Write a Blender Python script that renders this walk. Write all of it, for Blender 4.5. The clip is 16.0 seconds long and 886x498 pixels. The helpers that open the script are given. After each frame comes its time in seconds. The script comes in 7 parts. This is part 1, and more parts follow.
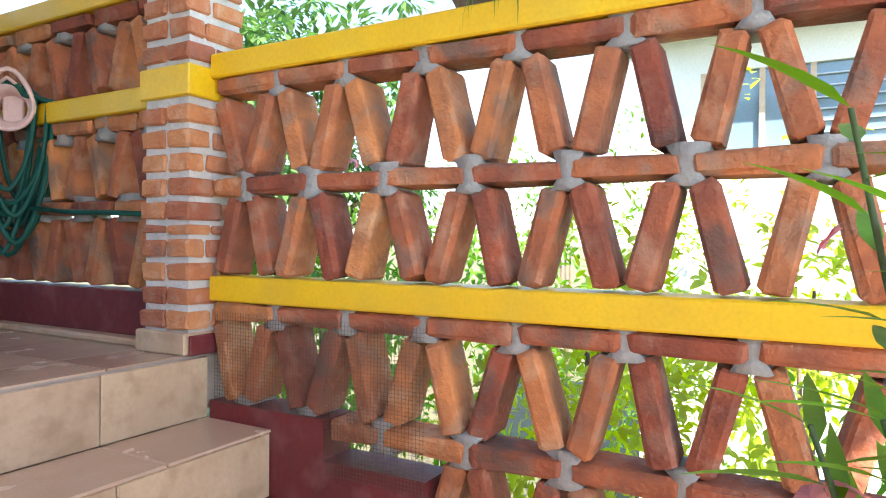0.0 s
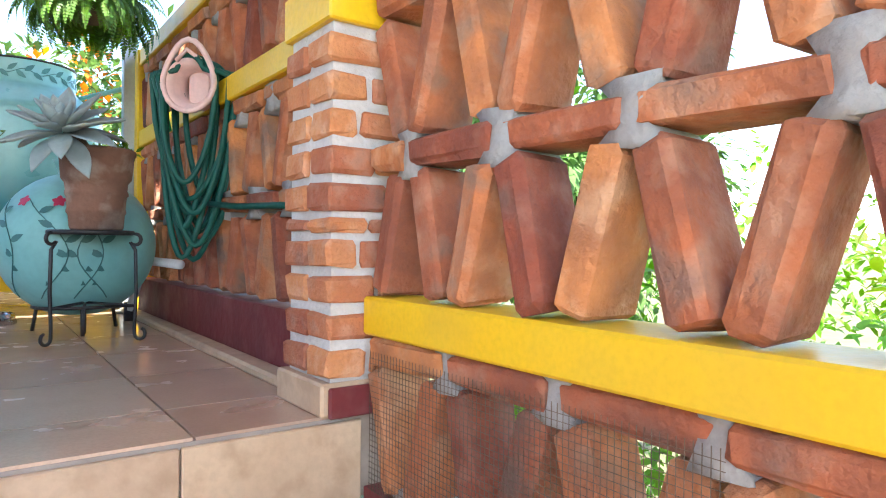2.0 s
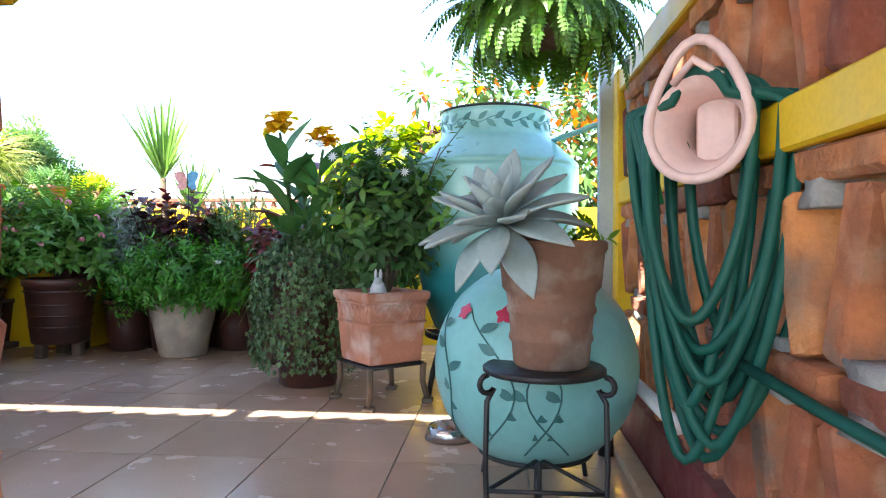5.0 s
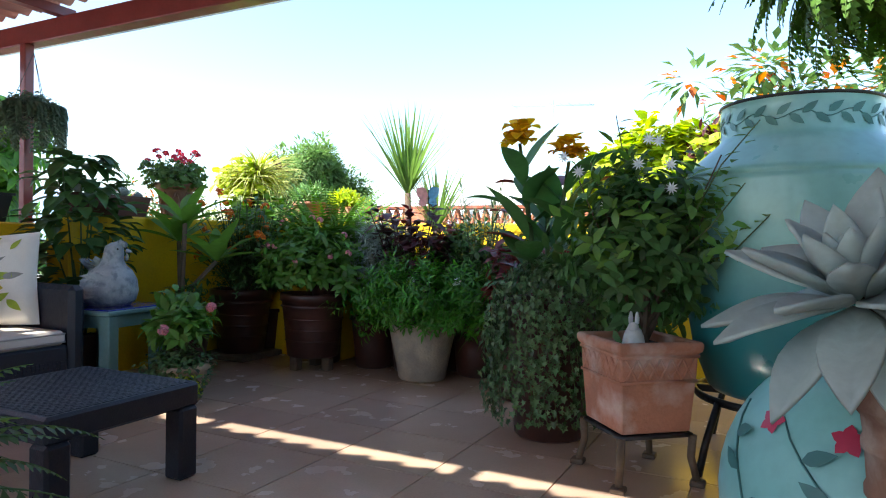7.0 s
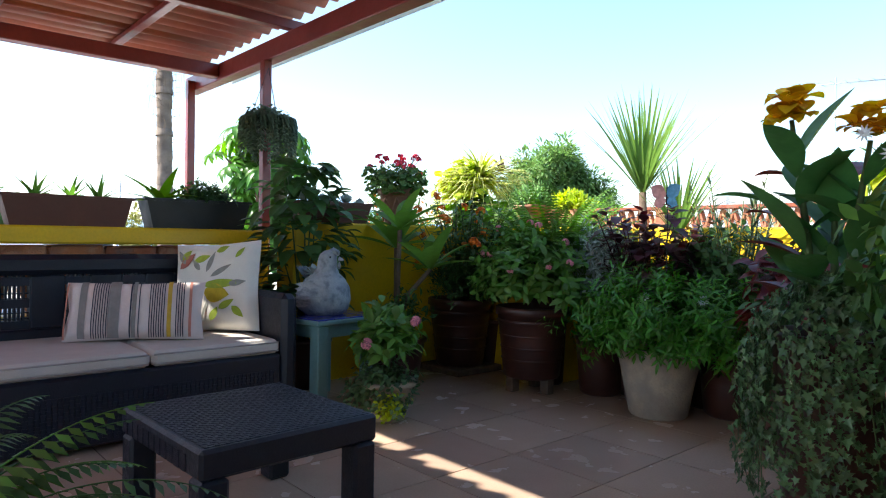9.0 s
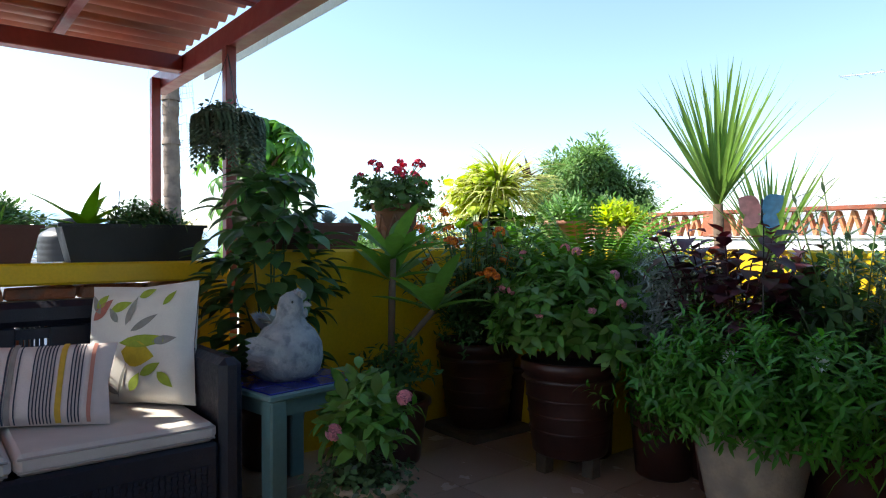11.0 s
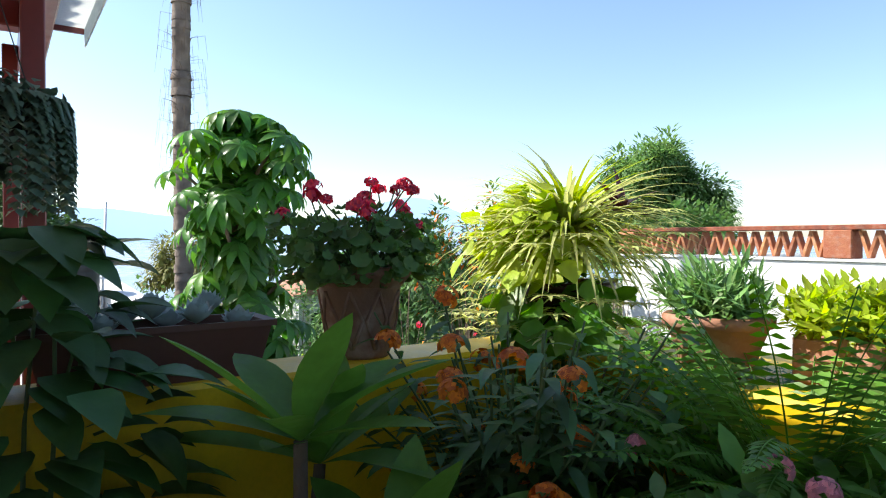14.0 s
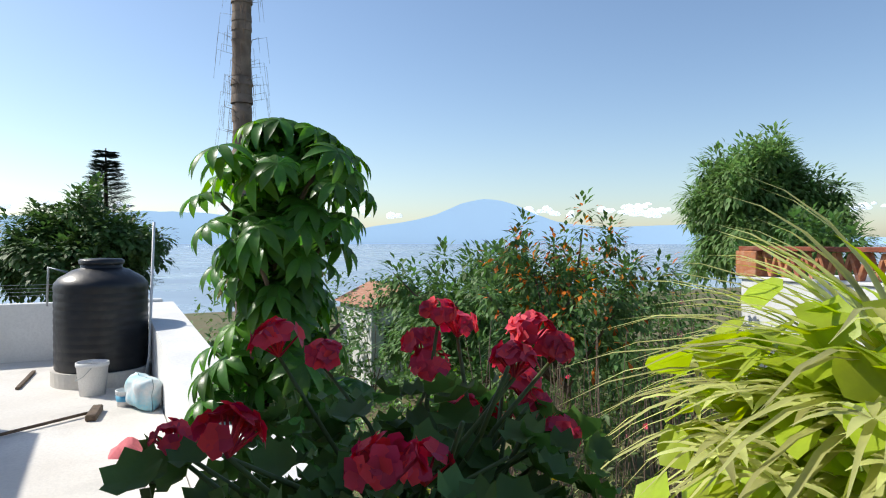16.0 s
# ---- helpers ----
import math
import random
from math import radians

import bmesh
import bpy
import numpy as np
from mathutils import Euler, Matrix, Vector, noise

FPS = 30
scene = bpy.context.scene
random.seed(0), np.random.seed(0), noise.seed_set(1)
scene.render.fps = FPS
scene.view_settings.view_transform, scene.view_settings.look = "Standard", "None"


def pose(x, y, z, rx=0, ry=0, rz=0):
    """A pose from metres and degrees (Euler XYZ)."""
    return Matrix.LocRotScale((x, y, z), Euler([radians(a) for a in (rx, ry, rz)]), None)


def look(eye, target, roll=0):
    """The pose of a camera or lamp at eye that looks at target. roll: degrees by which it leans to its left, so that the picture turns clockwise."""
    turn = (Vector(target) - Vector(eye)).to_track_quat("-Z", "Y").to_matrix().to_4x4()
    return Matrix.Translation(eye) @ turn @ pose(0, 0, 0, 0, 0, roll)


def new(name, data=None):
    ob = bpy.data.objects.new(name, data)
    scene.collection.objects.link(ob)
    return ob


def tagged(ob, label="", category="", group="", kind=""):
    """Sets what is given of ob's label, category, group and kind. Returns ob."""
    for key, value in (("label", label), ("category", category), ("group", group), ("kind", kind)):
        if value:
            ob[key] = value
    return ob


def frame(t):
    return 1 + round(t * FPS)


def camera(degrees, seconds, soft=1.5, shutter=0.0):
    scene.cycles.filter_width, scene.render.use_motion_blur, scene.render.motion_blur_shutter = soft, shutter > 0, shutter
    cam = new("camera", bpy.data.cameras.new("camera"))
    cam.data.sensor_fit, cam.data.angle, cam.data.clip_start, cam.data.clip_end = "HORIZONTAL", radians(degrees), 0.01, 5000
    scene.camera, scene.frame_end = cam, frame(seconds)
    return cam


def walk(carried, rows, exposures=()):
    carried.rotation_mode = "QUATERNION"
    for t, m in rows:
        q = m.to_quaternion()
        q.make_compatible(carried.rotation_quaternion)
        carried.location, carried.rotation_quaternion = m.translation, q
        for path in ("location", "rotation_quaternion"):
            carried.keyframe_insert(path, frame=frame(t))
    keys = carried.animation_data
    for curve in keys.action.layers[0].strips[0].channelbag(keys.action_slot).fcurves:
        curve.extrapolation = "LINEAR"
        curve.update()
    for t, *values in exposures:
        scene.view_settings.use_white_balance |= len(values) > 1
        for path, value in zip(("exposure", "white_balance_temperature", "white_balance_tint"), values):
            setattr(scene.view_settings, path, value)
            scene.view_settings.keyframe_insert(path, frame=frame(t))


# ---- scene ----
EXPOSURES = [(0.0, 2.2), (1.5, 2.5), (3.5, 2.85), (5.8, 2.4), (7.0, 1.7), (9.0, 1.55), (11.5, 1.15), (12.5, 1.05), (14.0, 0.85), (15.0, 0.42), (16.0, 0.1)]
cam = camera(68.3, 16.0, soft=1.1)
PATH = [
    (0, (-1.536, -1.863, 0.397), (0.211, -0.888, 0.38), 0.5),
    (0.5, (-1.29, -1.754, 0.399), (0.338, -0.593, 0.384), 0.5),
    (1, (-1.072, -1.656, 0.387), (0.423, -0.327, 0.375), 0.6),
    (1.5, (-0.859, -1.505, 0.394), (0.505, -0.042, 0.379), 0.6),
    (2, (-0.657, -1.337, 0.396), (0.521, 0.279, 0.383), 0.7),
    (2.5, (-0.477, -1.16, 0.417), (0.372, 0.651, 0.392), 0.5),
    (3, (-0.383, -0.942, 0.41), (0.096, 1.0, 0.384), 0.7),
    (3.5, (-0.347, -0.721, 0.434), (-0.132, 1.268, 0.406), 0.7),
    (3.7, (-0.347, -0.641, 0.454), (-0.205, 1.354, 0.426), 0.7),
    (4.8, (-0.375, -0.22, 0.72), (-0.5, 1.77, 0.7), 0.5),
    (5.8, (-0.41, 0.158, 0.816), (-0.77, 2.125, 0.794), 0.1),
    (6, (-0.446, 0.186, 0.837), (-0.855, 2.144, 0.822), 0.9),
    (6.5, (-0.471, 0.298, 0.835), (-1.104, 2.194, 0.816), 0.9),
    (7, (-0.477, 0.393, 0.871), (-1.383, 2.176, 0.847), 0.9),
    (7.5, (-0.489, 0.46, 0.869), (-1.581, 2.135, 0.843), 1.0),
    (8, (-0.534, 0.573, 0.877), (-1.793, 2.127, 0.849), 0.9),
    (8.5, (-0.577, 0.741, 0.899), (-2.01, 2.136, 0.869), 0.9),
    (9, (-0.66, 0.885, 0.906), (-2.152, 2.216, 0.876), 0.9),
    (9.2, (-0.688, 0.971, 0.917), (-2.203, 2.276, 0.884), 0.9),
    (11.5, (-1.533, 1.818, 1.083), (-3.089, 3.075, 1.064), -0.1),
    (12, (-1.767, 2.066, 1.137), (-3.323, 3.323, 1.122), -0.3),
    (12.5, (-2.003, 2.267, 1.178), (-3.555, 3.528, 1.17), -0.3),
    (13, (-2.209, 2.487, 1.235), (-3.758, 3.751, 1.216), 0.1),
    (13.5, (-2.42, 2.709, 1.303), (-4.002, 3.933, 1.279), 0.0),
    (14, (-2.667, 2.884, 1.333), (-4.323, 4.004, 1.305), 0.1),
    (14.5, (-2.912, 3.031, 1.393), (-4.609, 4.088, 1.366), 0.1),
    (15, (-3.146, 3.179, 1.462), (-4.876, 4.184, 1.435), 0.2),
    (15.5, (-3.449, 3.306, 1.551), (-5.21, 4.255, 1.526), 0.2),
    (16, (-3.744, 3.462, 1.584), (-5.518, 4.386, 1.561), 0.0),
]
walk(cam, [(t, look(eye, target, roll)) for t, eye, target, roll in PATH], EXPOSURES)

# world, sun and sky
SUN_FROM = Vector((-0.75, -0.8, 1.0)).normalized()
world = bpy.data.worlds.new("world")
scene.world = world
world.use_nodes = True
wn = world.node_tree.nodes
sky = wn.new("ShaderNodeTexSky")
sky.sky_type = "NISHITA"
sky.sun_disc = False
sky.sun_elevation = math.asin(SUN_FROM.z)
sky.sun_rotation = math.atan2(SUN_FROM.x, SUN_FROM.y)
sky.dust_density = 0.7
sky.air_density = 1.0
sky.ozone_density = 2.5
wn["Background"].inputs["Strength"].default_value = 0.15
world.node_tree.links.new(sky.outputs[0], wn["Background"].inputs["Color"])
sun = new("sun", bpy.data.lights.new("sun", "SUN"))
sun.data.energy, sun.data.angle, sun.data.color = 5.0, radians(0.5), (1.0, 0.95, 0.86)
sun.matrix_world = look(SUN_FROM * 30, (0, 0, 0))


# ---- materials ----
def material(name, base, rough=0.6, metal=0.0, vary=0.0, scale=8.0, second=None, fine=60.0, bump=0.0, bump_scale=40.0,
             island=0.0, obj=0.0, translucent=0.0, coat=0.0, stain=None, stain_scale=2.0, stain_amount=0.4, spec=0.5, soot=None):
    """A node material: base colour mixed with a second one by noise at two scales, random change per piece, relief."""
    m = bpy.data.materials.new(name)
    m.use_nodes = True
    nt, nodes = m.node_tree, m.node_tree.nodes
    b = nodes["Principled BSDF"]
    link = nt.links.new
    b.inputs["Roughness"].default_value = rough
    b.inputs["Metallic"].default_value = metal
    b.inputs["Specular IOR Level"].default_value = spec
    b.inputs["Coat Weight"].default_value = coat
    co = nodes.new("ShaderNodeTexCoord").outputs["Object"]
    if obj:
        shift = nodes.new("ShaderNodeVectorMath")
        shift.operation = "MULTIPLY_ADD"
        shift.inputs[1].default_value = (37.0, 53.0, 71.0)
        link(nodes.new("ShaderNodeObjectInfo").outputs["Random"], shift.inputs[0])
        link(co, shift.inputs[2])
        co = shift.outputs[0]

    def rgb(c):
        n = nodes.new("ShaderNodeRGB")
        n.outputs[0].default_value = (*c, 1)
        return n.outputs[0]

    def tex(sc, detail=4.0):
        n = nodes.new("ShaderNodeTexNoise")
        n.inputs["Scale"].default_value = sc
        n.inputs["Detail"].default_value = detail
        link(co, n.inputs["Vector"])
        return n.outputs["Fac"]

    def remap(v, lo, hi, a=0.0, z=1.0):
        n = nodes.new("ShaderNodeMapRange")
        n.inputs["From Min"].default_value, n.inputs["From Max"].default_value = lo, hi
        n.inputs["To Min"].default_value, n.inputs["To Max"].default_value = a, z
        link(v, n.inputs["Value"])
        return n.outputs[0]

    def mix(f, a, c):
        n = nodes.new("ShaderNodeMix")
        n.data_type = "RGBA"
        if isinstance(f, float):
            n.inputs["Factor"].default_value = f
        else:
            link(f, n.inputs["Factor"])
        link(a, n.inputs["A"])
        link(c, n.inputs["B"])
        return n.outputs["Result"]

    col = rgb(base)
    if second is None:
        second = tuple(c * (1 - vary) for c in base)
    if vary or second != base:
        col = mix(remap(tex(scale), 0.35, 0.65), col, rgb(second))
        col = mix(remap(tex(fine), 0.4, 0.75, 0.0, 0.45), col, rgb(tuple(c * 0.72 for c in base)))
    if stain:
        col = mix(remap(tex(stain_scale, 6.0), 0.5, 0.68, 0.0, stain_amount), col, rgb(stain))
    if soot:
        col = mix(remap(tex(soot[1], 5.0), 0.56, 0.7, 0.0, soot[2]), col, rgb(soot[0]))
    if island or obj:
        h = nodes.new("ShaderNodeHueSaturation")
        link(col, h.inputs["Color"])
        if obj:
            r = nodes.new("ShaderNodeObjectInfo").outputs["Random"]
        else:
            r = nodes.new("ShaderNodeNewGeometry").outputs["Random Per Island"]
        k = obj or island
        link(remap(r, 0, 1, 1 - k, 1 + k * 0.8), h.inputs["Value"])
        link(remap(r, 0, 1, 0.5 - 0.03 * k, 0.5 + 0.04 * k), h.inputs["Hue"])
        col = h.outputs[0]
    link(col, b.inputs["Base Color"])
    if bump:
        n = nodes.new("ShaderNodeBump")
        n.inputs["Strength"].default_value = bump
        n.inputs["Distance"].default_value = 0.01
        link(tex(bump_scale, 6.0), n.inputs["Height"])
        link(n.outputs[0], b.inputs["Normal"])
    link(remap(tex(scale * 2.3), 0.3, 0.7, max(rough - 0.08, 0.02), min(rough + 0.1, 1)), b.inputs["Roughness"])
    if translucent:
        t = nodes.new("ShaderNodeBsdfTranslucent")
        g = nodes.new("ShaderNodeHueSaturation")
        g.inputs["Value"].default_value = 1.5
        g.inputs["Saturation"].default_value = 1.1
        link(col, g.inputs["Color"])
        link(g.outputs[0], t.inputs["Color"])
        s = nodes.new("ShaderNodeMixShader")
        s.inputs[0].default_value = translucent
        link(b.outputs[0], s.inputs[1])
        link(t.outputs[0], s.inputs[2])
        link(s.outputs[0], nodes["Material Output"].inputs["Surface"])
    return m


BRICK = material("brick", (0.47, 0.145, 0.062), 0.9, vary=0.3, scale=9, second=(0.27, 0.092, 0.052), fine=90, bump=1.0, bump_scale=55, obj=0.42, stain=(0.5, 0.27, 0.17), stain_scale=11, stain_amount=0.65, soot=((0.1, 0.075, 0.065), 5.5, 0.75))
BRICK_ORANGE = material("pillar brick", (0.51, 0.205, 0.095), 0.85, vary=0.3, scale=12, second=(0.45, 0.15, 0.07), fine=120, bump=0.8, bump_scale=80, obj=0.28, stain=(0.56, 0.32, 0.22), stain_scale=18, stain_amount=0.6, soot=((0.16, 0.08, 0.06), 9.0, 0.5))
MORTAR = material("mortar", (0.33, 0.32, 0.3), 0.95, vary=0.3, scale=10, second=(0.3, 0.3, 0.29), fine=90, bump=0.7, bump_scale=60)
PALE_MORTAR = material("pale mortar", (0.62, 0.61, 0.58), 0.95, vary=0.3, scale=10, second=(0.5, 0.49, 0.47), fine=90, bump=0.8, bump_scale=60)
YELLOW = material("yellow paint", (0.82, 0.53, 0.008), 0.45, vary=0.1, scale=3, second=(0.76, 0.47, 0.01), fine=80, bump=0.12, bump_scale=60, stain=(0.55, 0.38, 0.05), stain_scale=4, stain_amount=0.3)
MAROON = material("maroon paint", (0.17, 0.022, 0.025), 0.55, vary=0.2, scale=4, second=(0.12, 0.018, 0.022), fine=60, bump=0.25, bump_scale=40, stain=(0.3, 0.15, 0.14), stain_scale=9, stain_amount=0.3)
TILE = material("floor tile", (0.56, 0.4, 0.295), 0.2, vary=0.2, scale=3, second=(0.5, 0.35, 0.255), fine=140, bump=0.04, bump_scale=9, obj=0.1, stain=(0.55, 0.4, 0.3), stain_scale=2.2, stain_amount=0.4)
STEP_TILE = material("step tile", (0.58, 0.43, 0.29), 0.4, vary=0.15, scale=6, second=(0.5, 0.36, 0.24), fine=60, bump=0.15, bump_scale=30, obj=0.06, stain=(0.35, 0.23, 0.14), stain_scale=13, stain_amount=0.55)
GROUT = material("grout", (0.4, 0.34, 0.29), 0.9, vary=0.2, scale=10)
RED_STEEL = material("red steel", (0.22, 0.03, 0.03), 0.4, vary=0.15, scale=5, second=(0.18, 0.025, 0.026), fine=40, bump=0.05, coat=0.2)
RED_SHEET = material("red sheet", (0.42, 0.1, 0.06), 0.5, vary=0.15, scale=3, second=(0.27, 0.075, 0.055), fine=30, stain=(0.4, 0.2, 0.15), stain_scale=3)
FROST = material("frosted sheet", (0.6, 0.61, 0.59), 0.4, vary=0.1, scale=4, translucent=0.75)
WHITE = material("white wall", (0.78, 0.78, 0.76), 0.85, vary=0.06, scale=2, second=(0.7, 0.7, 0.68), fine=40, bump=0.15, stain=(0.55, 0.54, 0.52), stain_scale=1.3, stain_amount=0.35)
CONCRETE = material("roof concrete", (0.74, 0.71, 0.66), 0.9, vary=0.15, scale=1.2, second=(0.66, 0.62, 0.56), fine=30, bump=0.3, stain=(0.35, 0.33, 0.3), stain_scale=0.9, stain_amount=0.5)
DARK_RATTAN = material("dark rattan", (0.01, 0.013, 0.026), 0.45, vary=0.2, scale=20, island=0.25, bump=0.2, bump_scale=150)
CREAM = material("cream fabric", (0.62, 0.56, 0.5), 0.95, vary=0.08, scale=12, fine=300, bump=0.3, bump_scale=350)
AQUA = material("aqua glaze", (0.22, 0.5, 0.47), 0.38, vary=0.08, scale=3, second=(0.19, 0.45, 0.43), fine=30, bump=0.08, bump_scale=14)
TERRACOTTA = material("terracotta", (0.42, 0.2, 0.12), 0.85, vary=0.3, scale=9, second=(0.34, 0.15, 0.09), fine=90, bump=0.35, bump_scale=60, stain=(0.55, 0.42, 0.33), stain_scale=12, stain_amount=0.55)
OLD_CLAY = material("weathered clay", (0.27, 0.135, 0.085), 0.9, vary=0.35, scale=7, second=(0.19, 0.1, 0.07), fine=70, bump=0.5, bump_scale=45, stain=(0.5, 0.4, 0.33), stain_scale=9, stain_amount=0.6, soot=((0.09, 0.06, 0.05), 4.0, 0.6))
BROWN_POT = material("brown glazed pot", (0.075, 0.024, 0.015), 0.4, vary=0.3, scale=6, second=(0.045, 0.016, 0.012), fine=60, bump=0.2, bump_scale=20)
STONE_POT = material("stone pot", (0.52, 0.41, 0.29), 0.9, vary=0.2, scale=10, second=(0.36, 0.3, 0.24), fine=90, bump=0.5, bump_scale=70, stain=(0.25, 0.2, 0.16), stain_scale=8)
BLACK_IRON = material("black iron", (0.016, 0.016, 0.018), 0.45, vary=0.3, scale=20, bump=0.2, bump_scale=90)
SOIL = material("soil", (0.045, 0.03, 0.02), 0.95, vary=0.4, scale=30, bump=0.9, bump_scale=80)
BARK = material("bark", (0.15, 0.105, 0.07), 0.9, vary=0.3, scale=14, second=(0.1, 0.07, 0.05), fine=70, bump=0.7, bump_scale=40)
STEM = material("green stem", (0.09, 0.14, 0.04), 0.6, vary=0.3, scale=20)
BLUE_HOSE = material("green hose", (0.006, 0.09, 0.066), 0.5, vary=0.15, scale=8, spec=0.3)
PINK_PLASTIC = material("pink plastic", (0.78, 0.55, 0.5), 0.45, vary=0.06, scale=5)
STEEL = material("steel", (0.6, 0.6, 0.6), 0.22, 1.0, vary=0.1, scale=10)
GREY_METAL = material("grey metal", (0.42, 0.46, 0.47), 0.45, 0.5, vary=0.15, scale=8)
TEAL_PAINT = material("teal paint", (0.13, 0.24, 0.23), 0.5, vary=0.15, scale=8, fine=50, bump=0.1)
BLUE_TILE = material("blue tile", (0.016, 0.025, 0.26), 0.15, vary=0.2, scale=15, coat=0.4)
WHITE_PLASTIC = material("white plastic", (0.72, 0.72, 0.72), 0.4, vary=0.05, scale=10)
BLACK_PLASTIC = material("black plastic", (0.014, 0.014, 0.016), 0.42, vary=0.3, scale=6, bump=0.1, stain=(0.05, 0.05, 0.05), stain_scale=3)
GLAZED_HEN = material("grey ceramic", (0.36, 0.39, 0.4), 0.6, vary=0.25, scale=16, second=(0.24, 0.28, 0.31), fine=70, bump=0.7, bump_scale=45, stain=(0.11, 0.14, 0.17), stain_scale=26, stain_amount=0.75)


def leafmat(name, c, var=0.35, tr=0.35, rough=0.42, second=None):
    return material(name, c, rough, vary=0.22, scale=14, second=second, fine=60, island=var, translucent=tr, spec=0.45, bump=0.15, bump_scale=40)


LEAF_MID = leafmat("mid green leaf", (0.14, 0.29, 0.05))
LEAF_DARK = leafmat("dark green leaf", (0.08, 0.175, 0.048), tr=0.28, rough=0.5)
LEAF_LIME = leafmat("lime leaf", (0.45, 0.55, 0.04), tr=0.45)
LEAF_FRESH = leafmat("fresh green leaf", (0.15, 0.33, 0.03), tr=0.4)
LEAF_GREY = leafmat("silver leaf", (0.42, 0.5, 0.46), tr=0.15, rough=0.7)
LEAF_IVY = leafmat("ivy leaf", (0.11, 0.19, 0.075), tr=0.25, rough=0.35, var=0.55)
LEAF_GERANIUM = leafmat("geranium leaf", (0.12, 0.22, 0.055), tr=0.3, rough=0.6)
LEAF_SPIKE = leafmat("pale finger leaf", (0.2, 0.36, 0.1), tr=0.2, rough=0.5)
LEAF_BUSH = leafmat("grass green leaf", (0.1, 0.29, 0.03), tr=0.35)
LEAF_FRANGIPANI = leafmat("frangipani leaf", (0.15, 0.29, 0.05), tr=0.4, rough=0.55, var=0.2)
LEAF_YUCCA = leafmat("yucca leaf", (0.19, 0.31, 0.08), tr=0.45, rough=0.45)
LEAF_DONKEY = leafmat("donkey tail leaf", (0.13, 0.2, 0.13), tr=0.1, rough=0.55, var=0.25)
LEAF_WINE = leafmat("dark wine leaf", (0.085, 0.022, 0.032), tr=0.2, rough=0.4)
LEAF_RED = leafmat("red wine leaf", (0.17, 0.025, 0.025), tr=0.35)
LEAF_BLUE = leafmat("pale succulent leaf", (0.46, 0.55, 0.53), tr=0.15, rough=0.55, var=0.15)
LEAF_FAR = leafmat("tree leaf", (0.12, 0.225, 0.06), tr=0.3, rough=0.6)
LEAF_DRY = leafmat("dry scrub leaf", (0.26, 0.26, 0.08), tr=0.3, rough=0.7)
LEAF_CANNA = leafmat("canna leaf", (0.075, 0.18, 0.05), tr=0.35, rough=0.5, var=0.25)
LEAF_STRIPE = leafmat("pale striped leaf", (0.66, 0.67, 0.26), tr=0.4)
PETAL_RED = leafmat("red petal", (0.82, 0.075, 0.14), tr=0.3, rough=0.6, var=0.3)
PETAL_PINK = leafmat("pink petal", (0.75, 0.3, 0.36), tr=0.3, rough=0.6)
PETAL_ORANGE = leafmat("orange petal", (0.8, 0.2, 0.02), tr=0.3, rough=0.6)
PETAL_YELLOW = leafmat("yellow petal", (0.85, 0.5, 0.02), tr=0.35, rough=0.6)
PETAL_WHITE = leafmat("white petal", (0.8, 0.8, 0.78), tr=0.3, rough=0.6, var=0.08)


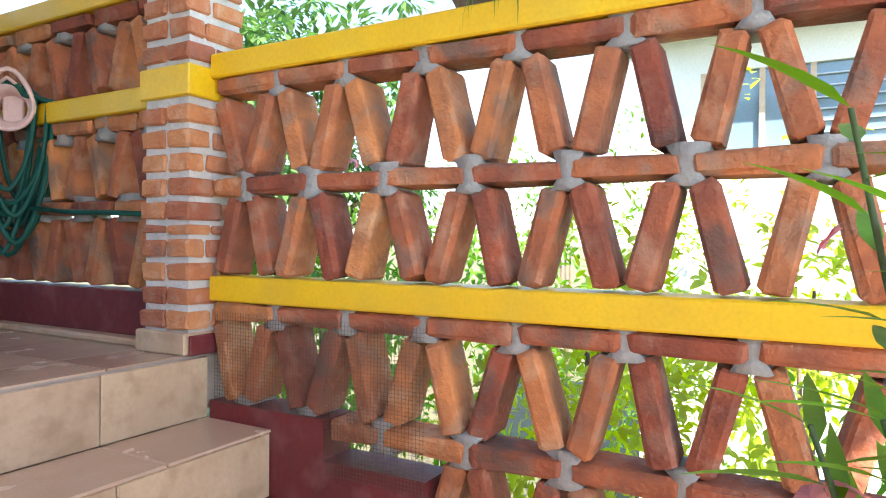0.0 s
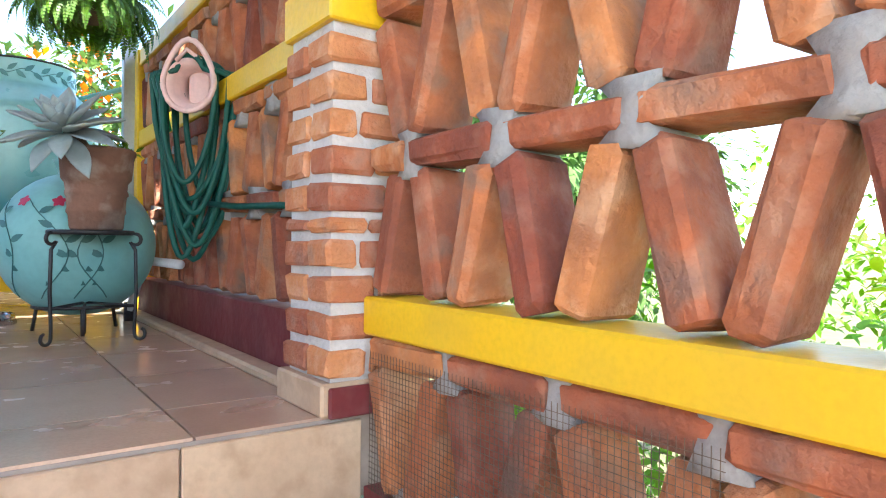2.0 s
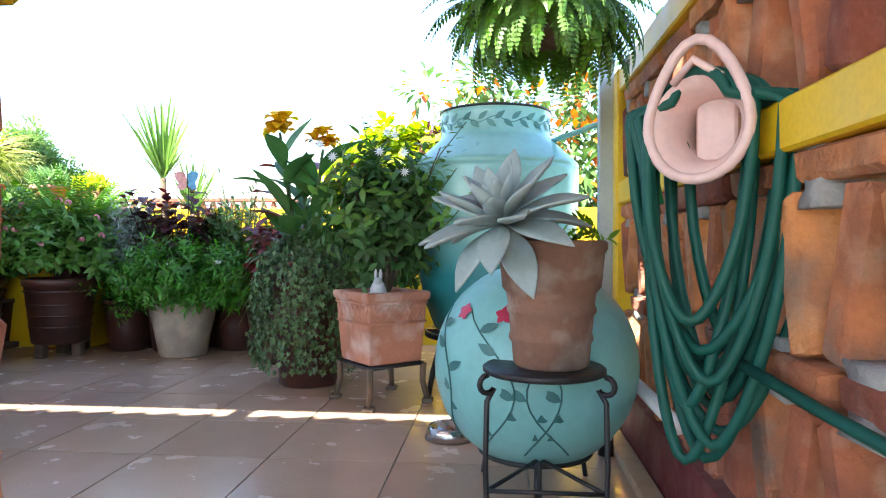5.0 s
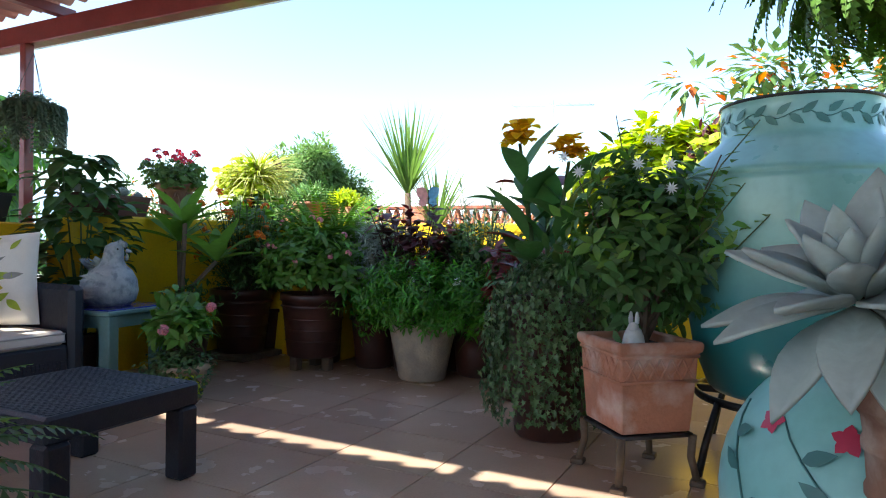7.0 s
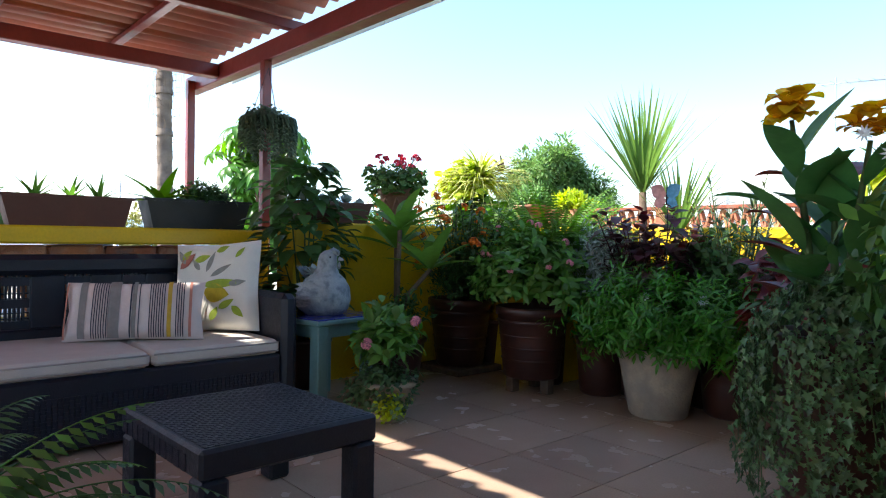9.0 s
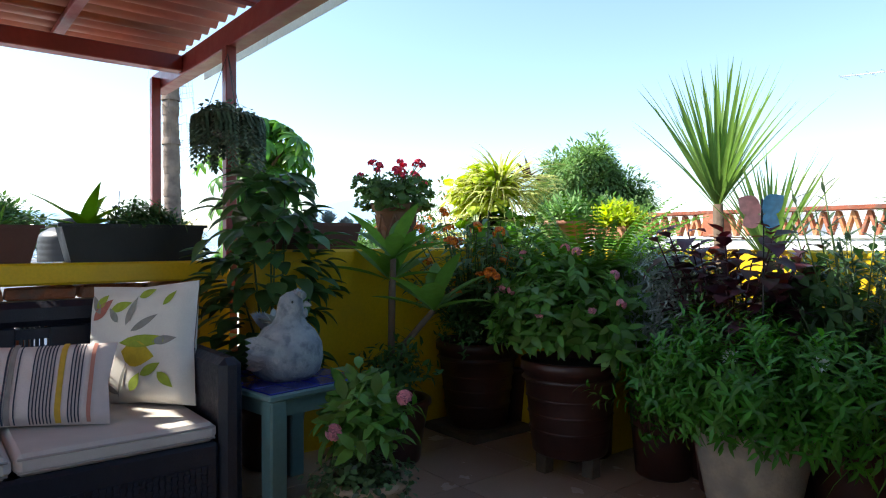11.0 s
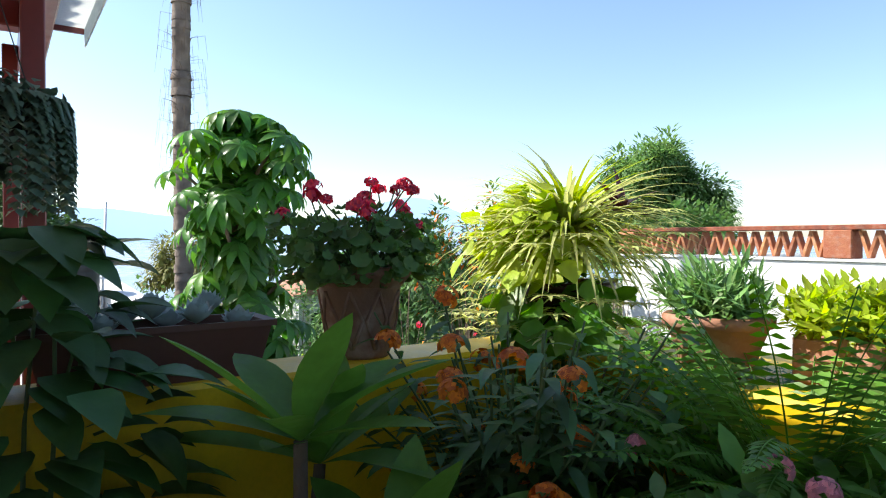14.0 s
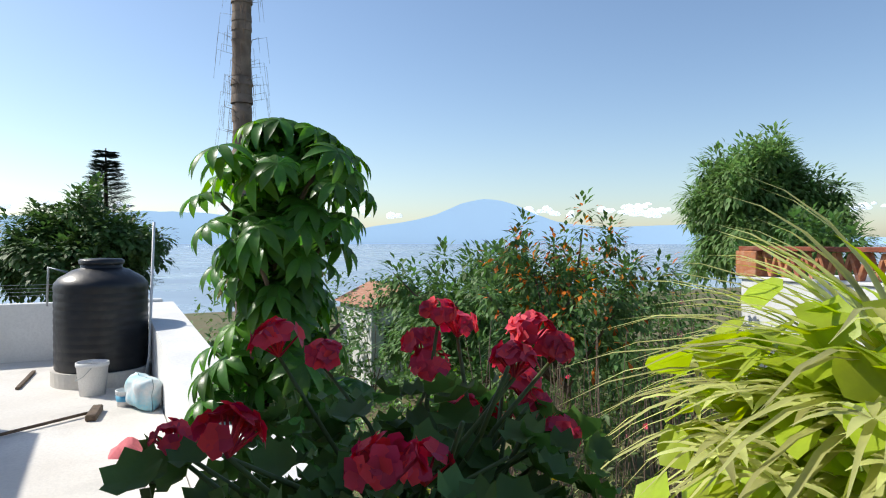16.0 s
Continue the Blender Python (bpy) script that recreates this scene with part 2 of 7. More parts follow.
# ---- mesh building ----
class Build:
    """Collects corners and faces of one mesh."""

    def __init__(self):
        self.v, self.f, self.s = [], [], []

    def face_list(self, pts, faces, smooth=True):
        k = len(self.v)
        self.v.extend(tuple(p) for p in pts)
        for f in faces:
            self.f.append(tuple(i + k for i in f))
            self.s.append(smooth)
        return self

    def box(self, a, b, m=None, bevel=0.0):
        """A box from corner a to corner b, with chamfered upright and level edges if bevel is given."""
        (x0, y0, z0), (x1, y1, z1) = a, b
        if not bevel:
            pts = [(x, y, z) for z in (z0, z1) for y in (y0, y1) for x in (x0, x1)]
            faces = [(0, 2, 3, 1), (4, 5, 7, 6), (0, 1, 5, 4), (2, 6, 7, 3), (0, 4, 6, 2), (1, 3, 7, 5)]
            if m:
                pts = [m @ Vector(p) for p in pts]
            return self.face_list(pts, faces, False)
        c = ((x0 + x1) / 2, (y0 + y1) / 2, (z0 + z1) / 2)
        h = (abs(x1 - x0) / 2, abs(y1 - y0) / 2, abs(z1 - z0) / 2)
        e = min(bevel, *(k * 0.9 for k in h))
        pts, index = [], {}
        for sx in (-1, 1):
            for sy in (-1, 1):
                for sz in (-1, 1):
                    for ax in range(3):
                        p = [c[i] + (sx, sy, sz)[i] * (h[i] - (0 if i == ax else e)) for i in range(3)]
                        index[sx, sy, sz, ax] = len(pts)
                        pts.append(p)
        faces = []
        for ax in range(3):
            for s in (-1, 1):
                q = []
                for u, w in ((-1, -1), (1, -1), (1, 1), (-1, 1)):
                    k = [0, 0, 0]
                    k[ax], k[(ax + 1) % 3], k[(ax + 2) % 3] = s, u, w
                    q.append(index[(*k, ax)])
                faces.append(tuple(q) if s > 0 else tuple(q[::-1]))
        for ax in range(3):
            o1, o2 = (ax + 1) % 3, (ax + 2) % 3
            for u in (-1, 1):
                for w in (-1, 1):
                    k0, k1 = [0, 0, 0], [0, 0, 0]
                    k0[ax], k1[ax] = -1, 1
                    k0[o1] = k1[o1] = u
                    k0[o2] = k1[o2] = w
                    q = [index[(*k0, o1)], index[(*k1, o1)], index[(*k1, o2)], index[(*k0, o2)]]
                    faces.append(tuple(q) if u * w < 0 else tuple(q[::-1]))
        for sx in (-1, 1):
            for sy in (-1, 1):
                for sz in (-1, 1):
                    q = [index[sx, sy, sz, i] for i in range(3)]
                    faces.append(tuple(q) if sx * sy * sz > 0 else tuple(q[::-1]))
        if m:
            pts = [m @ Vector(p) for p in pts]
        return self.face_list(pts, faces, False)

    def lathe(self, profile, center=(0, 0, 0), n=32, m=None, wobble=0.0, smooth=True):
        """A turned body from (radius, height) pairs."""
        pts, faces = [], []
        for j, (r, z) in enumerate(profile):
            for i in range(n):
                a = 2 * math.pi * i / n
                k = r * (1 + wobble * math.sin(3 * a + j) * 0.5)
                pts.append(Vector((center[0] + k * math.cos(a), center[1] + k * math.sin(a), center[2] + z)))
        for j in range(len(profile) - 1):
            for i in range(n):
                i2 = (i + 1) % n
                faces.append((j * n + i, j * n + i2, (j + 1) * n + i2, (j + 1) * n + i))
        if m:
            pts = [m @ p for p in pts]
        return self.face_list(pts, faces, smooth)

    def tube(self, path, r0, r1=None, n=8, caps=True):
        """A round bar along a list of points, tapered from r0 to r1."""
        r1 = r0 if r1 is None else r1
        path = [Vector(p) for p in path]
        pts, faces = [], []
        side = None
        for j, p in enumerate(path):
            d = (path[min(j + 1, len(path) - 1)] - path[max(j - 1, 0)]).normalized()
            if side is None:
                side = d.orthogonal().normalized()
            side = (side - d * side.dot(d)).normalized()
            other = d.cross(side)
            r = r0 + (r1 - r0) * j / max(len(path) - 1, 1)
            for i in range(n):
                a = 2 * math.pi * i / n
                pts.append(p + r * (math.cos(a) * side + math.sin(a) * other))
        for j in range(len(path) - 1):
            for i in range(n):
                i2 = (i + 1) % n
                faces.append((j * n + i, j * n + i2, (j + 1) * n + i2, (j + 1) * n + i))
        if caps:
            faces.append(tuple(range(n))[::-1])
            faces.append(tuple(range((len(path) - 1) * n, len(path) * n)))
        return self.face_list(pts, faces)

    def leaf(self, base, d, up, length, width, bend=0.3, fold=0.25, n=4, tip=1.0, shape=0.45, thick=0.0):
        """A leaf: a strip with a folded midrib that starts at base, runs along d and bends away from up."""
        d = Vector(d).normalized()
        side = d.cross(Vector(up))
        side = side.normalized() if side.length > 1e-4 else d.orthogonal().normalized()
        nor = side.cross(d)
        pts = [Vector(base)]
        p = Vector(base)
        ang = 0.0
        rows = []
        for j in range(1, n + 1):
            ang += bend / n
            dd = d * math.cos(ang) - nor * math.sin(ang)
            nn = nor * math.cos(ang) + d * math.sin(ang)
            p = p + dd * (length / n)
            u = j / n
            if j == n:
                rows.append([p])
                break
            w = width * 0.5 * (math.sin(math.pi * min(u ** (0.35 + shape), 1)) ** tip)
            rows.append([p + side * w + nn * (w * fold), p - nn * thick, p - side * w + nn * (w * fold)])
        faces = []
        k = 1
        last = (0,)
        for row in rows:
            cur = tuple(range(k, k + len(row)))
            pts.extend(row)
            k += len(row)
            if len(last) == 1 and len(cur) == 3:
                faces += [(last[0], cur[0], cur[1]), (last[0], cur[1], cur[2])]
            elif len(last) == 3 and len(cur) == 3:
                faces += [(last[0], cur[0], cur[1], last[1]), (last[1], cur[1], cur[2], last[2])]
            elif len(last) == 3:
                faces += [(last[0], cur[0], last[1]), (last[1], cur[0], last[2])]
            last = cur
        return self.face_list(pts, faces)

    def mesh(self, name, mat):
        me = bpy.data.meshes.new(name)
        me.from_pydata(self.v, [], self.f)
        me.polygons.foreach_set("use_smooth", self.s)
        me.materials.append(mat)
        me.update()
        return me


def part(name, built, mat, parent=None, label="", m=None):
    """Links what was built as one mesh object, under parent if there is one."""
    me = built if isinstance(built, bpy.types.Mesh) else built.mesh(name, mat)
    ob = new(name, me)
    if parent:
        ob.parent = parent
    if m:
        ob.matrix_basis = m
    if label:
        ob["label"] = label
    return ob


def thing(name, label, category, at=(0, 0, 0), rz=0.0, group="", kind=""):
    ob = new(name)
    ob.empty_display_size = 0.1
    ob.matrix_basis = pose(*at, 0, 0, rz)
    return tagged(ob, label, category, group, kind)


def structure(name, built, mat, label, category):
    return tagged(part(name, built, mat), label, category, kind="structure")


R = random.Random(7)


def rnd(a, b):
    return R.uniform(a, b)


def ball_dir():
    z = rnd(-1, 1)
    a = rnd(0, 2 * math.pi)
    k = math.sqrt(1 - z * z)
    return Vector((k * math.cos(a), k * math.sin(a), z))


# ---- setting ----
# terrace floor slab with single tiles, the tile joints recessed
slab = structure("floor", Build().box((-4.7, 0.02, -0.2), (0.3, 4.7, -0.007)), GROUT, "terrace floor slab with sand-coloured grout between tiles", "floor")
structure("floor_back", Build().box((-4.56, -2.02, -0.2), (-2.6, 0.019, -0.004)), TILE, "tiled terrace floor beside the house wall", "floor")
pavement = structure("floor_lower", Build().box((-4.0, -4.2, -0.95), (0.1, -0.9, -0.692)), GROUT, "lower landing below the tiled steps", "floor")


def lattice_bricks(parent, y0, z0, z1, n, phase, x0, flip, mesh_list):
    """A zigzag row of leaning bricks between the heights z0 and z1, going to lower y from y0 in steps of a brick."""
    h = z1 - z0
    for i in range(n):
        for s in (0, 1):
            y = y0 - (i + 0.5 * s + phase) * 0.292
            up = (s == 0) == flip
            tilt = (14.5 if up else -14.5) + rnd(-2.0, 2.0)
            ob = part("brick", mesh_list[R.randrange(len(mesh_list))], None, parent)
            ob.matrix_basis = Matrix.Translation((x0 + 0.07 + rnd(-0.008, 0.008), y, z0 + h / 2)) @ pose(0, 0, 0, tilt, rnd(-1, 1), rnd(-2, 2))


def rough_brick(l, w, h, seed):
    """A worn brick, its corners rounded and its edges uneven."""
    r = random.Random(seed)
    b = Build()
    b.box((-w / 2, -h / 2, -l / 2), (w / 2, h / 2, l / 2), None, 0.011)
    b.v = [(x + r.uniform(-0.006, 0.004), y + r.uniform(-0.005, 0.005), z + r.uniform(-0.006, 0.006)) for x, y, z in b.v]
    return b


LEAN = [rough_brick(0.272, 0.135, 0.068, i).mesh("lean_brick", BRICK) for i in range(5)]
FLAT = []
for i in range(4):
    fb = rough_brick(0.06, 0.135, 0.268, 20 + i)
    FLAT.append(fb.mesh("flat_brick", BRICK))


def flat_course(parent, ya, yb, z, x0, phase=0.0):
    """A course of bricks laid flat, with mortar in the joints."""
    y = ya - phase
    while y > yb + 0.05:
        l = min(0.292, y - yb)
        ob = part("brick", FLAT[R.randrange(4)], None, parent)
        ob.matrix_basis = Matrix.Translation((x0 + 0.07 + rnd(-0.006, 0.006), y - l / 2, z + 0.031 + rnd(-0.002, 0.002))) @ pose(0, 0, 0, rnd(-0.7, 0.7), rnd(-1, 1), rnd(-0.7, 0.7)) @ Matrix.Diagonal((1, (l - 0.022) / 0.268, 1, 1))
        y -= 0.292


def mortar_blobs(b, y0, n, z, x0):
    """Lumps of mortar where the leaning bricks meet the courses."""
    for i in range(n):
        y = y0 - i * 0.292
        pts = []
        w = rnd(0.055, 0.078)
        for sz, k in ((-0.052, 0.8), (-0.02, 1.0), (0.02, 1.0), (0.052, 0.8)):
            for sx, sy in ((-1, -1), (1, -1), (1, 1), (-1, 1)):
                kk = k * (0.42 if abs(sz) < 0.03 else 1.0)
                pts.append((x0 + 0.07 + sx * 0.06 + rnd(-0.004, 0.004), y + sy * w * kk + rnd(-0.006, 0.006), z + sz + rnd(-0.006, 0.006)))
        f = [(3, 2, 1, 0), (12, 13, 14, 15)]
        for j in range(3):
            for k in range(4):
                f.append((j * 4 + k, j * 4 + (k + 1) % 4, j * 4 + 4 + (k + 1) % 4, j * 4 + 4 + k))
        b.face_list(pts, f, True)


# lattice wall beside the steps
wall_stair = thing("wall_east", "openwork wall of leaning red bricks with yellow bands", "wall", kind="structure")
X0 = 0.1
mb = Build()
for z in (0.945, 0.592, 0.153, -0.195, -0.545):
    mortar_blobs(mb, -0.148 if z in (0.592, -0.195) else -0.294, 11, z, X0)
part("mortar", mb, MORTAR, wall_stair, "grey mortar joints")
part("band", Build().box((X0 - 0.012, -3.4, 0.976), (X0 + 0.15, -0.001, 1.062), None, 0.006), YELLOW, wall_stair, "yellow painted top band")
part("band", Build().box((X0 - 0.012, -3.4, 0.186), (X0 + 0.15, -0.001, 0.274), None, 0.006), YELLOW, wall_stair, "yellow painted lower band")
plinth = Build()
plinth.box((X0 - 0.004, -0.52, -0.7), (X0 + 0.142, -0.001, -0.17))
plinth.box((X0 - 0.004, -0.9, -0.7), (X0 + 0.142, -0.521, -0.3))
plinth.box((X0 - 0.004, -3.4, -0.95), (X0 + 0.142, -0.901, -0.585))
part("plinth", plinth, MAROON, wall_stair, "maroon painted stepped plinth")

# lattice wall along the terrace, where the hose hangs
wall_hose = thing("wall_east_upper", "openwork brick wall of the terrace with yellow bands and maroon base", "wall", kind="structure")
HY = 2.5
part("band", Build().box((X0 - 0.012, 0.25, 1.34), (X0 + 0.15, HY, 1.43), None, 0.006), YELLOW, wall_hose, "yellow top band")
part("band", Build().box((X0 - 0.012, 0.25, 0.9), (X0 + 0.15, HY, 0.99), None, 0.006), YELLOW, wall_hose, "yellow middle band")
part("plinth", Build().box((X0 - 0.004, 0.25, -0.01), (X0 + 0.142, HY, 0.2), None, 0.004), MAROON, wall_hose, "maroon painted base")
part("band", Build().box((X0 - 0.02, HY - 0.02, 0.2), (X0 + 0.16, HY + 0.06, 1.43), None, 0.006), YELLOW, wall_hose, "yellow end post")
mb = Build()
for z, k in ((0.86, 0), (0.53, 1), (1.30, 0)):
    mortar_blobs(mb, HY - 0.1 - (0.146 if k else 0), 8, z, X0)
part("mortar", mb, MORTAR, wall_hose, "grey mortar joints")
skirt = Build().box((X0 - 0.075, 0.25, 0.0), (X0 - 0.005, HY + 0.1, 0.03), None, 0.008)
structure("baseboard", skirt, STEP_TILE, "low tiled kerb along the wall foot", "baseboard")


def pillar(x, y, top, name, wide=0.25):
    """A square brick pillar of single courses, a yellow band round it, and a tiled foot."""
    p = thing(name, "orange brick pillar with pale mortar and a yellow band", "pillar", (x, y, 0), kind="structure")
    w = wide
    part("core", Build().box((0.012, 0.012, 0), (w - 0.012, w - 0.012, top)), PALE_MORTAR, p, "pale grey mortar")
    z, k = 0.088, 0
    meshes = {}
    while z < top - 0.05:
        if 0.895 < z < 1.0:
            part("band", Build().box((-0.006, -0.006, 0.902), (w + 0.006, w + 0.006, 1.012), None, 0.005), YELLOW, p, "yellow painted band")
            z = 1.03
        h = 0.03 if k == 4 else 0.062
        split = (0.42, 0.62, 0.5, 0.3)[k % 4] * w
        for a, b, c, d in ((0, 0, split, 0.12), (split, 0, w, 0.12), (0, 0.12, 0.115, w), (0.115, 0.12, w, w)):
            e = 0.006
            bb = Build().box((a + (e if a else 0) + rnd(-0.005, 0.003), c and b + (e if b else 0) + rnd(-0.005, 0.003), z), (c - (e if c < w else 0) + rnd(-0.003, 0.005), d - (e if d < w else 0) + rnd(-0.003, 0.005), z + h), None, 0.008)
            bb.v = [(px + rnd(-0.004, 0.004), py + rnd(-0.004, 0.004), pz + rnd(-0.004, 0.004)) for px, py, pz in bb.v]
            part("brick", bb, BRICK_ORANGE, p)
        z += h + (0.02 if k in (3, 4) else 0.0225)
        k += 1
    foot = Build().box((-0.014, 0.0, 0), (w + 0.012, w + 0.014, 0.078), None, 0.006)
    part("foot_tile", foot, STEP_TILE, p, "beige tiled foot")
    part("foot_front", Build().box((0.0, -0.016, 0), (w, -0.002, 0.07), None, 0.004), MAROON, p, "maroon painted front of the foot")
    return p


pillar(0.0, 0.0, 2.2, "wall_pillar_1")
pillar(-0.945, 0.02, 2.2, "wall_pillar_2")

# steps up to the terrace
for i in range(3):
    st = thing("stairs_%d" % (i + 1), "beige ceramic tiled step with worn front tiles", "step", kind="structure")
    yf = -0.297 * (i + 1)
    top = -0.23 * (i + 1)
    x = X0 - 0.006
    part("core", Build().box((-2.4, yf + 0.014, top - 0.23), (x, yf + 0.42, top - 0.013)), GROUT, st)
    xs = [x, -0.313, -0.76, -1.2, -1.65, -2.1, -2.4]
    for a, b in zip(xs, xs[1:]):
        part("tile", Build().box((b + 0.002, yf - 0.008, top - 0.012), (a - 0.002, yf + 0.306, top), None, 0.005), TILE, st)
    for a, b in zip(xs, xs[1:]):
        part("riser_tile", Build().box((b + 0.002 - 0.15, yf + 0.001, top - 0.226), (a - 0.002 - (0.15 if a < x else 0), yf + 0.013, top - 0.014), None, 0.003), STEP_TILE, st)
st = thing("stairs_4", "beige tiled riser under the terrace edge", "step", kind="structure")
xs = [X0 - 0.006, -0.313, -0.76, -1.2, -1.65, -2.1, -2.4]
for a, b in zip(xs, xs[1:]):
    part("riser_tile", Build().box((b + 0.002, 0.004, -0.228), (a - 0.002, 0.019, -0.014), None, 0.003), STEP_TILE, st)

# parapets
par = structure("wall_west", Build().box((-4.45, 2.85, -0.1), (-4.22, 4.85, 1.0), None, 0.012), YELLOW, "yellow rendered parapet of the terrace", "wall")
structure("wall_north", Build().box((-4.219, 4.6, -0.1), (0.4, 4.78, 1.0), None, 0.012), YELLOW, "yellow rendered parapet behind the plants", "wall")
structure("wall_north_east", Build().box((0.1, 2.57, -0.1), (0.28, 4.599, 0.75), None, 0.012), YELLOW, "low yellow wall beside the big urn", "wall")
wl = thing("wall_west_lattice", "yellow parapet over an openwork row of bricks behind the sofa", "wall", kind="structure")
part("base", Build().box((-4.78, -2.0, -0.1), (-4.56, 2.85, 0.48), None, 0.01), YELLOW, wl, "yellow rendered base")
part("coping", Build().box((-4.8, -2.0, 0.85), (-4.54, 2.85, 0.945), None, 0.01), YELLOW, wl, "yellow coping")
part("wall_end", Build().box((-4.78, 2.7, 0.48), (-4.56, 2.85, 0.85)), YELLOW, wl)
for i in range(16):
    yy = 2.6 - i * 0.28
    for s in (-1, 1):
        ob = part("brick", LEAN[i % 5], None, wl)
        ob.matrix_basis = Matrix.Translation((-4.67, yy + s * 0.065, 0.62)) @ pose(0, 0, 0, 15 * s, 0, 0)
for i in range(16):
    ob = part("brick", FLAT[i % 4], None, wl)
    ob.matrix_basis = Matrix.Translation((-4.67, 2.6 - i * 0.28, 0.81))

# closing walls of the house behind the camera
structure("wall_south", Build().box((-4.78, -2.25, -0.2), (-2.62, -2.02, 0.95)), YELLOW, "yellow house wall at the end of the terrace", "wall")
structure("wall_stairwell", Build().box((-2.6, -4.4, -0.95), (-2.41, 0.25, 0.5)), WHITE, "white house wall beside the steps", "wall")

# unseen slab added to keep direct sun off the steps and lattice wall
structure("ceiling_stairs", Build().box((-3.9, -4.6, 3.25), (0.6, -0.15, 3.35)), WHITE, "unseen white slab added to shade the steps", "ceiling")
structure("wall_north_pier", Build().box((-4.05, 4.24, -0.1), (-3.25, 4.599, 1.0), None, 0.012), YELLOW, "yellow pier of the parapet carrying a planter", "wall")

# pergola: red steel frame, corrugated sheet, frosted eave strip
perg = thing("pergola", "red steel pergola with a corrugated roof over the terrace", "pergola", kind="structure")
BY = 3.0
part("beam", Build().box((-6.3, BY - 0.05, 2.11), (0.5, BY + 0.05, 2.24), None, 0.006), RED_STEEL, perg)
part("beam", Build().box((-5.7, -2.0, 2.13), (-5.6, BY - 0.052, 2.23), None, 0.006), RED_STEEL, perg)
for x in (-4.5, -3.2, -1.9, -0.6):
    part("rafter", Build().box((x - 0.03, 0.3, 2.242), (x + 0.03, BY + 0.05, 2.302), None, 0.004), RED_STEEL, perg)
for y in (0.5, 0.86, 1.5, 2.3):
    part("batten", Build().box((-6.3, y - 0.03, 2.304), (0.5, y + 0.03, 2.342), None, 0.004), RED_STEEL, perg)
part("post", Build().box((-4.87, BY - 0.07, 0.0), (-4.81, BY - 0.01, 2.109), None, 0.004), RED_STEEL, perg)
part("post", Build().box((-6.14, BY - 0.11, -3.2), (-6.08, BY - 0.05, 2.18), None, 0.004), RED_STEEL, perg)
# second strip is added unseen; its gap to the first casts the sun stripe
for name, ya, yb in (("corrugated_sheet", 0.83, BY + 0.05), ("corrugated_sheet", 0.25, 0.7)):
    sheet = Build()
    N = 640
    pts, fcs = [], []
    for i in range(N + 1):
        x = -6.35 + 6.85 * i / N
        z = 2.366 + 0.022 * math.sin(x * 2 * math.pi / 0.15)
        pts += [(x, ya, z), (x, yb, z)]
    for i in range(N):
        fcs.append((2 * i, 2 * i + 2, 2 * i + 3, 2 * i + 1))
    sheet.face_list(pts, fcs)
    roof_sheet = part(name, sheet, RED_SHEET, perg, "red-brown corrugated roofing sheet")
    mod = roof_sheet.modifiers.new("thick", "SOLIDIFY")
    mod.thickness = 0.004
for i in range(6):
    x = -5.92 + i * 1.07
    ep = part("eave_panel", Build().box((x, BY + 0.052, 2.25), (x + 1.06, BY + 0.2, 2.256)), FROST, perg, "frosted eave panel")
    part("drop_strip", Build().box((x, BY + 0.19, 2.17), (x + 1.06, BY + 0.196, 2.248)), FROST, ep)
    part("cross_bar", Build().box((x - 0.004, BY + 0.052, 2.226), (x + 0.012, BY + 0.189, 2.249)), RED_STEEL, ep, "thin red cross bar")
# unseen roof piece, widened until it stops the sun from behind
structure("ceiling", Build().box((-6.6, -2.2, 2.4), (-2.41, 0.24, 2.47)), RED_SHEET, "unseen red-brown roof added to block sun over the back of the terrace", "ceiling")

# ground, lake, hills
GROUND = material("ground scrub", (0.12, 0.13, 0.05), 0.95, vary=0.4, scale=0.6, second=(0.17, 0.13, 0.07), fine=6, bump=0.6, bump_scale=3)
LAKE = material("lake water", (0.28, 0.36, 0.45), 0.25, vary=0.08, scale=0.01, spec=0.3)
# distance haze is put into the hills as pale blue colour and a glow
HILL = material("hills with painted haze", (0.32, 0.45, 0.58), 1.0, vary=0.06, scale=0.004, spec=0.0)
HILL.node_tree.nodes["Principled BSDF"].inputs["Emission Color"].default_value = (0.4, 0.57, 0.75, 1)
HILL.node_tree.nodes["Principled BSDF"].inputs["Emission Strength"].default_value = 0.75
CLOUD = material("cloud", (0.9, 0.9, 0.9), 1.0, vary=0.03, scale=0.004, spec=0.0, translucent=0.3)
structure("ground", Build().face_list([(-50, -200, -3.2), (220, -200, -3.2), (220, 260, -3.2), (-50, 260, -3.2), (-4900, -4000, -14), (-4900, 4000, -14), (220, 4000, -14), (220, -4000, -14)], [(0, 1, 2, 3)], False).face_list([(-50, -200, -3.2), (-50, 260, -3.2), (-62, 300, -13.5), (-62, -240, -13.5)], [(0, 1, 2, 3)], False).face_list([(220, -200, -3.2), (220, 260, -3.2), (4000, 4000, -14), (4000, -4000, -14)], [(0, 1, 2, 3)], False).face_list([(-50, 260, -3.2), (220, 260, -3.2), (4000, 4000, -14), (-160, 4000, -14)], [(0, 1, 2, 3)], False).face_list([(-50, -200, -3.2), (220, -200, -3.2), (4000, -4000, -14), (-160, -4000, -14)], [(0, 1, 2, 3)], False), GROUND, "scrubby ground sloping down to the lake", "ground")
structure("water", Build().face_list([(-4000, -4500, -13.2), (-55, -4500, -13.2), (-55, 4500, -13.2), (-4000, 4500, -13.2)], [(0, 1, 2, 3)], False), LAKE, "pale blue lake below distant hills", "lake")


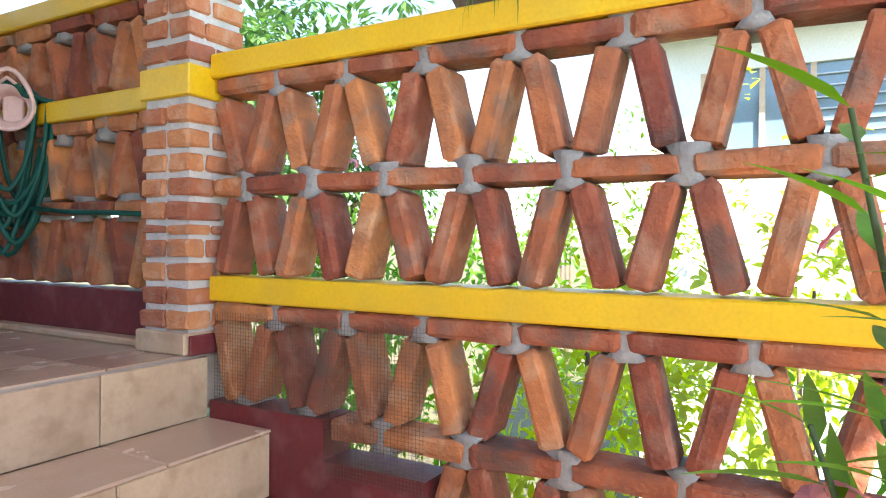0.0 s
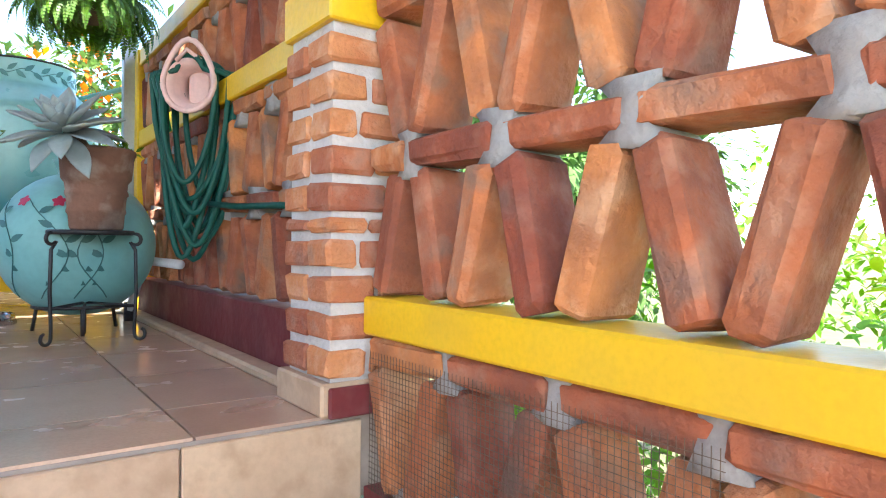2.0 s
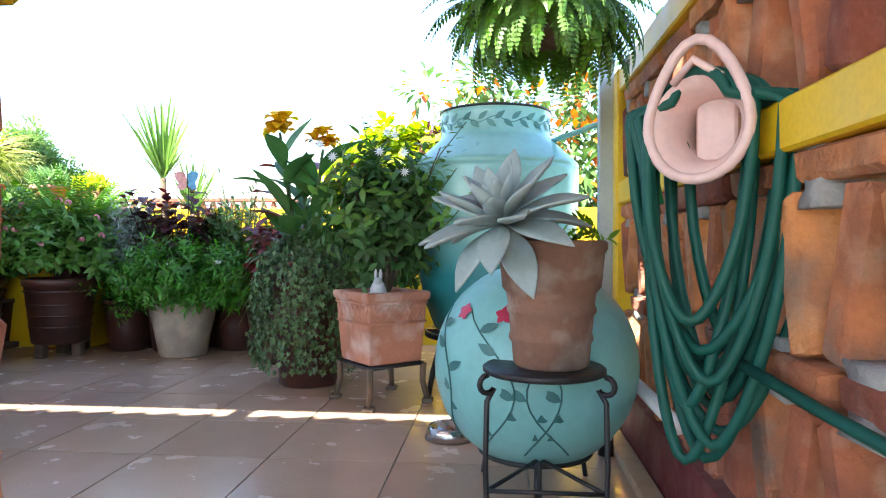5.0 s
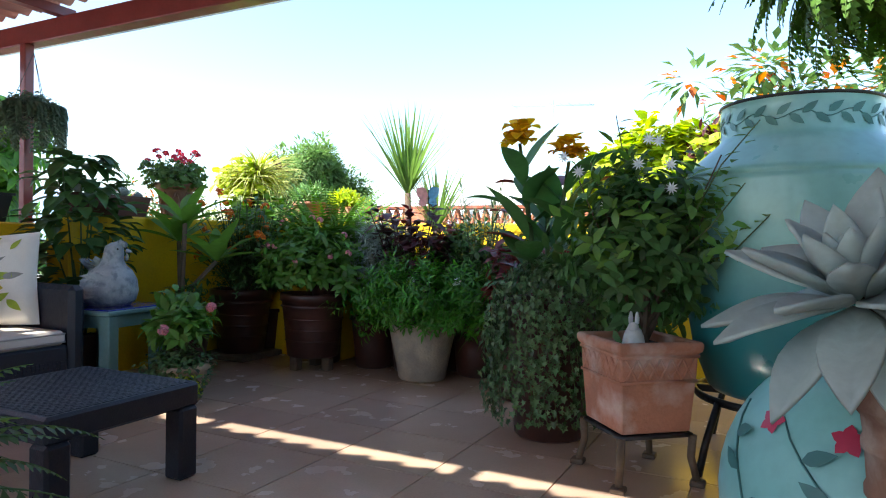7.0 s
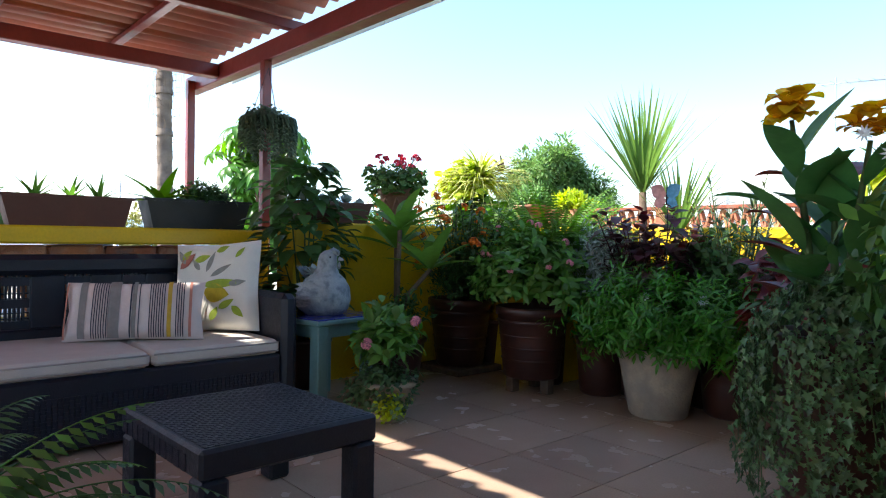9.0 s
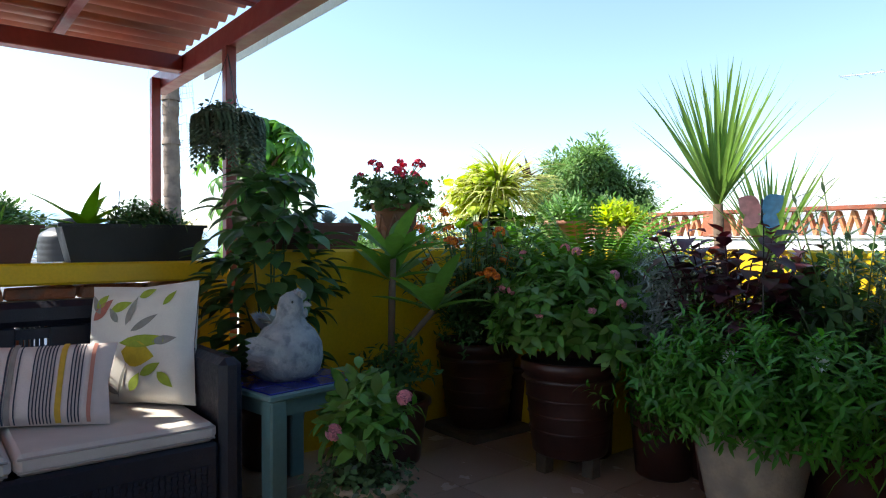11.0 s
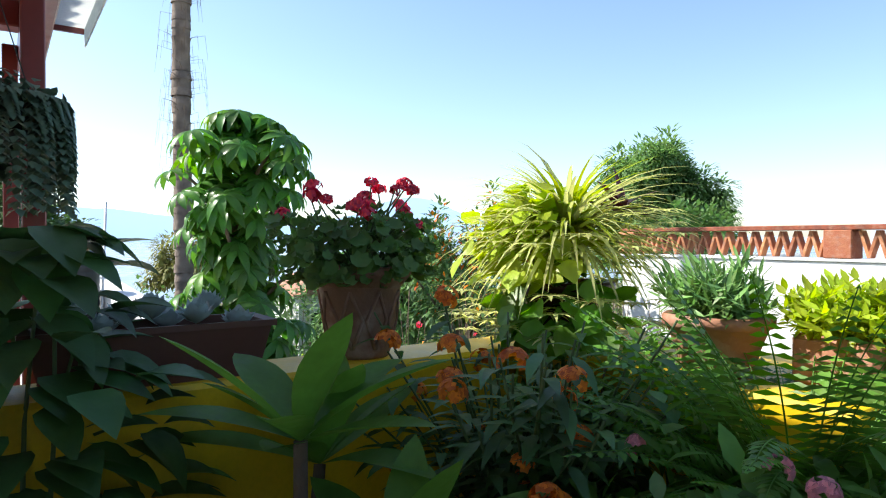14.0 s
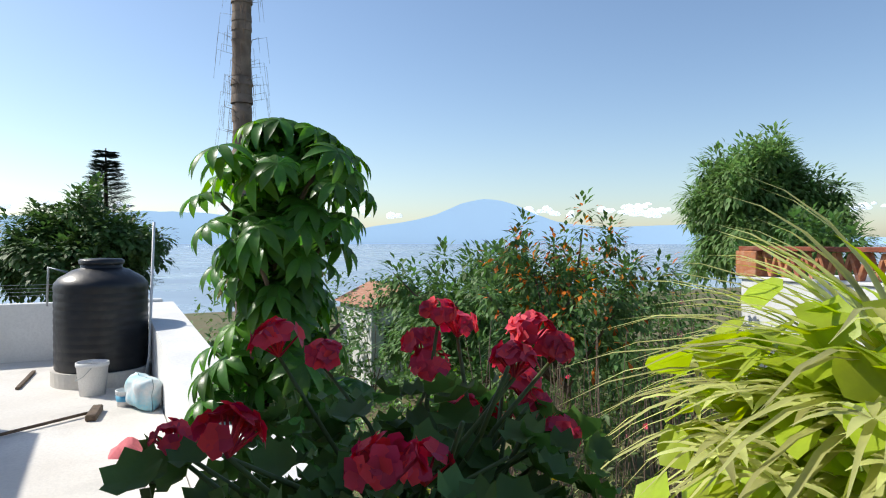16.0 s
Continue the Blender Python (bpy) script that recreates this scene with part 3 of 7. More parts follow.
def ridge(name, dist, peaks, base, label):
    """A far ridge along a bearing, its height summed from soft peaks given as bearing, half width and height."""
    pts, f = [], []
    n = 240
    for i in range(n + 1):
        a = radians(-60 + 125 * i / n)
        h = base
        for c, w, k in peaks:
            h += k * math.exp(-(((math.degrees(a) - c) / w) ** 2))
        h += 9 * noise.noise((i * 0.13, dist, 0)) + 4 * noise.noise((i * 0.5, dist, 3))
        x, y = -math.cos(a) * dist, math.sin(a) * dist
        pts += [(x, y, -16), (x, y, max(h, -10))]
    for i in range(n):
        f.append((2 * i, 2 * i + 2, 2 * i + 3, 2 * i + 1))
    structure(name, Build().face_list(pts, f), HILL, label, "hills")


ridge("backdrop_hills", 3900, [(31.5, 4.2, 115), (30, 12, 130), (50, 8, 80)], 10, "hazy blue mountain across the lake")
ridge("backdrop_hills_far", 4100, [(5, 13, 165), (-16, 9, 160), (45, 14, 60), (-40, 14, 160)], 10, "far hills across the lake, painted pale blue with haze")


# ---- plants: helpers ----
def twig_leaves(b, p, d, n, length, width, spread=0.09, bend=0.5, fold=0.2, seg=3):
    """Leaves set round the last stretch of a twig that ends at p and runs along d."""
    d = d.normalized()
    s = d.orthogonal().normalized()
    for i in range(n):
        a = 2.4 * i + rnd(-0.4, 0.4)
        out = (Matrix.Rotation(a, 3, d) @ s)
        at = p - d * (spread * (1 - i / max(n - 1, 1)))
        dirn = (out * rnd(0.7, 1.1) + d * rnd(0.2, 0.9) + Vector((0, 0, rnd(-0.15, 0.25)))).normalized()
        k = rnd(0.7, 1.15)
        b.leaf(at, dirn, d + Vector((0, 0, 0.7)), length * k, width * k, bend + rnd(-0.3, 0.3), fold, seg)


def bush(parent, c, rad, twigs, leaves, length, width, mat, name="foliage", low=-0.55, seg=3, inner=0.35, label="", bend=0.5, spread=0.09):
    """A leafy crown of twigs over an uneven rounded body."""
    b = Build()
    c = Vector(c)
    off = rnd(0, 50)
    for i in range(twigs):
        while True:
            u = ball_dir()
            if u.z > low:
                break
        k = 1 + 0.5 * noise.noise(u * 2.2 + Vector((off, 0, 0)))
        k *= rnd(inner, 1.0) ** 0.45 * rnd(0.9, 1.08)
        p = c + Vector((u.x * rad[0], u.y * rad[1], u.z * rad[2])) * k
        d = (Vector((u.x / rad[0], u.y / rad[1], u.z / rad[2] + 0.35 / rad[2])).normalized() + ball_dir() * 0.45)
        twig_leaves(b, p, d, leaves, length, width, spread, bend, seg=seg)
    return part(name, b, mat, parent, label)


def stems(parent, base, tips, r=0.008, mat=None, name="stem"):
    for t in tips:
        bse = Vector(base) + Vector((rnd(-0.03, 0.03), rnd(-0.03, 0.03), 0))
        t = Vector(t)
        mid = (bse + t) / 2 + Vector((rnd(-0.05, 0.05), rnd(-0.05, 0.05), 0.03))
        pts = [bse.lerp(mid, k / 3).lerp(mid.lerp(t, k / 3), k / 3) for k in range(4)]
        part(name, Build().tube(pts, r, r * 0.5, 6), mat or STEM, parent)


def frond(b, base, d, length, droop, pinna, pairs=16, width=0.012, rachis=None):
    """A fern frond: an arching rib with paired leaflets."""
    d = Vector(d).normalized()
    p = Vector(base)
    side = d.cross(Vector((0, 0, 1)))
    side = side.normalized() if side.length > 0.05 else Vector((1, 0, 0))
    pts = [p.copy()]
    for i in range(pairs):
        u = (i + 1) / pairs
        ax = Matrix.Rotation(-droop / pairs, 3, side)
        d = (ax @ d).normalized()
        p = p + d * (length / pairs)
        pts.append(p.copy())
        k = pinna * math.sin(math.pi * min(1, 0.12 + 0.88 * u) ** 0.8) + 0.004
        nor = side.cross(d)
        for s in (-1, 1):
            b.leaf(p, side * s + d * 0.35 - Vector((0, 0, 0.15)), nor, k * rnd(0.85, 1.1), width, 0.35, 0.1, 2, shape=0.3)
    (rachis or b).tube(pts, 0.0025, 0.001, 4, False)


def cluster(b, p, d, n, size, petal, seg=2):
    """A rounded head of small flowers."""
    for i in range(n):
        u = (ball_dir() + d * 0.8).normalized()
        q = p + u * size
        s = u.orthogonal().normalized()
        for j in range(5):
            o = Matrix.Rotation(j * 1.2566 + i, 3, u) @ s
            b.leaf(q, o + u * 0.35, u, petal, petal * 0.9, 0.5, 0.1, seg, shape=0.6)


def ivy_leaf(b, p, nor, size):
    """A five-lobed leaf facing along nor, its tip down."""
    nor = nor.normalized()
    down = (Vector((rnd(-0.5, 0.5), rnd(-0.5, 0.5), -1)) - nor * nor.dot(Vector((0, 0, -1)))).normalized()
    side = nor.cross(down)
    shape = ((0.0, 0.0), (0.5, -0.25), (0.32, 0.15), (0.62, 0.35), (0.25, 0.5), (0.0, 1.0), (-0.25, 0.5), (-0.62, 0.35), (-0.32, 0.15), (-0.5, -0.25))
    pts = [p + (side * x + down * y) * size + nor * (abs(x) * 0.25 * size - 0.3 * y * y * size) for x, y in shape]
    b.face_list(pts, [(0, 1, 2, 3, 4, 5), (0, 5, 6, 7, 8, 9)])


def pot(parent, mat, r0, r1, h, at=(0, 0, 0), rim=0.03, lip=0.012, n=36, name="pot", soil=True, label=""):
    """A tapered pot with a rolled rim, hollow at the top, filled with soil."""
    pr = [(0.001, 0.0), (r0 - 0.01, 0.0), (r0, 0.012), (r0 + (r1 - r0) * 0.5, h * 0.5), (r1, h - rim), (r1 + lip, h - rim + 0.004), (r1 + lip, h - 0.006), (r1 + lip - 0.006, h), (r1 - 0.012, h), (r1 - 0.018, h - 0.012), (r1 - 0.02, h - 0.05)]
    ob = part(name, Build().lathe(pr, at, n, wobble=0.012), mat, parent, label)
    if soil:
        part("soil", Build().lathe([(0.001, h - 0.028), (r1 * 0.6, h - 0.024), (r1 - 0.012, h - 0.035)], at, 24), SOIL, parent)
    return ob


# ---- sword leaf, ribbon and rosette plants ----
def rosette(parent, c, n, length, width, mat, tilt0=0.25, tilt1=1.5, bend=0.4, fold=0.3, seg=6, name="leaf", shape=0.2, joined=False, thick=0.0, tip=1.0):
    """Leaves that spread from one crown, the young ones upright."""
    b = Build()
    for i in range(n):
        a = i * 2.39996 + rnd(-0.15, 0.15)
        t = tilt0 + (tilt1 - tilt0) * (i / max(n - 1, 1)) ** 0.8 + rnd(-0.08, 0.08)
        d = Vector((math.cos(a) * math.sin(t), math.sin(a) * math.sin(t), math.cos(t)))
        if not joined:
            b = Build()
        k = rnd(0.85, 1.1)
        b.leaf(c, d, (Vector((0, 0, 1)) - d * d.z) if abs(d.z) < 0.98 else Vector((1, 0, 0)), length * k, width * k, bend + rnd(-0.15, 0.2), fold, seg, shape=shape, thick=thick, tip=tip)
        if not joined:
            part(name, b, mat, parent)
    if joined:
        part(name, b, mat, parent)


# ---- the big turquoise urn ----
def big_urn():
    t = thing("tall_urn", "tall turquoise ceramic urn with painted leaf border on an iron stand", "urn", (-0.4, 3.34, 0.0))
    glaze = material("turquoise glaze", (0.25, 0.52, 0.49), 0.33, vary=0.06, scale=3, second=(0.22, 0.48, 0.46), fine=25, bump=0.06, bump_scale=10, coat=0.25)
    nt = glaze.node_tree
    b = nt.nodes["Principled BSDF"]
    co = nt.nodes.new("ShaderNodeTexCoord")
    sep = nt.nodes.new("ShaderNodeSeparateXYZ")
    nt.links.new(co.outputs["Object"], sep.inputs[0])
    nz = nt.nodes.new("ShaderNodeTexNoise")
    nz.inputs["Scale"].default_value = 4
    add = nt.nodes.new("ShaderNodeMath")
    add.operation = "MULTIPLY_ADD"
    add.inputs[1].default_value = 0.22
    nt.links.new(co.outputs["Object"], nz.inputs["Vector"])
    nt.links.new(nz.outputs["Fac"], add.inputs[0])
    nt.links.new(sep.outputs["Z"], add.inputs[2])
    mr = nt.nodes.new("ShaderNodeMapRange")
    mr.inputs["From Min"].default_value, mr.inputs["From Max"].default_value = 0.68, 0.98
    nt.links.new(add.outputs[0], mr.inputs["Value"])
    mx = nt.nodes.new("ShaderNodeMix")
    mx.data_type = "RGBA"
    mx.inputs["A"].default_value = (0.015, 0.17, 0.19, 1)
    old = b.inputs["Base Color"].links[0].from_socket
    nt.links.new(mr.outputs[0], mx.inputs["Factor"])
    nt.links.new(old, mx.inputs["B"])
    nt.links.new(mx.outputs["Result"], b.inputs["Base Color"])
    z0 = 0.29
    pr = [(0.001, z0), (0.3, z0), (0.32, z0 + 0.02), (0.375, z0 + 0.16), (0.41, z0 + 0.36), (0.43, z0 + 0.6), (0.436, z0 + 0.82), (0.434, z0 + 0.838), (0.428, z0 + 0.843), (0.434, z0 + 0.848), (0.432, z0 + 0.862), (0.42, z0 + 0.875), (0.3, z0 + 0.985), (0.291, z0 + 0.995), (0.287, z0 + 1.01), (0.287, z0 + 1.1), (0.289, z0 + 1.125), (0.293, z0 + 1.135), (0.282, z0 + 1.14), (0.265, z0 + 1.13), (0.26, z0 + 0.95)]
    part("body", Build().lathe(pr, (0, 0, 0), 64), glaze, t, "turquoise glaze turning deep teal below")
    part("rim_line", Build().lathe([(0.291, z0 + 1.126), (0.2955, z0 + 1.131), (0.2945, z0 + 1.138)], (0, 0, 0), 64), BLACK_IRON, t, "dark painted rim line")
    paint = material("leaf paint", (0.06, 0.22, 0.2), 0.4, vary=0.2, scale=10)
    vine = Build()
    pts = []
    for i in range(97):
        a = 2 * math.pi * i / 96
        pts.append((0.2885 * math.cos(a), 0.2885 * math.sin(a), z0 + 1.06 + 0.014 * math.sin(a * 11)))
    vine.tube(pts, 0.002, 0.002, 4, False)
    part("painted_vine", vine, paint, t, "painted green vine round the neck")
    for i in range(44):
        a = 2 * math.pi * i / 44
        u = Vector((math.cos(a), math.sin(a), 0))
        s = Vector((-math.sin(a), math.cos(a), 0))
        up = 1 if i % 2 else -1
        b2 = Build()
        b2.leaf(u * 0.29 + Vector((0, 0, z0 + 1.06)), s + Vector((0, 0, 0.8 * up)), u, 0.065, 0.027, 0.0, 0.0, 4)
        part("painted_leaf", b2, paint, t)
    part("ring", Build().lathe([(0.36, 0.26), (0.37, 0.26), (0.37, 0.289), (0.36, 0.289), (0.36, 0.26)], (0, 0, 0), 40), BLACK_IRON, t)
    for i in range(4):
        a = math.pi / 4 + i * math.pi / 2
        c, s = math.cos(a), math.sin(a)
        part("leg", Build().tube([(c * 0.365, s * 0.365, 0.27), (c * 0.42, s * 0.42, 0.12), (c * 0.45, s * 0.45, 0.0)], 0.014), BLACK_IRON, t)
    part("crossbar", Build().box((-0.36, -0.02, 0.26), (0.36, 0.02, 0.289), None, 0.003), BLACK_IRON, t)
    return t


big_urn()


def round_urn():
    t = thing("round_urn", "round pale turquoise pottery urn with painted vines on an iron ring", "urn", (-0.265, 1.9, 0.08))
    pr = []
    for i in range(19):
        a = math.pi * (0.09 + 0.83 * i / 18)
        pr.append((0.31 * math.sin(a), 0.31 - 0.31 * math.cos(a) - 0.012))
    pr = [(0.001, pr[0][1])] + pr + [(0.09, 0.64), (0.1, 0.66), (0.08, 0.66), (0.075, 0.6)]
    part("body", Build().lathe(pr, (0, 0, 0), 56), AQUA, t)
    part("ring", Build().tube([(0.17 * math.cos(k * 0.2618), 0.17 * math.sin(k * 0.2618), 0.034) for k in range(25)], 0.008, None, 6, False), BLACK_IRON, t, "black iron ring stand")
    for k in range(3):
        a = 0.5 + k * 2.094
        part("ring_leg", Build().tube([(0.17 * math.cos(a), 0.17 * math.sin(a), 0.034), (0.19 * math.cos(a), 0.19 * math.sin(a), -0.08)], 0.008, None, 6), BLACK_IRON, t)
    paint = material("vine paint", (0.04, 0.17, 0.16), 0.45, vary=0.2, scale=10)
    red = material("flower paint", (0.5, 0.03, 0.08), 0.45, vary=0.2, scale=10)

    def on(a, z, k=1.006):
        h = 0.31 - 0.012 - z
        r = math.sqrt(max(0.31 ** 2 - h * h, 0.001)) * k
        return Vector((r * math.cos(a), r * math.sin(a), z))
    for v, (a0, sw) in enumerate(((-2.3, 0.5), (-1.75, 0.35), (-1.2, -0.5), (-2.9, 0.4))):
        pts = [on(a0 + sw * math.sin(u / 14 * 3.4), 0.08 + 0.4 * u / 14) for u in range(15)]
        part("painted_vine", Build().tube(pts, 0.0028, 0.002, 5, False), paint, t)
        for u in range(2, 14, 2):
            p = pts[u]
            nrm = (p - Vector((0, 0, 0.298))).normalized()
            b = Build()
            sd = nrm.cross(Vector((0, 0, 1))).normalized() * (1 if u % 4 else -1)
            b.leaf(p + nrm * 0.002, sd + Vector((0, 0, 0.5)), nrm, 0.065, 0.028, 0.25, 0.02, 4)
            part("painted_leaf", b, paint, t)
    for a in (-1.95, -2.5):
        p = on(a, 0.47)
        nrm = (p - Vector((0, 0, 0.298))).normalized()
        b = Build()
        s = nrm.orthogonal()
        for j in range(5):
            b.leaf(p + nrm * 0.003, Matrix.Rotation(j * 1.257, 3, nrm) @ s, nrm, 0.03, 0.024, 0.1, 0.0, 3)
        part("painted_flower", b, red, t, "painted red flower")
    return t


round_urn()


# ---- iron plant stand, its pot and the pale succulent ----
def plant_stand():
    t = thing("plant_stand", "black wrought iron plant stand with scrolled legs", "plant stand", (-0.262, 1.55, 0.0))
    part("plate", Build().lathe([(0.001, 0.418), (0.15, 0.418), (0.156, 0.422), (0.156, 0.432), (0.15, 0.436), (0.001, 0.436)], (0, 0, 0), 40), BLACK_IRON, t)
    for i in range(3):
        a = radians(-150 + i * 120)
        u = Vector((math.cos(a), math.sin(a), 0))
        z = Vector((0, 0, 1))
        pts = [u * 0.165 + z * 0.425]
        for k in range(9):
            w = k / 8 * 4.2
            pts.append(u * (0.165 + 0.022 * math.sin(w)) + z * (0.402 + 0.022 * math.cos(w)))
        pts += [u * 0.166 + z * 0.36, u * 0.17 + z * 0.2, u * 0.165 + z * 0.07]
        for k in range(9):
            w = k / 8 * 4.4
            pts.append(u * (0.185 - 0.02 * math.cos(w)) + z * (0.03 + 0.0 - 0.022 * math.sin(w) + 0.0))
        part("leg", Build().tube(pts, 0.0075, 0.0065, 7), BLACK_IRON, t)
    for i in range(3):
        a, c = radians(-150 + i * 120), radians(-150 + (i + 1) * 120)
        part("brace", Build().tube([(0.166 * math.cos(a), 0.166 * math.sin(a), 0.14), (0.166 * math.cos(c), 0.166 * math.sin(c), 0.14)], 0.006, None, 6), BLACK_IRON, t)
    return t


plant_stand()


def succulent_pot():
    t = thing("potted_succulent", "pale grey-blue succulent in a weathered terracotta pot on a stand", "potted plant", (-0.245, 1.55, 0.4365))
    pr = [(0.001, 0.0), (0.09, 0.0), (0.096, 0.01), (0.1, 0.06), (0.106, 0.068), (0.106, 0.078), (0.103, 0.086), (0.107, 0.13), (0.113, 0.138), (0.113, 0.148), (0.109, 0.156), (0.113, 0.185), (0.122, 0.196), (0.125, 0.2), (0.133, 0.288), (0.14, 0.296), (0.141, 0.312), (0.134, 0.318), (0.122, 0.316), (0.116, 0.27)]
    part("pot", Build().lathe(pr, (0, 0, 0), 40, wobble=0.014), OLD_CLAY, t)
    part("soil", Build().lathe([(0.001, 0.288), (0.08, 0.29), (0.121, 0.282)], (0, 0, 0), 24), SOIL, t)
    part("stem", Build().tube([(-0.02, -0.02, 0.28), (-0.06, -0.05, 0.33), (-0.12, -0.08, 0.355)], 0.022, 0.018, 8), BARK, t)
    c = Vector((-0.125, -0.085, 0.36))
    for i in range(30):
        a = i * 2.39996 + 0.4
        k = i / 29
        tl = 0.1 + 1.75 * k ** 0.9
        d = Vector((math.cos(a) * math.sin(tl), math.sin(a) * math.sin(tl), math.cos(tl)))
        d = Matrix.Rotation(radians(-20), 3, "Y") @ (Matrix.Rotation(radians(30), 3, "X") @ d)
        b = Build()
        up = Vector((-0.3, -0.35, 1)) - d * 0.4
        b.leaf(c + d * 0.012, d, up, (0.1 + 0.115 * min(1, k * 1.7)) * rnd(0.9, 1.08), 0.046 + 0.032 * min(1, k * 1.5), -0.3 + 0.75 * k + rnd(-0.1, 0.2), 0.26, 9, shape=0.68, thick=0.006)
        ob = part("leaf", b, LEAF_BLUE, t)
        md = ob.modifiers.new("thick", "SOLIDIFY")
        md.thickness, md.offset = 0.006, 0
    bush(t, (0.05, 0.05, 0.32), (0.1, 0.08, 0.06), 36, 5, 0.045, 0.014, LEAF_FRESH, low=-0.1)
    return t


succulent_pot()


# ---- hexagonal planter with rabbit, on its own little stand ----
def hex_planter():
    t = thing("square_planter", "pink terracotta square planter with a carved band on an iron stand", "planter", (-0.934, 2.93, 0.0))
    turn = radians(-94)

    def ring(r, z):
        return [Vector((r * math.cos(turn + i * math.pi / 2), r * math.sin(turn + i * math.pi / 2), z)) for i in range(4)]
    clay = material("rosy clay", (0.47, 0.21, 0.13), 0.88, vary=0.3, scale=6, second=(0.38, 0.16, 0.1), fine=80, bump=0.4, bump_scale=50, stain=(0.62, 0.5, 0.44), stain_scale=7, stain_amount=0.6, soot=((0.2, 0.11, 0.08), 5.0, 0.5))
    pr = [(0.17, 0.2), (0.19, 0.19), (0.196, 0.2), (0.216, 0.4), (0.22, 0.475), (0.236, 0.487), (0.241, 0.5), (0.241, 0.513), (0.234, 0.523), (0.2, 0.521), (0.193, 0.46)]
    pts, f = [], []
    for r, z in pr:
        pts += ring(r, z)
    for j in range(len(pr) - 1):
        for i in range(4):
            f.append((j * 4 + i, j * 4 + (i + 1) % 4, j * 4 + 4 + (i + 1) % 4, j * 4 + 4 + i))
    f.append(tuple(range(4))[::-1])
    body = part("body", Build().face_list(pts, f, False), clay, t)
    md = body.modifiers.new("round", "BEVEL")
    md.width, md.segments = 0.007, 2
    part("soil", Build().face_list(ring(0.192, 0.485), [(0, 1, 2, 3)], False), SOIL, t)
    for i in range(4):
        lo, hi = ring(0.2145, 0.388), ring(0.2185, 0.462)
        n = 6
        for j in range(n):
            for a, c in ((j, j + 1), (j + 1, j)):
                p = lo[i].lerp(lo[(i + 1) % 4], 0.06 + 0.88 * a / n)
                q = hi[i].lerp(hi[(i + 1) % 4], 0.06 + 0.88 * c / n)
                part("carving", Build().tube([p, q], 0.0055, None, 5), clay, t)
        for z, r in ((0.38, 0.2145), (0.47, 0.22)):
            e0, e1 = ring(r, z)[i], ring(r, z)[(i + 1) % 4]
            part("moulding", Build().tube([e0, e1], 0.007, None, 6), clay, t)
        a, c = ring(0.2, 0.182)[i], ring(0.2, 0.182)[(i + 1) % 4]
        part("stand_rail", Build().tube([a, c], 0.009, None, 6), BLACK_IRON, t, "rusty iron rail")
        e = ring(1.0, 0)[i]
        part("stand_leg", Build().tube([e * 0.205 + Vector((0, 0, 0.182)), e * 0.2 + Vector((0, 0, 0.1)), e * 0.225 + Vector((0, 0, 0.006))], 0.016, 0.013, 7), BARK, t)
        part("stand_foot", Build().box((e.x * 0.225 - 0.026, e.y * 0.225 - 0.026, 0), (e.x * 0.225 + 0.026, e.y * 0.225 + 0.026, 0.02), None, 0.004), BARK, t)
    part("stand_plate", Build().face_list(ring(0.19, 0.178) + ring(0.19, 0.189), [(3, 2, 1, 0), (4, 5, 6, 7), (0, 1, 5, 4), (1, 2, 6, 5), (2, 3, 7, 6), (3, 0, 4, 7)], False), BLACK_IRON, t)
    r = thing("rabbit_statue", "small grey stone rabbit statue in the planter soil", "statue", (-0.93, 2.83, 0.484))
    rb = Build()
    rb.lathe([(0.001, 0.0), (0.036, 0.0), (0.042, 0.022), (0.036, 0.055), (0.026, 0.078), (0.001, 0.088)], (0, 0, 0), 14)
    rb.lathe([(0.001, 0.06), (0.018, 0.066), (0.022, 0.082), (0.016, 0.098), (0.001, 0.104)], (0, -0.008, 0), 14)
    for s in (-1, 1):
        rb.lathe([(0.001, 0.092), (0.008, 0.1), (0.009, 0.12), (0.004, 0.14), (0.001, 0.142)], (s * 0.011, 0, 0), 8)
    part("body", rb, material("grey stone", (0.5, 0.52, 0.52), 0.9, vary=0.2, scale=20, bump=0.3), r)
    return t


hex_planter()

# dog bowl
t = thing("pet_bowl", "shiny steel pet bowl on the tiled floor", "bowl", (-0.56, 2.36, 0.0))
part("bowl", Build().lathe([(0.001, 0.004), (0.06, 0.004), (0.075, 0.045), (0.08, 0.05), (0.086, 0.046), (0.1, 0.0), (0.097, 0.0), (0.083, 0.04)], (0, 0, 0), 36), STEEL, t)


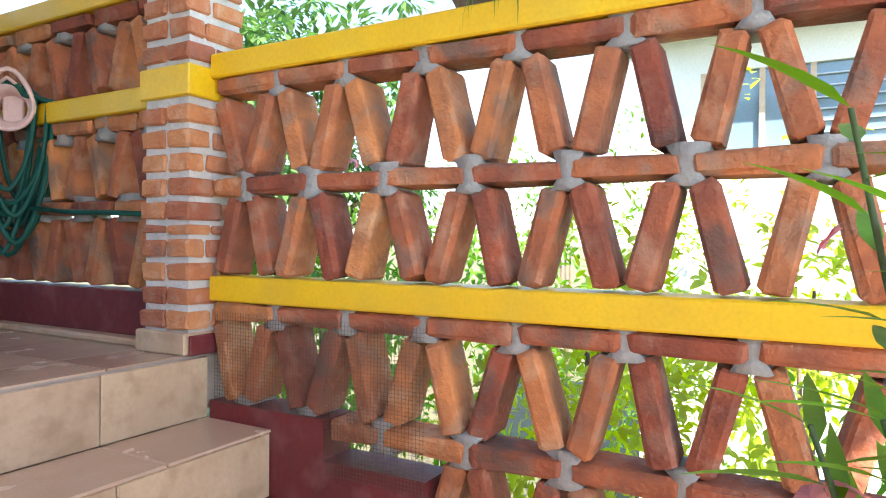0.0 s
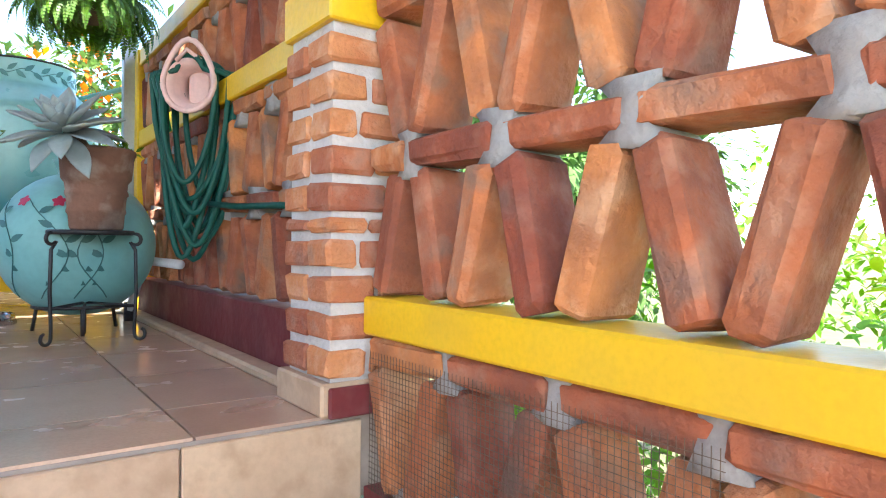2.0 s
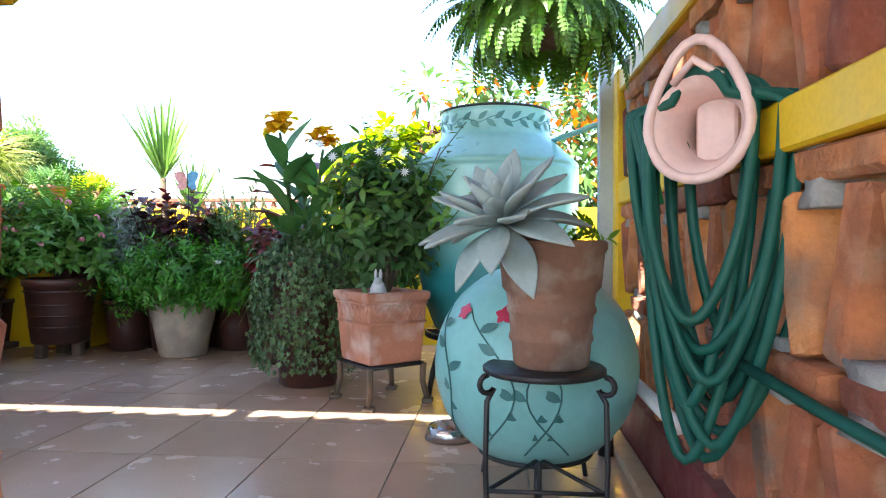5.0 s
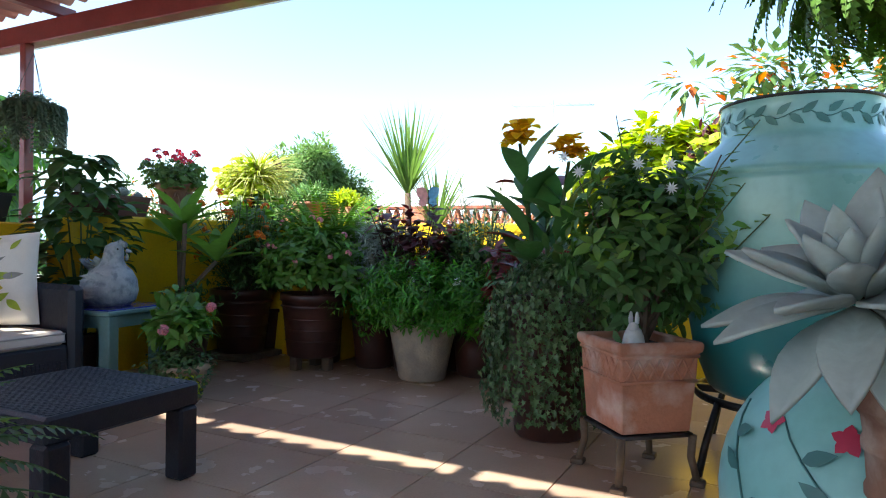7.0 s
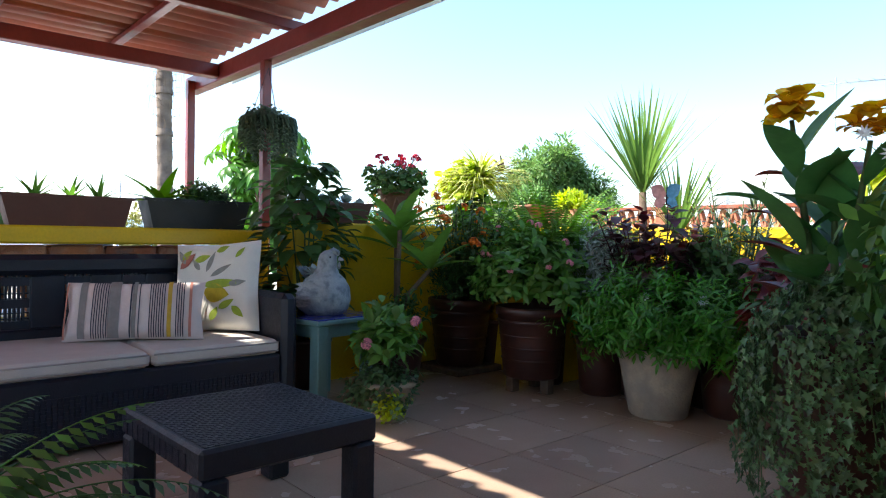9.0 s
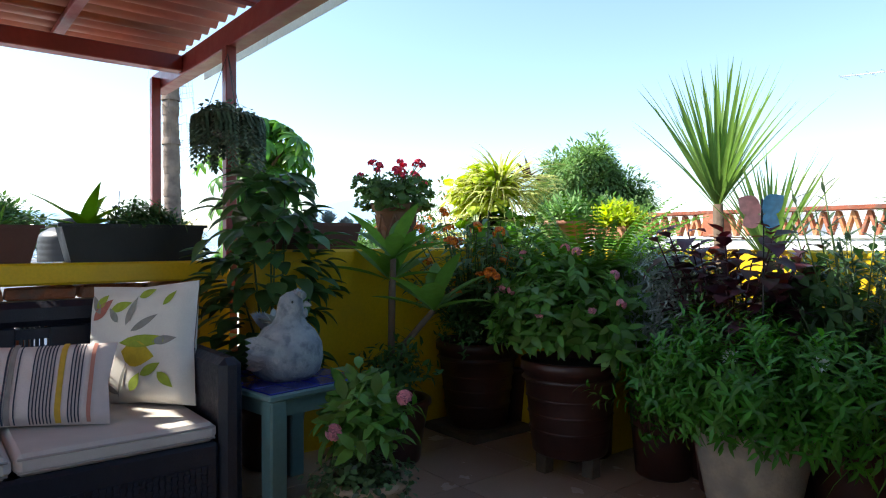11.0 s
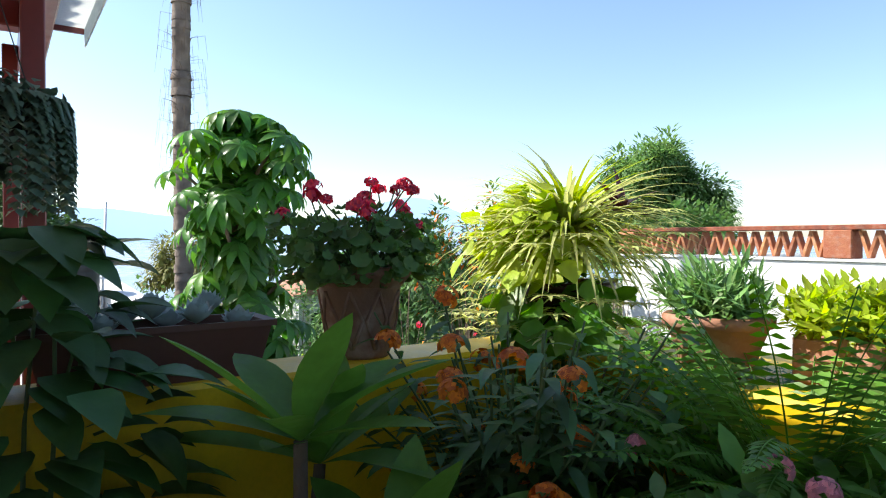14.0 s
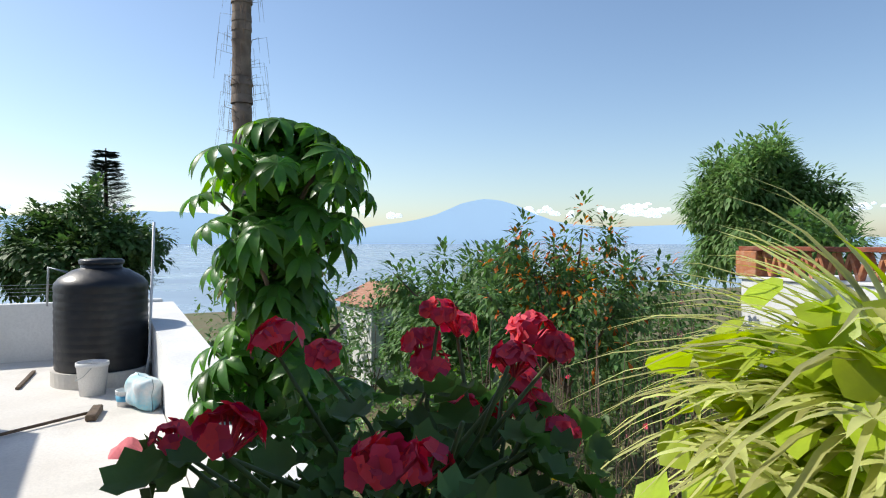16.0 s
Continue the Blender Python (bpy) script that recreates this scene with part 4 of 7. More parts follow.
# ---- hose reel and hose ----
def hose_set():
    t = thing("hose_hanger", "pale pink plastic hose hanger on the brick wall", "hose hanger", (0.067, 1.2, 0.965), 50)
    part("drum", Build().lathe([(0.092, 0.0), (0.088, 0.0), (0.07, 0.02), (0.06, 0.06), (0.056, 0.12), (0.06, 0.125), (0.066, 0.06), (0.078, 0.02), (0.092, 0.006), (0.092, 0.0)], (0, 0, 0), 36, pose(-0.13, 0, 0, 0, 90, 0)), PINK_PLASTIC, t)
    pts = []
    for i in range(29):
        a = 2 * math.pi * i / 28
        k = 1.0 + 0.55 * max(0, math.sin(a)) ** 2
        pts.append((-0.135, 0.095 * math.cos(a), 0.1 * math.sin(a) * k))
    part("front_plate", Build().tube(pts, 0.0105, 0.0105, 8, False), PINK_PLASTIC, t)
    part("handle", Build().tube([(-0.135, -0.045, 0.08), (-0.15, 0, 0.115), (-0.135, 0.045, 0.08)], 0.008, None, 8), PINK_PLASTIC, t)
    part("bracket", Build().box((-0.05, -0.04, -0.06), (0.1, 0.04, 0.09), None, 0.005), PINK_PLASTIC, t)
    h = thing("garden_hose", "coiled dark green garden hose hanging on the wall", "hose", (0.05, 1.18, 0.965), 50)
    for k in range(13):
        pts = []
        w, l, x = 0.095 + 0.022 * (k % 4) + rnd(-0.01, 0.01), 0.4 + 0.022 * (k * 5 % 13) + rnd(-0.02, 0.02), -0.1 + 0.14 * (k / 12)
        ph = rnd(-0.05, 0.05)
        for i in range(37):
            a = 2 * math.pi * i / 36
            up = math.cos(a)
            zz = 0.075 * up if up > 0 else l * up
            pts.append((x + 0.012 * math.sin(2 * a + k) - (0.03 if up < 0 else 0.0) * (-up), (w * (0.62 if up > 0.3 else 1.0 + ph)) * math.sin(a) * (1 - 0.25 * max(0, -up) ** 3) - 0.03 * (1 if up < 0 else 0) * math.sin(k), zz + 0.025))
        part("coil", Build().tube(pts, 0.0105, None, 8, False), BLUE_HOSE, h)
    part("feed", Build().tube([(0.0, -0.1, -0.43), (0.02, -0.35, -0.45), (0.03, -0.7, -0.46), (0.06, -0.93, -0.47)], 0.0105, None, 8), BLUE_HOSE, h, "", pose(0, 0, 0, 0, 0, -50))
    tp = thing("water_tap", "brass garden tap with a red lever on the wall", "tap", (0.085, 1.46, 0.99))
    part("body", Build().tube([(0.03, 0, 0), (-0.05, 0, 0), (-0.09, 0, -0.01), (-0.095, 0, -0.05)], 0.014, 0.012, 9), material("brass", (0.5, 0.32, 0.16), 0.35, 0.9, vary=0.2, scale=20), tp)
    part("lever", Build().box((-0.1, -0.012, 0.025), (-0.01, 0.012, 0.032), None, 0.003), material("red lever", (0.55, 0.03, 0.02), 0.45, vary=0.1, scale=10), tp)
    part("valve_stem", Build().tube([(-0.04, 0, 0), (-0.04, 0, 0.028)], 0.008, None, 8), STEEL, tp)
    part("hose_tail", Build().tube([(-0.095, 0, -0.05), (-0.096, -0.005, -0.1), (-0.09, -0.02, -0.15)], 0.013, None, 8), material("bright green coupling", (0.02, 0.5, 0.2), 0.4, vary=0.05, scale=5), tp)
    g = thing("water_pipe", "white plastic water pipe along the wall foot", "pipe", (0.06, 1.9, 0.0))
    part("pipe", Build().tube([(0.0, -0.4, 0.3), (0.0, 0.1, 0.3), (-0.02, 0.2, 0.28), (-0.06, 0.3, 0.06), (-0.06, 0.31, 0.0)], 0.02, None, 10), WHITE_PLASTIC, g)
    part("foot", Build().tube([(-0.06, 0.31, 0.0), (-0.06, 0.31, 0.09)], 0.028, None, 10), BLACK_PLASTIC, g)


hose_set()
ps = thing("steel_post", "tall galvanised steel post beside the terrace wall", "post", (0.06, 2.62, 0.0))
part("post", Build().box((-0.03, -0.03, 0), (0.03, 0.03, 2.0), None, 0.004), GREY_METAL, ps)
part("base_plate", Build().box((-0.06, -0.06, 0), (0.06, 0.06, 0.012), None, 0.003), GREY_METAL, ps)
tb = thing("turquoise_rail", "thin turquoise painted pipe rail behind the urn", "rail", (0.1, 2.9, 0.0))
part("upright", Build().tube([(0, 0, 0.75), (0, 0, 1.3)], 0.016, None, 8), AQUA, tb)
part("rail", Build().tube([(0, 0, 1.3), (-0.25, 0.5, 1.27), (-0.7, 1.4, 1.25)], 0.014, None, 8), AQUA, tb)


# ---- hanging fern ----
def hanging_fern():
    t = thing("hanging_fern", "lush green fern in a hanging basket under the roof", "hanging plant", (-0.25, 1.83, 1.37))
    pot(t, BARK, 0.09, 0.13, 0.13, at=(0, 0, -0.03), name="basket")
    for i in range(3):
        a = i * 2.094
        part("chain", Build().tube([(0.13 * math.cos(a), 0.13 * math.sin(a), 0.09), (0, 0, 0.5)], 0.003, None, 5), BLACK_IRON, t)
    part("hook", Build().tube([(0, 0, 0.5), (0, 0, 0.86)], 0.004, None, 5), BLACK_IRON, t)
    for i in range(190):
        a, e = rnd(0, 6.283), rnd(-0.5, 0.9)
        b = Build()
        frond(b, (0.08 * math.cos(a), 0.08 * math.sin(a), 0.08), (math.cos(a) * math.cos(e), math.sin(a) * math.cos(e), math.sin(e)), rnd(0.2, 0.34), rnd(1.3, 2.3), 0.04, 22, 0.014)
        part("frond", b, LEAF_MID if i % 4 else LEAF_FRESH, t)


hanging_fern()


# ---- sofa, cushions, tables ----
def weave(b, o, u, v, lu, lv, nu, nv, nrm, r):
    """Raised strands of a plaited surface that starts at o and spans u and v."""
    for i in range(nu):
        p = o + u * (lu * (i + 0.5) / nu)
        b.box((-lu / nu * 0.36, -lv / 2, -0.0), (lu / nu * 0.36, lv / 2, r), Matrix.Translation(p + v * (lv / 2)) @ Matrix((u, v, nrm)).transposed().to_4x4())
    for i in range(nv):
        for j in range(nu):
            if (i + j) % 2:
                p = o + v * (lv * (i + 0.5) / nv) + u * (lu * (j + 0.5) / nu)
                b.box((-lu / nu * 0.5, -lv / nv * 0.36, 0), (lu / nu * 0.5, lv / nv * 0.36, r * 1.7), Matrix.Translation(p) @ Matrix((u, v, nrm)).transposed().to_4x4())


def table_low():
    t = thing("coffee_table", "dark woven resin coffee table with square legs", "coffee table", (-2.64, 1.82, 0.0), 2.0)
    x, y, h = 0.305, 0.29, 0.345
    part("tabletop", Build().box((-x, -y, h - 0.085), (x, y, h), None, 0.01), DARK_RATTAN, t)
    b = Build()
    weave(b, Vector((-x + 0.02, -y + 0.02, h)), Vector((1, 0, 0)), Vector((0, 1, 0)), 2 * x - 0.04, 2 * y - 0.04, 36, 36, Vector((0, 0, 1)), 0.0016)
    part("woven_top", b, DARK_RATTAN, t, "raised plaited pattern")
    for sx in (-1, 1):
        for sy in (-1, 1):
            part("leg", Build().box((sx * x - sx * 0.085, sy * y - sy * 0.085, 0.0), (sx * x - sx * 0.002, sy * y - sy * 0.002, h - 0.086), None, 0.01), DARK_RATTAN, t)
    for s in (-1, 1):
        b = Build()
        for i in range(9):
            for k in range(11):
                b.box((-0.25 + k * 0.045 - 0.016, s * (y + 0.001), h - 0.03 - i * 0.0055), (-0.25 + k * 0.045 + 0.016, s * (y + 0.0035), h - 0.026 - i * 0.0055))
        part("woven_apron", b, DARK_RATTAN, t)
    return t


table_low()


def pillow_mesh(w, h, d, n=16):
    """A plump cushion standing in the xz plane, its corners drawn out."""
    b = Build()
    for s in (-1, 1):
        pts, f = [], []
        for j in range(n + 1):
            for i in range(n + 1):
                u, v = 2 * i / n - 1, 2 * j / n - 1
                k = ((1 - u ** 4) * (1 - v ** 4)) ** 0.5
                pin = 1 - 0.06 * (1 - abs(u * v)) * max(abs(u), abs(v)) ** 4
                pts.append((u * w / 2 * pin, s * (d / 2 * k + 0.003), v * h / 2 * pin))
        for j in range(n):
            for i in range(n):
                q = (j * (n + 1) + i, j * (n + 1) + i + 1, (j + 1) * (n + 1) + i + 1, (j + 1) * (n + 1) + i)
                f.append(q if s < 0 else q[::-1])
        b.face_list(pts, f)
    return b


def on_pillow(w, h, d, u, v):
    k = ((1 - u ** 4) * (1 - v ** 4)) ** 0.5
    return Vector((u * w / 2, -(d / 2 * k + 0.0055), v * h / 2))


def sofa():
    t = thing("sofa", "dark navy woven resin sofa with cream seat cushions", "sofa", (-3.6, 2.53, 0.0), 0)
    L, H = 1.95, 0.372
    part("seat_base", Build().box((-0.72, -L, 0.03), (0, -0.085, H - 0.045), None, 0.012), DARK_RATTAN, t)
    back = part("backrest", Build().box((-0.84, -L, 0.2), (-0.72, -0.085, 0.44), None, 0.01), DARK_RATTAN, t)
    part("top_rail", Build().box((-0.84, -L, 0.7), (-0.71, -0.085, 0.8), None, 0.025), DARK_RATTAN, back)
    for k in range(7):
        y1 = -0.085 - k * (L - 0.085) / 7
        part("slat", Build().box((-0.82, y1 - 0.15, 0.441), (-0.73, y1, 0.699), None, 0.006), DARK_RATTAN, back)
        b = Build()
        y0 = y1 - (L - 0.085) / 7
        for z in (0.441, 0.545, 0.65):
            b.box((-0.81, y0 + 0.001, z), (-0.74, y1 - 0.151, z + 0.04))
        for i in range(6):
            b.box((-0.8, y0 + 0.001, 0.488 + i * 0.0265 - (0.012 if i > 2 else 0)), (-0.76, y1 - 0.151, 0.494 + i * 0.0265 - (0.012 if i > 2 else 0)))
        for i in range(5):
            b.box((-0.79, y0 + 0.018 * i + 0.016, 0.441), (-0.75, y0 + 0.018 * i + 0.026, 0.699))
        part("open_weave", b, DARK_RATTAN, back, "pierced woven strip")
    part("armrest", Build().box((-0.82, -0.084, 0.03), (0.01, 0.0, 0.62), None, 0.025), DARK_RATTAN, t)
    part("armrest", Build().box((-0.82, -L - 0.09, 0.03), (0.01, -L - 0.001, 0.62), None, 0.025), DARK_RATTAN, t)
    b = Build()
    weave(b, Vector((0.001, -L + 0.02, 0.05)), Vector((0, 1, 0)), Vector((0, 0, 1)), L - 0.13, 0.2, 90, 14, Vector((1, 0, 0)), 0.0025)
    part("front_weave", b, DARK_RATTAN, t, "woven front panel")
    b = Build()
    weave(b, Vector((-0.7, 0.001, 0.05)), Vector((1, 0, 0)), Vector((0, 0, 1)), 0.69, 0.48, 40, 26, Vector((0, 1, 0)), -0.0025)
    part("arm_weave", b, DARK_RATTAN, t, "woven armrest side")
    for s in (-1, 1):
        for x in (-0.62, -0.08):
            part("foot", Build().box((x, -0.06 if s > 0 else -L, 0), (x + 0.06, -0.01 if s > 0 else -L + 0.05, 0.029)), DARK_RATTAN, t)
    y = -0.09
    for k in range(3):
        w = 0.61
        c = thing("seat_cushion", "flat cream fabric seat cushion with piped edge on the sofa", "cushion", (-3.6 - 0.29, 2.53 + y - w / 2, H - 0.044), 0, "sofa seat cushions")
        part("cover", Build().box((-0.42, -w / 2, 0.0), (0.29, w / 2, 0.07), None, 0.022), CREAM, c)
        for z in (0.015, 0.056):
            part("piping", Build().tube([(0.285, -w / 2 + 0.01, z), (0.287, w / 2 - 0.01, z)], 0.004, None, 6), material("piping", (0.4, 0.36, 0.33), 0.9, vary=0.1, scale=20) if k == 0 and z < 0.02 else bpy.data.materials["piping"], c)
        y -= w + 0.004
    return t


sofa()

p1 = thing("bird_cushion", "cream square cushion printed with birds and leaves on the sofa", "cushion", (-4.06, 2.31, 0.632))
base = pose(0, 0, 0, 0, 0, 36) @ pose(0, 0, 0, -9, -4, 0)
linen = material("cream linen", (0.78, 0.75, 0.68), 0.95, vary=0.05, scale=20, fine=300, bump=0.25, bump_scale=400)
part("cover", pillow_mesh(0.5, 0.48, 0.14), linen, p1, "", base)


def print_leaf(u, v, du, dv, length, width, mat, name="printed_leaf"):
    b = Build()
    n = 6
    pts = []
    for i in range(n + 1):
        k = i / n
        w = width * math.sin(math.pi * k ** 0.8) / 2
        pts.append((on_pillow(0.5, 0.48, 0.14, u + du * k * length - dv * w, v + dv * k * length + du * w), on_pillow(0.5, 0.48, 0.14, u + du * k * length + dv * w, v + dv * k * length - du * w)))
    flat = [q for ab in pts for q in ab]
    b.face_list(flat, [(2 * i, 2 * i + 1, 2 * i + 3, 2 * i + 2) for i in range(n)])
    part(name, b, mat, p1, "", base)


ink_green = material("green print", (0.35, 0.45, 0.05), 0.95, vary=0.2, scale=30)
ink_grey = material("grey print", (0.3, 0.3, 0.27), 0.95, vary=0.2, scale=30)
ink_yellow = material("yellow print", (0.62, 0.5, 0.04), 0.95, vary=0.2, scale=30)
ink_red = material("red print", (0.45, 0.16, 0.12), 0.95, vary=0.2, scale=30)
for u, v, a, l, w, mt in ((0.0, -0.75, 1.0, 0.35, 0.16, ink_green), (0.2, -0.5, 0.5, 0.4, 0.16, ink_green), (0.5, -0.45, -0.8, 0.35, 0.16, ink_green), (-0.6, 0.5, 2.2, 0.4, 0.14, ink_grey), (-0.1, 0.3, 1.2, 0.5, 0.12, ink_grey), (0.0, 0.2, 0.5, 0.55, 0.12, ink_grey), (-0.25, 0.35, 2.2, 0.3, 0.12, ink_grey), (-0.7, 0.6, 0.8, 0.3, 0.16, ink_green), (0.1, 0.75, 0.4, 0.3, 0.14, ink_green), (0.55, 0.6, 0.9, 0.3, 0.1, ink_green), (-0.4, 0.55, 0.3, 0.4, 0.16, ink_green), (-0.75, 0.4, 0.75, 0.5, 0.2, ink_red), (-0.15, -0.12, -0.15, 0.6, 0.42, ink_yellow), (-0.2, 0.02, 0.05, 0.95, 0.2, ink_green), (0.4, 0.02, 0.15, 0.4, 0.14, ink_grey), (-0.05, -0.3, -1.9, 0.6, 0.05, ink_grey), (-0.2, -0.8, 2.6, 0.4, 0.1, ink_grey)):
    print_leaf(u, v, math.cos(a), math.sin(a), l, w, mt)

p2 = thing("striped_cushion", "long striped cushion in pink, grey, navy and ochre", "cushion", (-3.99, 1.88, 0.535))
base2 = pose(0, 0, 0, 0, 0, 64) @ pose(0, 0, 0, -22, 0, 0)
W2, H2, D2 = 0.62, 0.29, 0.13
part("cover", pillow_mesh(W2, H2, D2), material("pale pink cloth", (0.74, 0.62, 0.57), 0.95, vary=0.06, scale=20, fine=300, bump=0.3, bump_scale=400), p2, "", base2)
navy = material("navy stripe", (0.03, 0.035, 0.06), 0.95, vary=0.1, scale=30)
greyst = material("grey stripe", (0.27, 0.24, 0.22), 0.95, vary=0.1, scale=30)
coral = material("coral stripe", (0.55, 0.22, 0.16), 0.95, vary=0.1, scale=30)
ochre = material("ochre stripe", (0.6, 0.36, 0.04), 0.95, vary=0.1, scale=30)
cols = [(-0.97, 0.03, coral), (-0.72, 0.1, greyst)] + [(-0.58 + i * 0.034, 0.014, navy) for i in range(7)] + [(-0.28, 0.16, greyst), (-0.05, 0.02, navy), (0.0, 0.06, greyst), (0.07, 0.015, navy)] + [(0.22 + i * 0.034, 0.014, navy) for i in range(7)] + [(0.5, 0.06, ochre)] + [(0.6 + i * 0.034, 0.014, navy) for i in range(4)] + [(0.8, 0.04, coral)]
for u, w, mt in cols:
    pts = []
    for j in range(13):
        v = -0.95 + 1.9 * j / 12
        pts += [on_pillow(W2, H2, D2, u - w / 2, v), on_pillow(W2, H2, D2, u + w / 2, v)]
    part("stripe", Build().face_list(pts, [(2 * i, 2 * i + 1, 2 * i + 3, 2 * i + 2) for i in range(12)]), mt, p2, "", base2)


def side_table():
    t = thing("side_table", "teal painted wooden side table with a blue tiled top", "side table", (-3.77, 2.775, 0.0), 8)
    h = 0.487
    for x in (-1, 1):
        for y in (-1, 1):
            part("leg", Build().box((x * 0.19 - 0.035, y * 0.17 - 0.035, 0), (x * 0.19 + 0.035, y * 0.17 + 0.035, h - 0.03), None, 0.006), TEAL_PAINT, t)
    for x in (-1, 1):
        part("apron", Build().box((x * 0.19 - 0.01, -0.134, h - 0.1), (x * 0.19 + 0.01, 0.134, h - 0.03)), TEAL_PAINT, t)
        part("apron", Build().box((-0.154, x * 0.17 - 0.01, h - 0.1), (0.154, x * 0.17 + 0.01, h - 0.03)), TEAL_PAINT, t)
    part("tabletop", Build().box((-0.245, -0.225, h - 0.029), (0.245, 0.225, h - 0.004), None, 0.006), TEAL_PAINT, t)
    for i in range(4):
        for j in range(4):
            part("tile", Build().box((-0.235 + i * 0.118, -0.215 + j * 0.108, h - 0.004), (-0.12 + i * 0.118, -0.11 + j * 0.108, h + 0.003), None, 0.002), BLUE_TILE, t)
    return h + 0.003


HT = side_table()


def hen_pot():
    t = thing("hen_planter", "grey weathered ceramic hen planter with a small succulent", "planter", (-3.75, 2.775, HT), 25)
    b = Build()
    b.lathe([(0.001, 0), (0.1, 0), (0.135, 0.03), (0.15, 0.08), (0.14, 0.14), (0.105, 0.19), (0.07, 0.22), (0.055, 0.25), (0.052, 0.29), (0.045, 0.325), (0.02, 0.345), (0.001, 0.348)], (0, 0, 0), 36, wobble=0.05)
    b.v = [(x + 0.25 * max(z - 0.12, 0) * 0.5, y, z) for x, y, z in b.v]
    part("body", b, GLAZED_HEN, t)
    for i in range(5):
        part("comb", Build().lathe([(0.001, -0.018), (0.011, -0.008), (0.011, 0.008), (0.001, 0.018)], (0.03 + i * 0.014, 0.0, 0.345 - abs(i - 2) * 0.006), 10), GLAZED_HEN, t)
    part("beak", Build().lathe([(0.013, 0), (0.008, 0.018), (0.001, 0.03)], (0, 0, 0), 10, Matrix.Translation((0.095, 0, 0.3)) @ pose(0, 0, 0, 0, 100, 0)), GLAZED_HEN, t)
    part("wattle", Build().lathe([(0.001, -0.02), (0.01, -0.01), (0.008, 0.01), (0.001, 0.02)], (0.095, 0, 0.265), 10), GLAZED_HEN, t)
    for s in (-1, 1):
        for k in range(6):
            w = Build()
            w.leaf((0.06 - k * 0.01, s * (0.125 + 0.012), 0.16 - k * 0.018), (-1, s * 0.1, 0.05 - k * 0.05), (0, s, 0.2), 0.15 - k * 0.01, 0.035, 0.1, 0.3, 5)
            part("wing_feather", w, GLAZED_HEN, t)
        part("eye", Build().lathe([(0.001, 0), (0.006, 0.001), (0.001, 0.004)], (0, 0, 0), 10, Matrix.Translation((0.07, s * 0.05, 0.31)) @ pose(0, 0, 0, -90 * s, 0, 0)), BLACK_PLASTIC, t)
    tail = Build()
    for k in range(7):
        tail.leaf((-0.08, 0, 0.16), (-1, -0.5 + k * 0.17, 1.0), (1, 0, 1), 0.13, 0.04, -0.2, 0.2, 5)
    part("tail", tail, GLAZED_HEN, t)
    rosette(t, Vector((-0.07, 0.02, 0.2)), 16, 0.085, 0.04, LEAF_BLUE, 0.2, 1.5, shape=0.5, thick=0.003)


hen_pot()


# ---- potted plants on the floor ----
def big_brown(at, r0, r1, h, name, label):
    t = thing(name, label, "potted plant", at)
    pot(t, BROWN_POT, r0, r1, h, rim=0.05, lip=0.015)
    part("ring", Build().lathe([(r1 * 0.97, h * 0.78), (r1 * 0.99 + 0.012, h * 0.8), (r1 * 0.98, h * 0.83)], (0, 0, 0), 36), BROWN_POT, t)
    for i in range(3):
        part("groove", Build().lathe([(r0 + (r1 - r0) * k + 0.001, h * k), (r0 + (r1 - r0) * k + 0.007, h * (k + 0.012)), (r0 + (r1 - r0) * (k + 0.02) + 0.001, h * (k + 0.03))], (0, 0, 0), 36) if (k := 0.25 + i * 0.17) else Build(), BROWN_POT, t)
    return t


# milkweed in the large brown pot on a tray
t = big_brown((-3.98, 4.02, 0.04), 0.165, 0.215, 0.46, "potted_milkweed", "orange-flowered milkweed in a large brown glazed pot")
part("tray", Build().box((-0.21, -0.21, -0.04), (0.21, 0.21, -0.001), None, 0.006), BARK, t, "dark wooden base board")
tips = [(rnd(-0.2, 0.55), rnd(-0.45, 0.15), rnd(0.66, 1.14)) for i in range(74)]
stems(t, (0, 0, 0.4), tips, 0.005)
b = Build()
fl = Build()
for p in tips:
    p = Vector(p)
    for k in range(12):
        q = Vector((0, 0, 0.42)).lerp(p, 0.4 + 0.6 * k / 12)
        a = k * 1.6 + rnd(0, 1)
        b.leaf(q, (math.cos(a), math.sin(a), rnd(0.0, 0.6)), (0, 0, 1), rnd(0.09, 0.14), 0.026, 0.7, 0.2, 4)
for p in tips[:20]:
    cluster(fl, Vector(p) + Vector((0, 0, 0.02)), Vector((0, 0, 1)), 16, 0.03, 0.014)
part("foliage", b, LEAF_DARK, t)
part("blossom", fl, PETAL_ORANGE, t, "orange-red flower heads")
bush(t, (0.14, -0.14, 0.56), (0.26, 0.22, 0.2), 160, 7, 0.03, 0.012, LEAF_DARK, low=-0.4, spread=0.06)

# pentas in the second brown pot
t = big_brown((-3.24, 3.92, 0.09), 0.17, 0.21, 0.42, "potted_pentas", "bushy green pentas with pale pink flowers in a brown pot")
for k in range(3):
    part("foot", Build().box((-0.03, -0.03, -0.09), (0.03, 0.03, 0.004), pose(0.12 * math.cos(k * 2.1), 0.12 * math.sin(k * 2.1), 0), 0.004), BARK, t)
bush(t, (0.0, -0.03, 0.62), (0.36, 0.31, 0.3), 300, 7, 0.085, 0.036, LEAF_MID, low=-0.5, spread=0.1)
fl = Build()
for i in range(12):
    u = ball_dir()
    u.z = abs(u.z)
    u.y = -abs(u.y) * 0.7
    cluster(fl, Vector((0, -0.05, 0.64)) + Vector((u.x * 0.36, u.y * 0.33, u.z * 0.3)), u, 9, 0.02, 0.013)
part("blossom", fl, PETAL_PINK, t, "pale pink flower heads")

